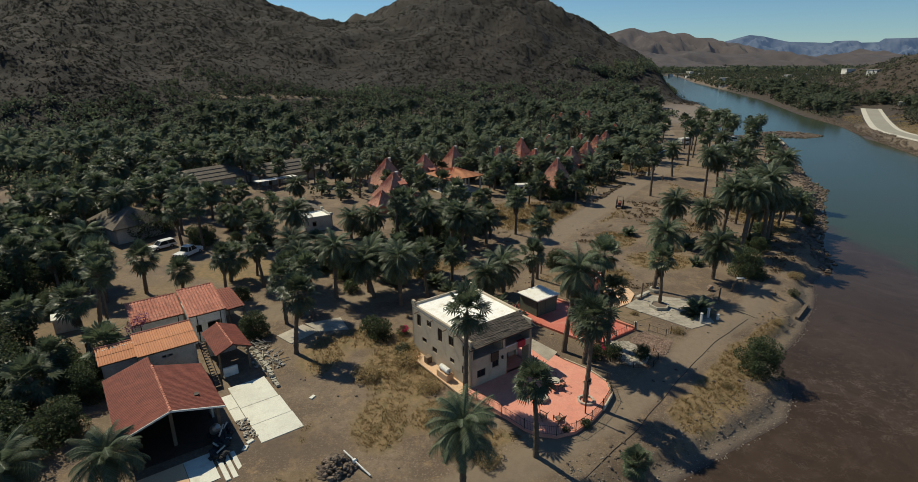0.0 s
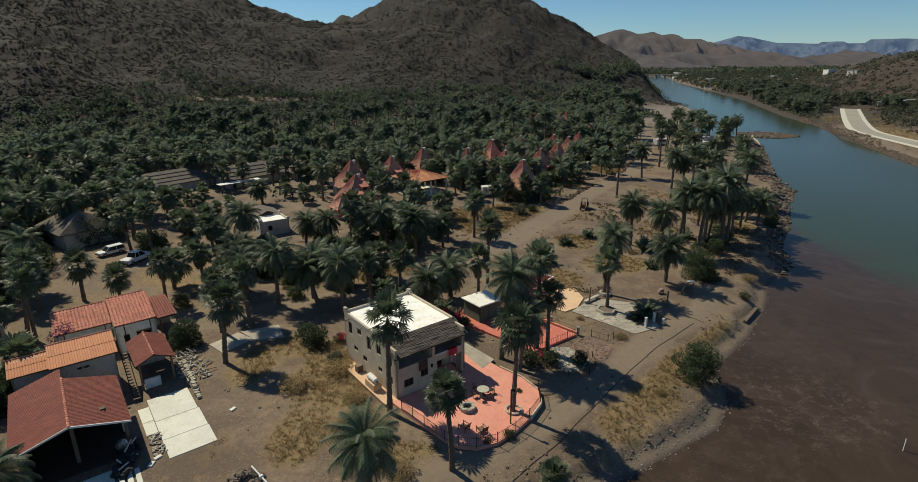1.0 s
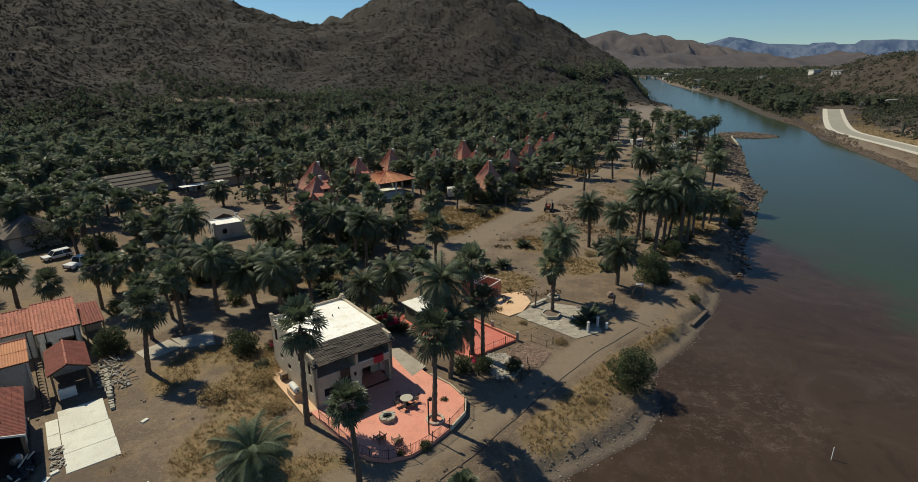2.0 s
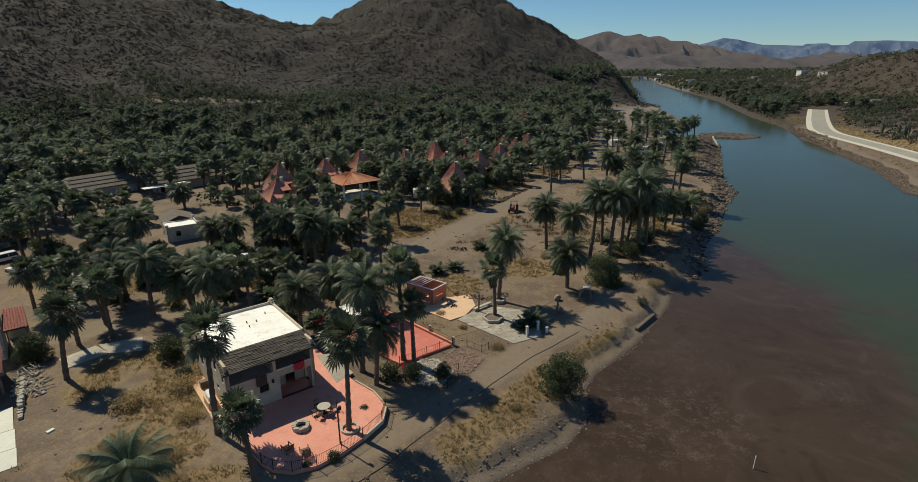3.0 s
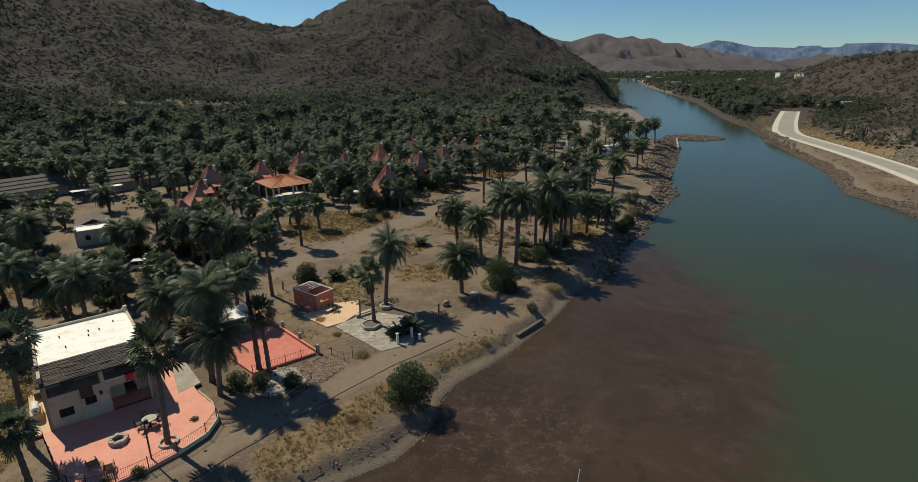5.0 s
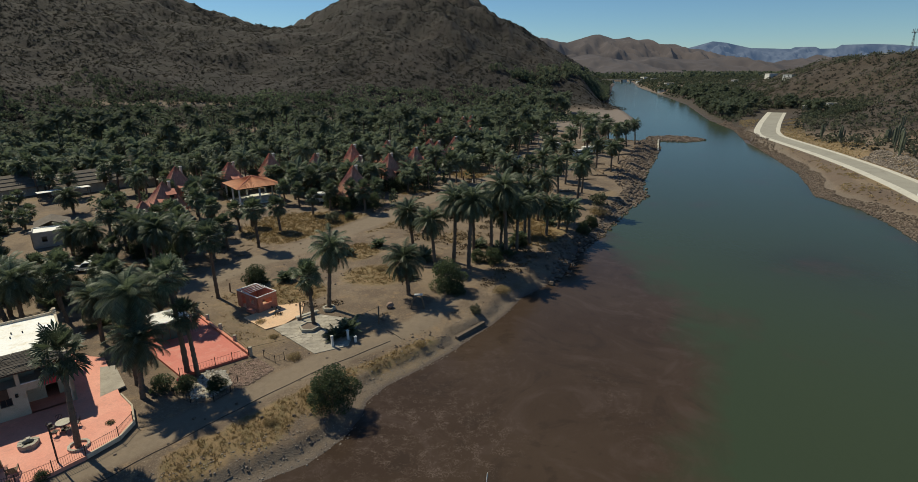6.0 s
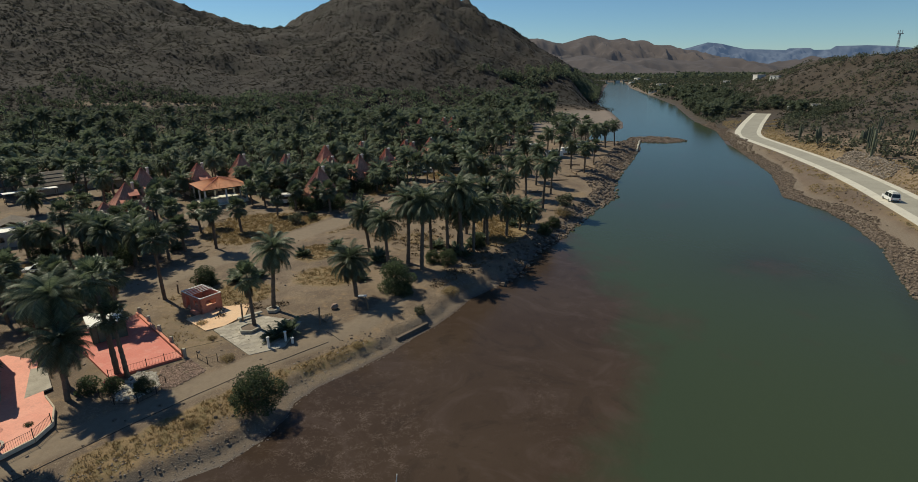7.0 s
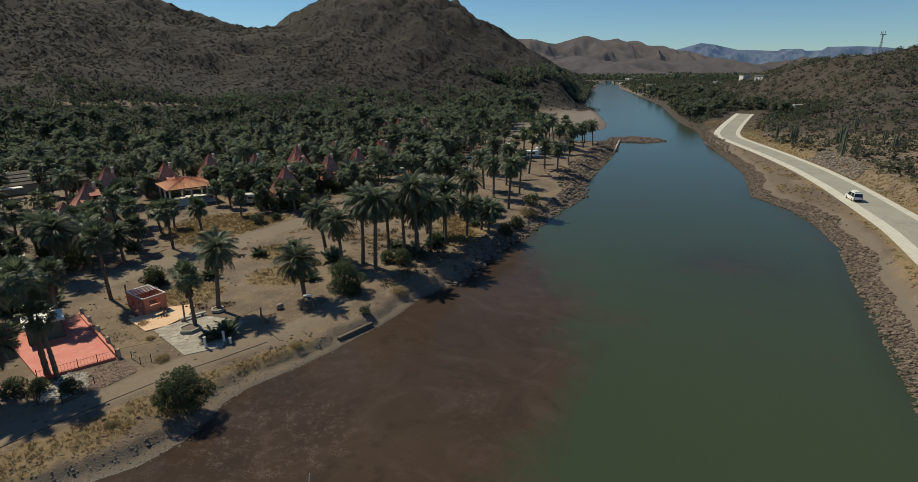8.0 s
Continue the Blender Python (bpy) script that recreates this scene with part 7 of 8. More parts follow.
part("platform", block(-1.5, 1.5, -1.5, 1.5, 17.4, 17.8), STEEL, tower)
for j in range(5):
    part("antenna", rod((1.3 * math.cos(j * 1.26), 1.3 * math.sin(j * 1.26), 17.0), (1.3 * math.cos(j * 1.26), 1.3 * math.sin(j * 1.26), 20.0), 0.2), STEEL, tower)
# ---- shrubs, one by one ----
BUSHES = {"green": tagged(bush("green_bush", 3, 4.4, 3.3, BUSH_LEAF, 8500, 0.085), "dense dark green bush on the dry bank", "bush", "bushes on the bank"),
          "low": tagged(bush("low_bush", 4, 2.8, 1.7, BUSH_LEAF, 1800, 0.10), "low dark green bush on bare earth", "bush", "bushes on the bank"),
          "grey": tagged(bush("grey_bush", 5, 3.4, 2.2, GREY_LEAF, 1200, 0.15), "rounded grey-green bush on dry earth", "bush", "bushes on the bank"),
          "dry": tagged(bush("dry_bush", 6, 2.9, 0.85, DRY_BUSH, 1500, 0.085), "dry straw-coloured bush in the field", "bush", "dry bushes in the field"),
          "red": tagged(bush("bougainvillea", 7, 2.6, 1.9, BUSH_LEAF, 900, 0.11, BRACT), "bougainvillea bush covered in magenta flowers", "bush", "bougainvillea"),
          "tree": tagged(bush("mesquite_tree", 8, 7.5, 5.2, BUSH_LEAF, 4200, 0.18), "spreading dark green mesquite tree", "tree", "mesquite trees")}
patterns += list(BUSHES.values())
KEEP_CLEAR = [(-21.5, 86.5, 5, 7), (-36, 114, 7, 8), (-50, 128, 6, 9), (12, 113, 14, 12), (-45, 78, 15, 11), (-8, 133, 10, 12), (-4, 122, 9, 7), (6, 128, 8, 6), (-27, 120, 7, 6), (-31, 95, 6.5, 13), (-23, 113, 7, 12), (-26, 134, 6, 6), (-53, 131, 7, 6), (-65, 88, 8, 11), (40, 166, 8, 7), (-38, 118, 7, 5)] + \
             [(x, y, 5.0, 5.0) for x, y, top in CASITAS] + [(-58, 173, 6, 7), (-55, 147, 9, 9), (-40, 104, 5, 5), (-42, 151, 6, 7), (-72, 134, 11, 10)]


def grove_open(x, y):
    """Where palms may stand."""
    if 70 < y and x > float(np.interp(y, [p[1] for p in DIRT_ROAD[3:]], [p[0] for p in DIRT_ROAD[3:]])) - 5.5:
        return False
    if y < 66 or (x > -3 and y < 80) or y > 330 and x > 100:
        return False
    return not any(((x - cx) / rx) ** 2 + ((y - cy) / ry) ** 2 < 1 for cx, cy, rx, ry in KEEP_CLEAR)


for kind, x, y, s in [("green", 31.5, 51.7, 1.12), ("dry", -7.2, 51.6, 1.2), ("dry", -4.2, 46.4, 0.9), ("dry", -6.4, 54.2, 1.1), ("grey", -7.8, 53.4, 0.6), ("dry", -3.0, 41.0, 0.8), ("grey", 76.2, 131.0, 1.25), ("green", 68.2, 110.5, 0.7), ("green", 41.9, 80.2, 1.25), ("green", 49.2, 91.2, 0.75), ("dry", 74.2, 122.8, 1.5), ("green", 70.8, 115.0, 0.7), ("low", 43.4, 78.2, 1.0), ("green", 13.2, 82.0, 0.85), ("grey", 17.2, 115.6, 1.0),
                      ("low", -11.2, 57.4, 1.2), ("low", -12.6, 58.8, 1.1), ("green", -26.6, 57.2, 0.9), ("red", 4.6, 63.4, 0.9), ("red", 3.3, 65.4, 0.8), ("red", -8.6, 58.4, 0.6),
                      ("red", 15.5, 54.8, 0.5), ("dry", -11.0, 48.6, 1.2), 
                      ("dry", -1.0, 38.0, 0.8), ("dry", 1.8, 36.0, 0.9), ("dry", 39.2, 63.8, 0.5), ("dry", 26.5, 48.4, 0.4), ("grey", 46.0, 72.8, 0.5), ("dry", 50, 80, 0.9),
                      ("dry", 35, 91, 0.7), ("dry", 31, 88, 0.6), ("low", 12.2, 47.8, 0.35), ("low", 10.9, 41.0, 0.45), ("low", 8.9, 40.0, 0.35), ("green", 19.4, 53.6, 0.45), ("low", 13.9, 53.6, 0.9), ("low", 16.2, 53.8, 0.8),
                      ("dry", 18.4, 69.0, 0.5), ("dry", 21.4, 65.0, 0.4), ("dry", 25.4, 60.0, 0.6), ("green", 46.8, 92.0, 0.6), ("green", 54.5, 100.2, 0.7), ("low", 20, 118, 0.8), ("green", 28, 166, 0.9), 
                      ("tree", 18.0, 125.6, 0.62), ("tree", 23.2, 126.6, 0.7), ("tree", 14.0, 127.6, 0.6), ("tree", 27.5, 143.6, 0.72), ("tree", 22.6, 142.4, 0.66), ("tree", 33.4, 153.4, 0.7), ("tree", 29.0, 152.4, 0.62), ("tree", 37, 168, 0.8), ("tree", 41.5, 179.5, 0.8), ("tree", -12.5, 137.2, 0.62), ("tree", 12, 136, 0.8), ("tree", 4, 143, 0.8), ("tree", 9.5, 146, 0.8), ("tree", -4, 146.5, 0.7), ("tree", 15, 141, 0.7), ("tree", 45, 178, 0.9), ("tree", 49, 190, 0.9), ("tree", 47, 198, 0.8), ("tree", 56, 205, 0.9), ("tree", 39, 196, 0.8), ("tree", 20, 164, 0.8), ("tree", 28, 168, 0.7), ("tree", 58, 216, 0.8),
                      ("tree", -46, 42, 1.0), ("tree", -41, 35, 0.9), ("tree", -52, 50, 1.0), ("tree", -58, 44, 1.1), ("tree", -50, 34, 1.0), ("tree", -62, 56, 1.0), ("green", -38.5, 44, 1.1), ("green", -40, 50, 0.9),
                      ("green", -36.5, 38, 1.0), ("tree", -68, 66, 1.1), ("tree", -60, 70, 0.9), ("tree", -74, 78, 1.2), ("green", -56, 62, 1.0), ("tree", -82, 60, 1.2), ("tree", -70, 46, 1.1), ("tree", -66, 34, 1.1),
                      ("tree", -82, 92, 1.2), ("tree", -94, 76, 1.3), ("tree", -90, 110, 1.2), ("tree", -104, 98, 1.3), ("tree", -97, 126, 1.2), ("tree", -38, 34, 0.8), ("tree", -44, 28, 1.0), ("tree", -47, 38.5, 0.9), ("tree", -55, 30, 1.1), ("green", -41.5, 45.5, 1.2), ("green", -44, 47.5, 1.2), ("tree", -57, 37, 1.0), ("tree", -49, 45, 0.9), ("low", -33, 68, 1.0), ("low", -18, 71, 1.0), ("green", -20, 76, 0.8), ("green", -9, 98, 1.0)] + [("tree" if k % 3 else "green", -66 - 5.5 * (k % 7) + 2.5 * math.sin(9 * k), 58 + 9 * (k // 7) + 2.5 * math.sin(5 * k), 0.9 + 0.3 * math.sin(k)) for k in range(42)] + [("green" if k % 2 else "tree", -50 + 7.3 * (k % 7) + 2 * math.sin(7 * k), 80 + 6.5 * (k // 7) + 2 * math.sin(4 * k), 0.6 + 0.15 * math.sin(k)) for k in range(35) if grove_open(-50 + 7.3 * (k % 7) + 2 * math.sin(7 * k), 80 + 6.5 * (k // 7) + 2 * math.sin(4 * k))]:
    stand(BUSHES[kind], x, y, chance.uniform(0, 6.28), s, 0.05)
climber = Soup()
rnd = random.Random(44)
for k in range(5):
    x, y = local(-0.3 + 0.35 * k, 22.0 - 0.2 * k + rnd.uniform(-0.3, 0.8))
    leaf_cloud(climber, rnd, (x, y, 3.0 + 0.28 * k), 0.75, 90, 0.11, 0.7)
vine = thing("flowering_vine", "purple flowering vine spilling over the tiled eave", "vine", 0, 0, 0)
part("foliage", climber, PURPLE, vine)
stem = Soup()
x, y = local(-0.5, 21.6)
stem.tube([(x, y, -0.2), (x + 0.1, y, 1.5), (x + 0.4, y + 0.1, 3.0)], [0.08, 0.06, 0.03], 5)
part("stem", stem, TRUNK, vine)


# ---- palms of the grove ----
def scatter(rnd, x0, x1, y0, y1, gap, tries, allowed, taken):
    """Random places at least that far apart."""
    cells, out = {}, []
    for x, y in taken:
        cells.setdefault((int(x // gap), int(y // gap)), []).append((x, y))
    for _ in range(tries):
        x, y = rnd.uniform(x0, x1), rnd.uniform(y0, y1)
        i, j = int(x // gap), int(y // gap)
        if any((x - a) ** 2 + (y - b) ** 2 < gap * gap for p in (-1, 0, 1) for q in (-1, 0, 1) for a, b in cells.get((i + p, j + q), ())) or not allowed(x, y):
            continue
        cells.setdefault((i, j), []).append((x, y))
        out.append((x, y))
    return out


def roof_line(x, y):
    """How high palms may grow in front of the casitas' roofs."""
    most = 99.0
    for cx, cy, top in CASITAS + [(-6.6, 135.0, 5.7), (-31.8, 102.8, 3.2), (-38.5, 104.5, 3.0), (-44, 133, 2.5), (-53, 128, 2.5), (-64, 128, 4.0), (-56, 118, 4.0)]:
        back = Vector((32 - cx, -cy)).normalized()
        along, across = (x - cx) * back.x + (y - cy) * back.y, (x - cx) * back.y - (y - cy) * back.x
        if -3 < along < 34 and abs(across) < 5.5:
            most = min(most, top * (0.34 if cy < 125 else 0.46 if cy < 160 else 0.52) + along * 0.13)
    return most


rnd = random.Random(71)
standing = [(o.matrix_basis.translation.x, o.matrix_basis.translation.y) for o in scene.objects if o.name.startswith(("date_palm", "fan_palm")) and not o.parent]
near_grove = scatter(rnd, -95, 24, 66, 150, 3.9, 3000, grove_open, standing)
near_grove = [p for p in near_grove if rnd.random() < 0.88][:215]
for x, y in near_grove:
    palm("d" if rnd.random() < 0.22 else "f", x, y, max(min(rnd.choice([4.4, 5.4, 6.4, 7.2, 8.2]) * rnd.uniform(0.9, 1.1), roof_line(x, y)), 2.6))


def strip_open(x, y):
    return y > 118 and x > float(np.interp(y, [118, 135, 150, 180, 210, 250], [56, 58, 62, 71, 80, 92])) and float(shore(np.array([x]), np.array([y]))[0]) > 9


for x, y in scatter(rnd, 40, 125, 118, 250, 6.0, 420, strip_open, standing)[:62]:
    if rnd.random() < 0.8:
        palm("d" if rnd.random() < 0.5 else "f", x, y, rnd.uniform(6.5, 10.5))


def small_palm(seed, kind):
    """A distant palm: trunk and leaves in few faces; returns its points, faces and material slots."""
    r = random.Random(seed)
    s = Soup()
    tall = 1.0
    s.tube([(0, 0, -0.05), (0.02, 0.01, 0.5), (0.03, 0.0, 1.0)], [0.034, 0.028, 0.03], 5, slot=1)
    crown = Soup()
    for k in range(34 if kind == "d" else 30):
        q = k / (34 if kind == "d" else 30)
        if kind == "d":
            frond(crown, r, (0, 0, 0), k * 2.4 + r.uniform(-0.2, 0.2), 1.35 - 1.8 * q + r.uniform(-0.15, 0.15), r.uniform(2.3, 3.2), r.uniform(0.9, 1.5), 5, 0.72, thick=0.16)
        else:
            out = r.uniform(0, 6.28)
            d = Vector((math.cos(out), math.sin(out), math.tan(1.1 - 2.0 * q))).normalized()
            side = d.cross(Vector((0, 0, 1))).normalized()
            hub = d * r.uniform(0.7, 1.2)
            for j in range(5):
                w = (j - 2) * 0.62
                ray = d * math.cos(w) + side * math.sin(w) - Vector((0, 0, 0.3 + 0.1 * abs(j - 2)))
                ray2 = d * math.cos(w + 0.3) + side * math.sin(w + 0.3)
                ray3 = d * math.cos(w - 0.3) + side * math.sin(w - 0.3)
                crown.face(hub, hub + ray3 * 0.5, hub + ray * 1.15, hub + ray2 * 0.5)
    return s, crown


def merged(name, materials, pieces, label, category):
    """One mesh out of many (points, faces as equal-length tables, slot)."""
    me = bpy.data.meshes.new(name)
    verts = np.concatenate([p[0] for p in pieces])
    counts, loops, slots, base = [], [], [], 0
    for v, f, slot in pieces:
        loops.append((f + base).ravel())
        counts.append(np.full(len(f), f.shape[1]))
        slots.append(np.broadcast_to(slot, len(f)))
        base += len(v)
    counts, loops = np.concatenate(counts), np.concatenate(loops)
    me.vertices.add(len(verts))
    me.vertices.foreach_set("co", verts.ravel())
    me.loops.add(len(loops))
    me.loops.foreach_set("vertex_index", loops)
    me.polygons.add(len(counts))
    me.polygons.foreach_set("loop_start", np.concatenate([[0], np.cumsum(counts)[:-1]]))
    for m in materials:
        me.materials.append(m)
    me.polygons.foreach_set("material_index", np.concatenate(slots).astype(np.int32))
    me.update(calc_edges=True)
    return tagged(new(name, me), label, category, kind="stuff")


def table(soup):
    """A soup's points, and its faces sorted by their number of corners."""
    v = np.array([tuple(p) for p in soup.v])
    sizes = {}
    for f in soup.f:
        sizes.setdefault(len(f), []).append(f)
    return v, [np.array(f) for f in sizes.values()]


def far_palms(name, places, label, rnd, low=4.2, high=8.6):
    kinds = []
    for seed, kind in ((1, "d"), (2, "d"), (3, "f"), (4, "f"), (5, "f")):
        s, crown = small_palm(seed, kind)
        kinds.append((table(s), table(crown), 0 if kind == "d" else 2))
    xs = np.array(places)
    zs = surface(xs[:, 0], xs[:, 1])
    pieces = []
    for (x, y), z in zip(places, zs):
        (tv, tf), (cv, cf), slot = kinds[rnd.randrange(5)]
        tall, size, w = min(rnd.uniform(low, high), max(roof_line(x, y), 1.6)), rnd.uniform(1.1, 1.5), rnd.uniform(0, 6.28)
        c, n = math.cos(w), math.sin(w)
        turn = np.array([[c, n, 0], [-n, c, 0], [0, 0, 1]])
        t = tv * np.array([6.5, 6.5, tall]) @ turn + np.array([x, y, z])
        k = cv * size @ turn + np.array([x, y, z + tall])
        for f in tf:
            pieces.append((t, f, 1))
        for j, f in enumerate(cf):
            pieces.append((k, f, slot))
    return merged(name, [FAR_LEAF, TRUNK, FAR_LEAF], pieces, label, "palm grove")


def grove_far(x, y):
    return grove_open(x, y) and float(hills(np.array([x]), np.array([y]), 0)[0]) < 3


far_places = scatter(rnd, -170, 92, 138, 330, 5.4, 9000, grove_far, [])
far_places = [p for p in far_places if rnd.random() < 0.97 * float(smooth(12, -8, p[1] - np.interp(p[0], [-200, -45, -15, 8, 30], [203, 207, 258, 335, 400]))) + 0.03]
far_palms("palm_grove", far_places, "dense dark palm grove between the casitas and the hills", rnd)

tall_places = scatter(rnd, -130, 70, 185, 262, 7.0, 900, lambda x, y: float(hills(np.array([x]), np.array([y]), 0)[0]) < 3 and x < np.interp(y, [p[1] for p in DIRT_ROAD], [p[0] for p in DIRT_ROAD]) - 6 and rnd.random() < 0.35, [])[:110]
far_palms("tall_palms", tall_places, "tall slim palms rising over the back of the grove", rnd, 9.5, 14)


def clumps(name, places, radius, height, quads, leaf, material, label, category, seed, lay=1.0):
    """Many loose leaf clumps, for woods and scrub too far off to tell apart."""
    r = np.random.RandomState(seed)
    xy = np.array(places)
    z = surface(xy[:, 0], xy[:, 1])
    n = len(xy)
    gx, gy = (np.clip(surface(xy[:, 0] + i, xy[:, 1] + j) - z, -1.2, 1.2)[:, None] for i, j in ((1, 0), (0, 1)))
    big = r.uniform(0.6, 1.35, n)
    d = r.normal(size=(n, quads, 3))
    d /= np.linalg.norm(d, axis=-1, keepdims=True)
    d *= r.uniform(0.45, 1.0, (n, quads, 1))
    d[..., 2] = np.abs(d[..., 2]) if height < 2 else d[..., 2]
    mid = np.stack([xy[:, 0], xy[:, 1], z + (height * 0.55 if height >= 2 else 0.05) * big], -1)[:, None] + d * np.stack([radius * big, radius * big, height * 0.55 * big], -1)[:, None]
    mid[..., 2] += gx * (mid[..., 0] - xy[:, :1]) + gy * (mid[..., 1] - xy[:, 1:])
    a = r.normal(size=(n, quads, 3)) * np.array([1, 1, lay])
    up = r.normal(size=(n, quads, 3))
    if lay < 1:
        a[..., 2] += gx * a[..., 0] + gy * a[..., 1]
        up = up * lay + np.stack([-gx, -gy, np.ones_like(gx)], -1)
    a /= np.linalg.norm(a, axis=-1, keepdims=True)
    b = np.cross(a, up)
    b /= np.linalg.norm(b, axis=-1, keepdims=True)
    s = leaf * big[:, None, None] * r.uniform(0.6, 1.4, (n, quads, 1))
    v = np.stack([mid - a * s, mid - b * s * 0.6, mid + a * s, mid + b * s * 0.6], 2).reshape(-1, 3)
    f = np.arange(len(v)).reshape(-1, 4)
    return merged(name, [material], [(v, f, 0)], label, category)


def spread(seed, count, x0, x1, y0, y1, keep, power=1.0):
    r = np.random.RandomState(seed)
    x, y = r.uniform(x0, x1, count), y0 + (y1 - y0) * r.uniform(0, 1, count) ** power
    ok = keep(x, y)
    return np.stack([x[ok], y[ok]], -1)


right_of = lambda x, y: x > np.interp(y, *MIDLINE)
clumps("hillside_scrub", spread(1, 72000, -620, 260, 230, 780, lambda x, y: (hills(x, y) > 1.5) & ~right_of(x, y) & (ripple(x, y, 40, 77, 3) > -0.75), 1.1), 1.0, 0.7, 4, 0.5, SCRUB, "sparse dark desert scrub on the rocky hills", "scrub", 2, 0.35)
clumps("hillside_scrub_right", spread(3, 21000, 145, 620, 60, 620, lambda x, y: (shore(x, y) > 20) & right_of(x, y) & (away(x, y, FAR_ROAD) > 9.5) & (ripple(x, y, 22, 80, 3) > -0.45)), 1.2, 1.5, 6, 0.55, THORN, "thorny scrub on the far bank's hillside", "scrub", 4, 0.45)
clumps("hillside_bushes", spread(33, 7200, 150, 560, 70, 560, lambda x, y: (shore(x, y) > 20) & right_of(x, y) & (away(x, y, FAR_ROAD) > 12) & (ripple(x, y, 30, 82, 3) > -0.2)), 2.0, 2.5, 22, 0.5, SAGE, "rounded grey-green bushes on the far bank's hillside", "bushes", 34)
# Thorn scrub, thickened to the left to help darken that sun-averted slope.
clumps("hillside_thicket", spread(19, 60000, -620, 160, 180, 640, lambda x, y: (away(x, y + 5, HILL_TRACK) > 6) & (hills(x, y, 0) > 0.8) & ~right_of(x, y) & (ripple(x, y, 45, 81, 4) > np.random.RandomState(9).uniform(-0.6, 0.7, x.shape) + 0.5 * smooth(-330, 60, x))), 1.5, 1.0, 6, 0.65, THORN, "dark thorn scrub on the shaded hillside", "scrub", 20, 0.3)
clumps("thicket", spread(5, 11000, -330, 110, 130, 460, lambda x, y: (away(x, y + 5, HILL_TRACK) > 6) & (hills(x, y, 0) < 14) & (shore(x, y) > 25) & ((x < -95) | (y > 318) | (x < 10) & (y > 185)) & (ripple(x, y, 30, 78, 3) > -0.5)), 2.6, 3.0, 22, 0.58, GROVE_LEAF, "dark thicket of thorn trees below the hills", "thicket", 6)
clumps("grove_understory", spread(17, 5200, -175, 95, 120, 335, lambda x, y: (shore(x, y) > 12) & (away(x, y, DIRT_ROAD) > 6) & (x < np.interp(y, [p[1] for p in DIRT_ROAD], [p[0] for p in DIRT_ROAD])) & np.array([grove_open(a, b) for a, b in zip(x, y)]) & (ripple(x, y, 18, 79, 2) > -0.15)), 1.35, 2.6, 26, 0.42, GROVE_LEAF, "dark shrubs under the palm grove", "undergrowth", 18)
clumps("valley_woods", spread(7, 9000, 60, 760, 420, 1500, lambda x, y: ((land(x, y) < 10) | (land(x, y) < 26) & ~right_of(x, y) & (shore(x, y) < 95)) & (shore(x, y) > 2.5) & (right_of(x, y) | (shore(x, y) > np.interp(y, [420, 500, 560], [60, 34, 5])))), 2.6, 3.6, 17, 0.95, WOODS, "dark riverside woods far up the valley", "woods", 8)
clumps("left_bank_woods", spread(43, 9000, 40, 260, 440, 800, lambda x, y: ~right_of(x, y) & (hills(x, y, 0) < 26) & (shore(x, y) < 120) & (shore(x, y) > np.interp(y, [440, 490, 525], [60, 26, 3])))[:2600], 2.6, 4.6, 24, 0.8, WOODS, "dark trees at the foot of the hill upstream", "woods", 44)
clumps("far_bank_woods", spread(9, 3000, 190, 420, 300, 470, lambda x, y: right_of(x, y) & (shore(x, y) > 4) & (away(x, y, FAR_ROAD) > 15) & (land(x, y) < 9)), 1.7, 2.4, 30, 0.5, WOODS, "dark trees along the far bank", "woods", 10)
clumps("valley_woods_far", spread(11, 8500, 150, 1900, 1300, 2500, lambda x, y: hills(x, y, 0) < 6), 7.0, 8.0, 7, 3.8, WOODS, "hazy dark woods across the valley floor", "woods", 12)
bank_palms = [tuple(p) for p in spread(13, 1700, 180, 330, 330, 700, lambda x, y: right_of(x, y) & (shore(x, y) > 4) & (shore(x, y) < 60) & (away(x, y, FAR_ROAD) > 14) & (land(x, y) < 6))][:240]
far_palms("far_bank_palms", bank_palms, "palms along the far river bank", rnd, 3.5, 6.5)
left_palms = [tuple(p) for p in spread(15, 2500, 60, 260, 330, 800, lambda x, y: ~right_of(x, y) & (shore(x, y) > np.where(y < 600, 42, 14)) & (hills(x, y, 0) < 2))][:300]
far_palms("upstream_palms", left_palms, "tall palms upstream on the near bank", rnd, 7, 12)


# ---- stones, grass and cacti ----
def stones(name, seed, places, low, high, material, label):
    s, r = Soup(), random.Random(seed)
    zs = surface(places[:, 0], places[:, 1])
    for (x, y), z in zip(places, zs):
        q = r.uniform(low, high) * r.uniform(0.7, 1.3)
        rock_lump(s, r, float(x), float(y), float(max(z, -1.55)) + q * 0.15, q)
    return tagged(new(name, s.mesh(name, material)), label, "rocks", kind="stuff")


stones("bank_clods", 8, spread(28, 30000, 8, 62, 28, 92, lambda x, y: ~right_of(x, y) & (shore(x, y) > 1.2) & (shore(x, y) < 5.2) & (ripple(x, y, 5, 58, 3) > 0.15))[:260], 0.05, 0.17, ROCK, "dark clods and stones fallen from the eroded bank")
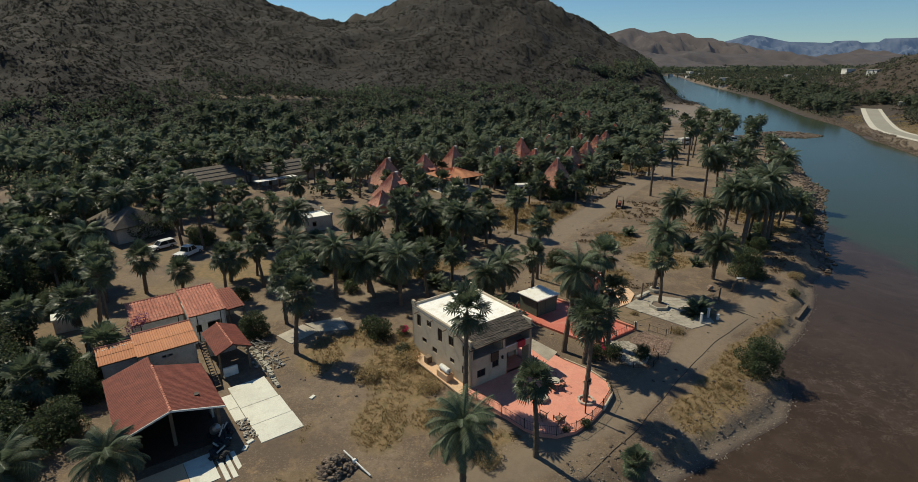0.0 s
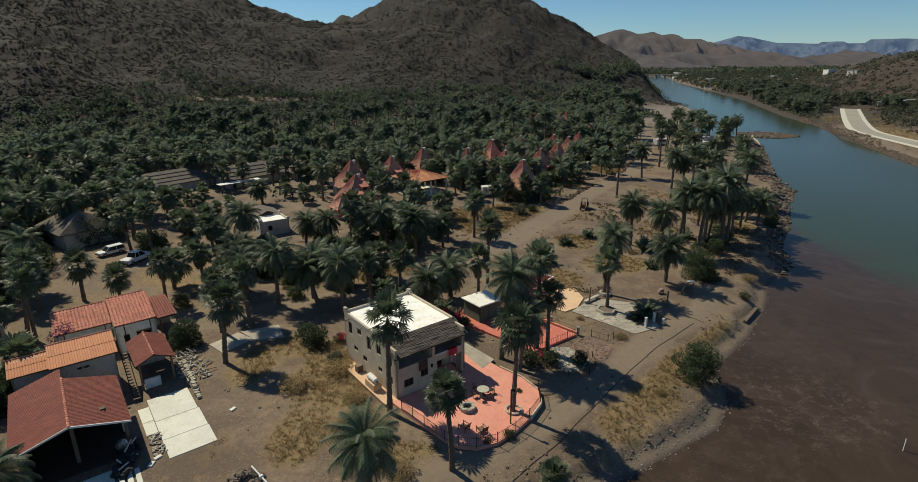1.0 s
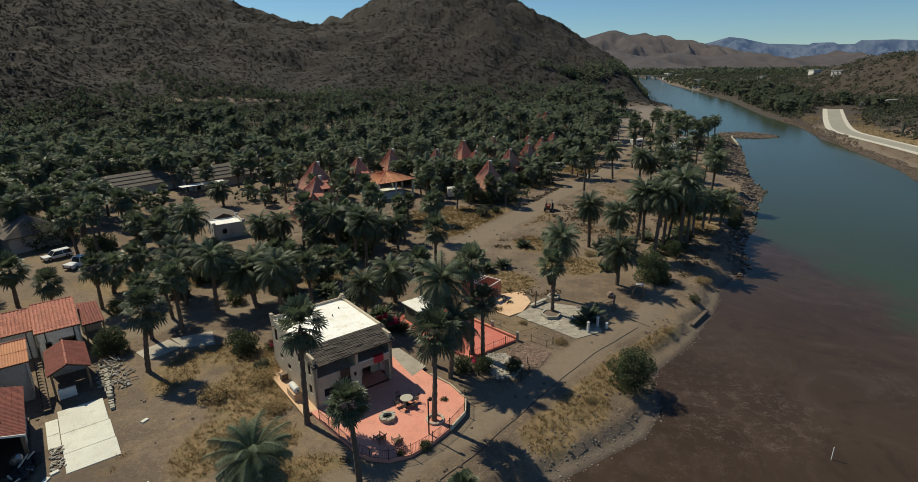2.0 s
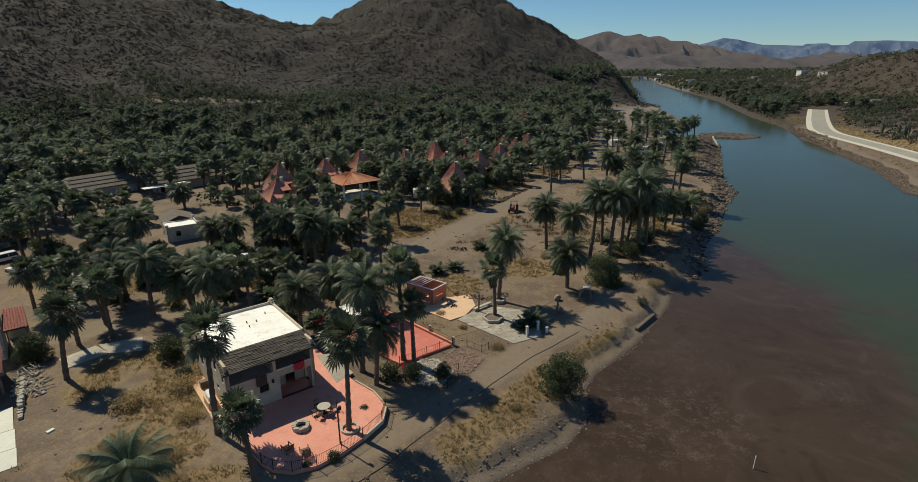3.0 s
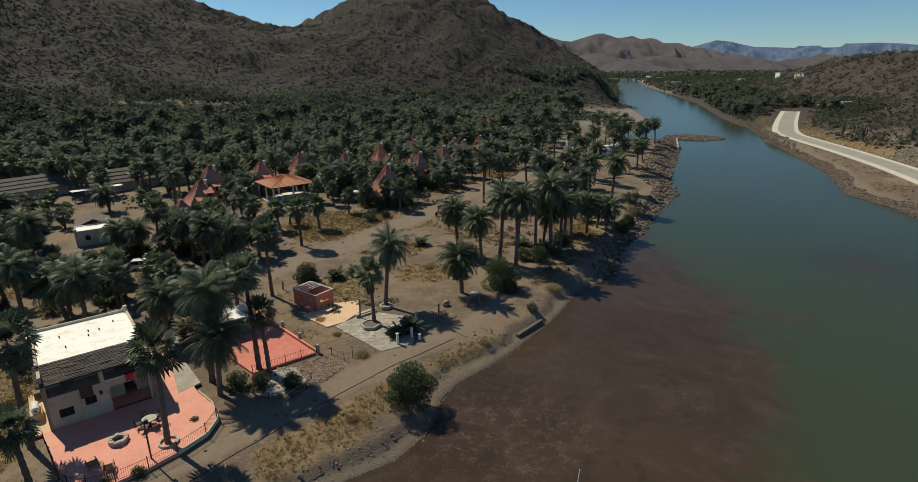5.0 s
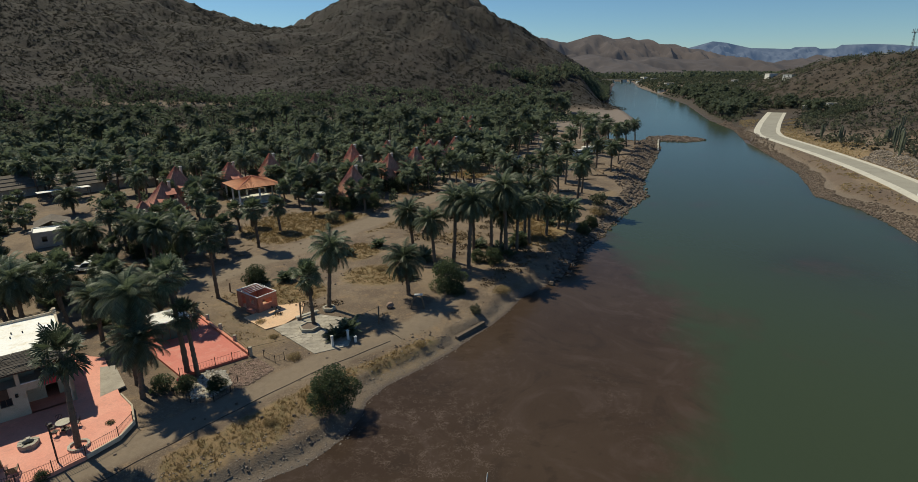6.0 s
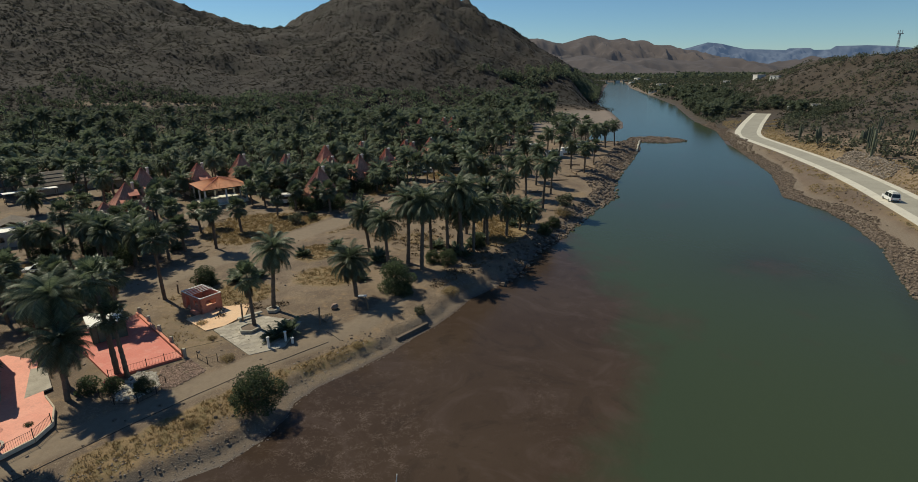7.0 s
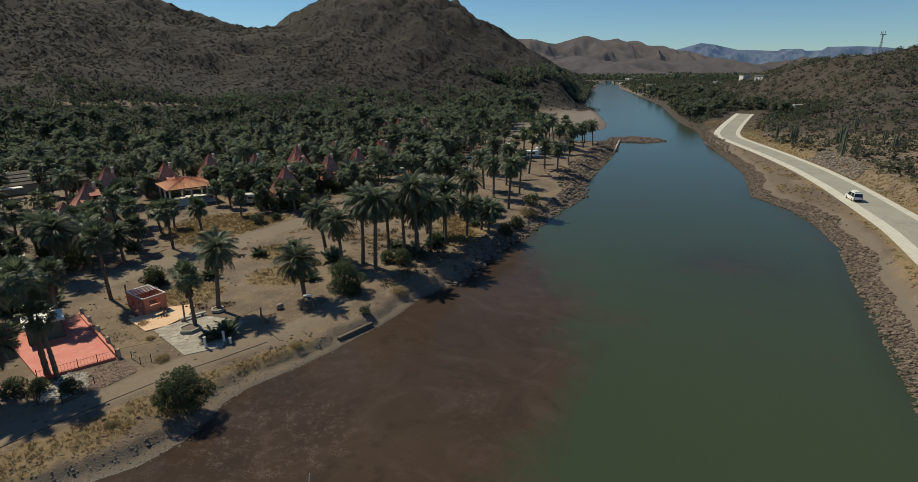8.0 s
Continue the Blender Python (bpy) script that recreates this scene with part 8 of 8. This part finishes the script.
stones("riprap", 1, spread(21, 260000, 95, 215, 40, 330, lambda x, y: right_of(x, y) & (shore(x, y) > -0.9) & (shore(x, y) < 2.6 + 3.0 * np.abs(ripple(x, y, 14, 90, 2))))[:11000], 0.14, 0.36, ROCK, "brown riprap boulders on the far bank")
stones("bank_rocks", 2, spread(22, 42000, 58, 152, 84, 345, lambda x, y: ~right_of(x, y) & (shore(x, y) > -0.8) & (shore(x, y) < 4.0 + 4.5 * smooth(135, 165, y)) & (y < 300))[:4200], 0.18, 0.5, ROCK, "tumbled rocks along the near bank")
stones("shore_pebbles", 3, spread(23, 26000, 8, 62, 28, 90, lambda x, y: ~right_of(x, y) & (shore(x, y) > -0.3) & (shore(x, y) < 4.5))[:2200], 0.03, 0.10, PALE_EARTH, "small stones on the eroded bank")
stones("gravel_bar", 4, spread(24, 20000, 129, 156, 250, 275, lambda x, y: ((x - 142) / 13) ** 2 + ((y - 262) / 11) ** 2 < np.random.RandomState(8).uniform(0.2, 1.1, x.shape))[:1300], 0.35, 0.8, ROCK, "low rocky bar in the river")
stones("bank_gravel", 6, spread(26, 60000, 100, 215, 50, 330, lambda x, y: right_of(x, y) & (shore(x, y) > 3) & (shore(x, y) < 40) & (away(x, y, FAR_ROAD) > 6.2) & (away(x, y, FAR_ROAD) < 15) & (ripple(x, y, 6, 64, 3) > 0.05))[:1100], 0.06, 0.26, ROCK, "loose stones on the road's brown embankment")
stones("field_stones", 5, spread(25, 1500, -30, 60, 30, 130, lambda x, y: (shore(x, y) > 5) & (ripple(x, y, 20, 55, 3) > 0.1)), 0.06, 0.2, ROCK, "scattered stones on bare earth")


berm = spread(29, 60000, 26, 66, 116, 190, lambda x, y: (away(x + 2.2, y - 1.5, DIRT_ROAD) < 0.5 + 0.5 * ripple(x, y, 5, 65, 2)) & (ripple(x, y, 11, 66, 3) > -0.3))[:420]
stones("track_berm", 9, berm, 0.10, 0.28, ROCK, "low broken line of rubble edging the dirt track")
clumps("berm_brush", berm[::4], 0.5, 0.45, 14, 0.16, DEAD_LEAF, "dead brush caught along the track's rubble edge", "brush", 46)
cut = spread(27, 60000, 140, 200, 70, 185, lambda x, y: right_of(x, y) & (away(x, y, FAR_ROAD) > 6.6) & (away(x, y, FAR_ROAD) < 12.5) & (x > np.interp(y, [p[1] for p in FAR_ROAD], [p[0] for p in FAR_ROAD])) & (ripple(x, y, 16, 57, 3) > -0.25))[:2600]
stones("roadcut_rocks", 7, cut, 0.18, 0.55, PALE_EARTH, "pale broken rock of the road cutting")


def tufts(name, seed, places, label, big=1.0):
    r = np.random.RandomState(seed)
    n, blades = len(places), 7 if big == 1.0 else 9
    z = surface(places[:, 0], places[:, 1])
    root = np.concatenate([places, z[:, None]], 1)[:, None] + np.concatenate([r.normal(0, 0.12 * big, (n, blades, 2)), np.full((n, blades, 1), -0.03)], -1)
    w = r.uniform(0, 6.28, (n, blades))
    side = np.stack([np.cos(w), np.sin(w), 0 * w], -1) * 0.035 * big
    tip = root + np.concatenate([r.normal(0, 0.16 * big, (n, blades, 2)), r.uniform(0.10, 0.30, (n, blades, 1)) * big], -1)
    v = np.stack([root - side, root + side, tip], 2).reshape(-1, 3)
    return merged(name, [STRAW], [(v, np.arange(len(v)).reshape(-1, 3), 0)], label, "grass")


tufts("dry_grass", 1, spread(31, 90000, -30, 62, 28, 100, lambda x, y: (straw_at(x, y) * np.random.RandomState(5).uniform(0.3, 1.0, x.shape) * (0.9 + 0.4 * ripple(x, y, 2.5, 62, 3)) > 0.40) & (shore(x, y) > 2.5) & ~inside(x, y, RIM) & (away(x, y, [(-20, 44), (-22, 56)]) > 3))[:22000],
      "tufts of dry yellow grass")


tufts("meadow_grass", 2, spread(41, 40000, -12, 62, 98, 175, lambda x, y: (straw_at(x, y) * np.random.RandomState(6).uniform(0.3, 1.0, x.shape) > 0.34) & (shore(x, y) > 4))[:4200], "dry orange grass of the meadow", 1.5)
clumps("roadside_tufts", spread(39, 30000, 100, 230, 50, 320, lambda x, y: right_of(x, y) & (shore(x, y) > 5) & (away(x, y, FAR_ROAD) > 6.2) & (away(x, y, FAR_ROAD) < 15) & (ripple(x, y, 9, 95, 2) > -0.2))[:3600], 0.45, 0.5, 14, 0.14, DRY_BUSH, "low dry tufts beside the riverside road", "grass", 40)


# fallen fronds and brush on the bare ground under the palms
litter = Soup()
r = random.Random(91)
for x, y in spread(35, 520, -25, 66, 60, 125, lambda x, y: (shore(x, y) > 4) & (away(x, y, DIRT_ROAD) > 4) & (away(x, y, RIVER_PATH) > 3) & (ripple(x, y, 16, 93, 3) > 0.0) & ~inside(x, y, [(4, 66), (9, 73), (33, 73), (33, 58), (15, 55)])):
    frond(litter, r, (x, y, level(x, y) + 0.12), r.uniform(0, 6.28), 0.06, r.uniform(1.2, 2.6), 0.1, 4, 0.3)
tagged(new("fallen_fronds", litter.mesh("fallen_fronds", DEAD_LEAF)), "dry fallen palm fronds littering the earth", "litter", kind="stuff")
clumps("dry_brush", spread(37, 900, 18, 66, 66, 125, lambda x, y: (shore(x, y) > 4.5) & (away(x, y, DIRT_ROAD) > 4.5) & (away(x, y, RIVER_PATH) > 3) & (ripple(x, y, 15, 94, 3) > 0.1) & ~inside(x, y, [(16, 66), (26, 74), (36, 68), (26, 56)])), 0.8, 0.5, 22, 0.16, DEAD_LEAF, "low dry brush on the riverside earth", "brush", 38)


r = random.Random(17)
for x, y, ln in [(86, 172, 7), (90, 176, 9), (93, 181, 6), (97, 190, 8), (101, 199, 6), (84, 165, 5), (79, 158, 6), (104, 206, 7), (88, 184, 5), (74, 150, 4.5), (71, 143, 4), (67, 131, 3.5)]:
    log = thing("driftwood_log", "bleached driftwood log stranded on the bank", "log", x, y, None, r.uniform(0, 3.14), "driftwood on the bank")
    body = Soup()
    body.tube([(-ln / 2, 0, 0.18), (-ln / 6, r.uniform(-0.3, 0.3), 0.24), (ln / 5, r.uniform(-0.3, 0.3), 0.22), (ln / 2, 0, 0.2)], [0.24, 0.22, 0.17, 0.09], 7)
    part("trunk", body, WOOD, log)
    limb = Soup()
    limb.tube([(0, 0, 0.25), (0.5, 0.5, 0.6), (0.9, 1.1, 0.75)], [0.10, 0.07, 0.03], 5)
    part("branch", limb, WOOD, log)
jetty = thing("stone_jetty", "low broken stone jetty wall at the gravel bar", "jetty", 127.0, 240, -1.5, math.atan2(32, 11))
for k in range(9):
    part("stone", block(-17 + 3.8 * k, -13.4 + 3.8 * k, -0.3 + 0.12 * math.sin(3 * k), 0.3 + 0.1 * math.sin(2 * k), -0.6, 0.7 + 0.12 * math.sin(5 * k), soft=0.1), STONE, jetty)


def cactus(seed):
    r = random.Random(seed)
    c = new("cardon_cactus")
    tagged(c, "tall branching cardon cactus on the dry slope", "cactus", "cardon cacti")
    h = r.uniform(4.5, 6.5)
    s = Soup()
    s.tube([(0, 0, -0.3), (0, 0, h * 0.5), (0, 0, h * 0.95), (0, 0, h)], [0.28, 0.30, 0.24, 0.08], 9)
    part("stem", s, CACTUS, c)
    for k in range(r.randint(3, 6)):
        w, z = r.uniform(0, 6.28), h * r.uniform(0.15, 0.4)
        e, t = r.uniform(0.5, 0.8), h * r.uniform(0.7, 0.95)
        a = Soup()
        a.tube([(0, 0, z), (e * 0.7 * math.cos(w), e * 0.7 * math.sin(w), z + 0.2), (e * math.cos(w), e * math.sin(w), z + 0.8), (e * math.cos(w), e * math.sin(w), t), (e * math.cos(w), e * math.sin(w), t + 0.2)], [0.18, 0.2, 0.22, 0.19, 0.06], 8)
        part("arm", a, CACTUS, c)
    return c


CACTUS = plain("dusty_cactus_skin", (0.085, 0.098, 0.062), (0.115, 0.125, 0.082), coarse=1.0, fine=12, rough=0.85, bump=0.5)
cacti = [cactus(n) for n in (1, 2, 3)]
patterns += cacti
for x, y in [(188, 190), (192, 196), (200, 182), (196, 205), (186, 214), (210, 200), (204, 214), (222, 190), (176, 172), (215, 176), (230, 210), (190, 232), (240, 200), (203, 240), (225, 236), (182, 180), (246, 226), (212, 158), (228, 168), (193, 160)]:
    stand(rnd.choice(cacti), x, y, rnd.uniform(0, 6.28), rnd.uniform(0.8, 1.25))

# ---- far houses, bridge ----
for k, (x, y, w, d, h) in enumerate([(372, 398, 5, 3, 1.5), (380, 401, 4, 3, 1.3), (352, 416, 4, 3, 1.2), (366, 424, 4, 3, 1.4), (388, 428, 5, 3, 1.4), (320, 520, 9, 7, 3), (420, 700, 16, 9, 5), (450, 720, 9, 9, 4), (480, 735, 12, 8, 4), (400, 640, 9, 7, 3), (300, 640, 8, 6, 3), (352, 860, 12, 8, 4), (340, 412, 3.5, 3, 1.2),
                                     (560, 900, 14, 9, 5), (620, 1000, 16, 8, 5), (380, 1200, 16, 9, 5), (440, 1260, 20, 9, 5), (300, 455, 8, 6, 3), (283, 690, 9, 5, 3), (262, 362, 6, 4, 2.2), (270, 352, 5, 4, 2.0), (430, 1160, 14, 8, 4), (365, 1050, 9, 7, 3.5), (520, 1010, 12, 7, 4), (580, 1060, 9, 7, 4), (470, 840, 9, 6, 3.5)]):
    far = thing("far_house", "small pale house on the far side of the valley", "house", x, y, None, 0.3 * k, "houses across the valley")
    part("wall", wall((-w / 2, -d / 2), (w / 2, -d / 2), 0.2, -1.5, h, [(w * 0.15, w * 0.3, 0.8, 2.0), (w * 0.6, w * 0.75, 0.8, 2.0)]), WHITE, far)
    part("wall", wall((w / 2, -d / 2), (w / 2, d / 2), 0.2, -1.5, h), WHITE, far)
    part("wall", wall((w / 2, d / 2), (-w / 2, d / 2), 0.2, -1.5, h), WHITE, far)
    part("wall", wall((-w / 2, d / 2), (-w / 2, -d / 2), 0.2, -1.5, h), WHITE, far)
    part("roof", block(-w / 2 - 0.3, w / 2 + 0.3, -d / 2 - 0.3, d / 2 + 0.3, h, h + 0.3), OLD_OR_SHADED_WALL, far)
bridge = thing("bridge", "long pale road bridge far up the river", "bridge", 361, 1150, -1.5, 0.15)
part("deck", block(-48, 48, -3, 3, 5.6, 6.6), STONE, bridge)
for x in range(-36, 37, 18):
    part("pier", block(x - 1, x + 1, -2.6, 2.6, -1, 5.6), STONE, bridge)
for pattern in patterns:
    for ob in (*pattern.children_recursive, pattern):
        bpy.data.objects.remove(ob, do_unlink=True)
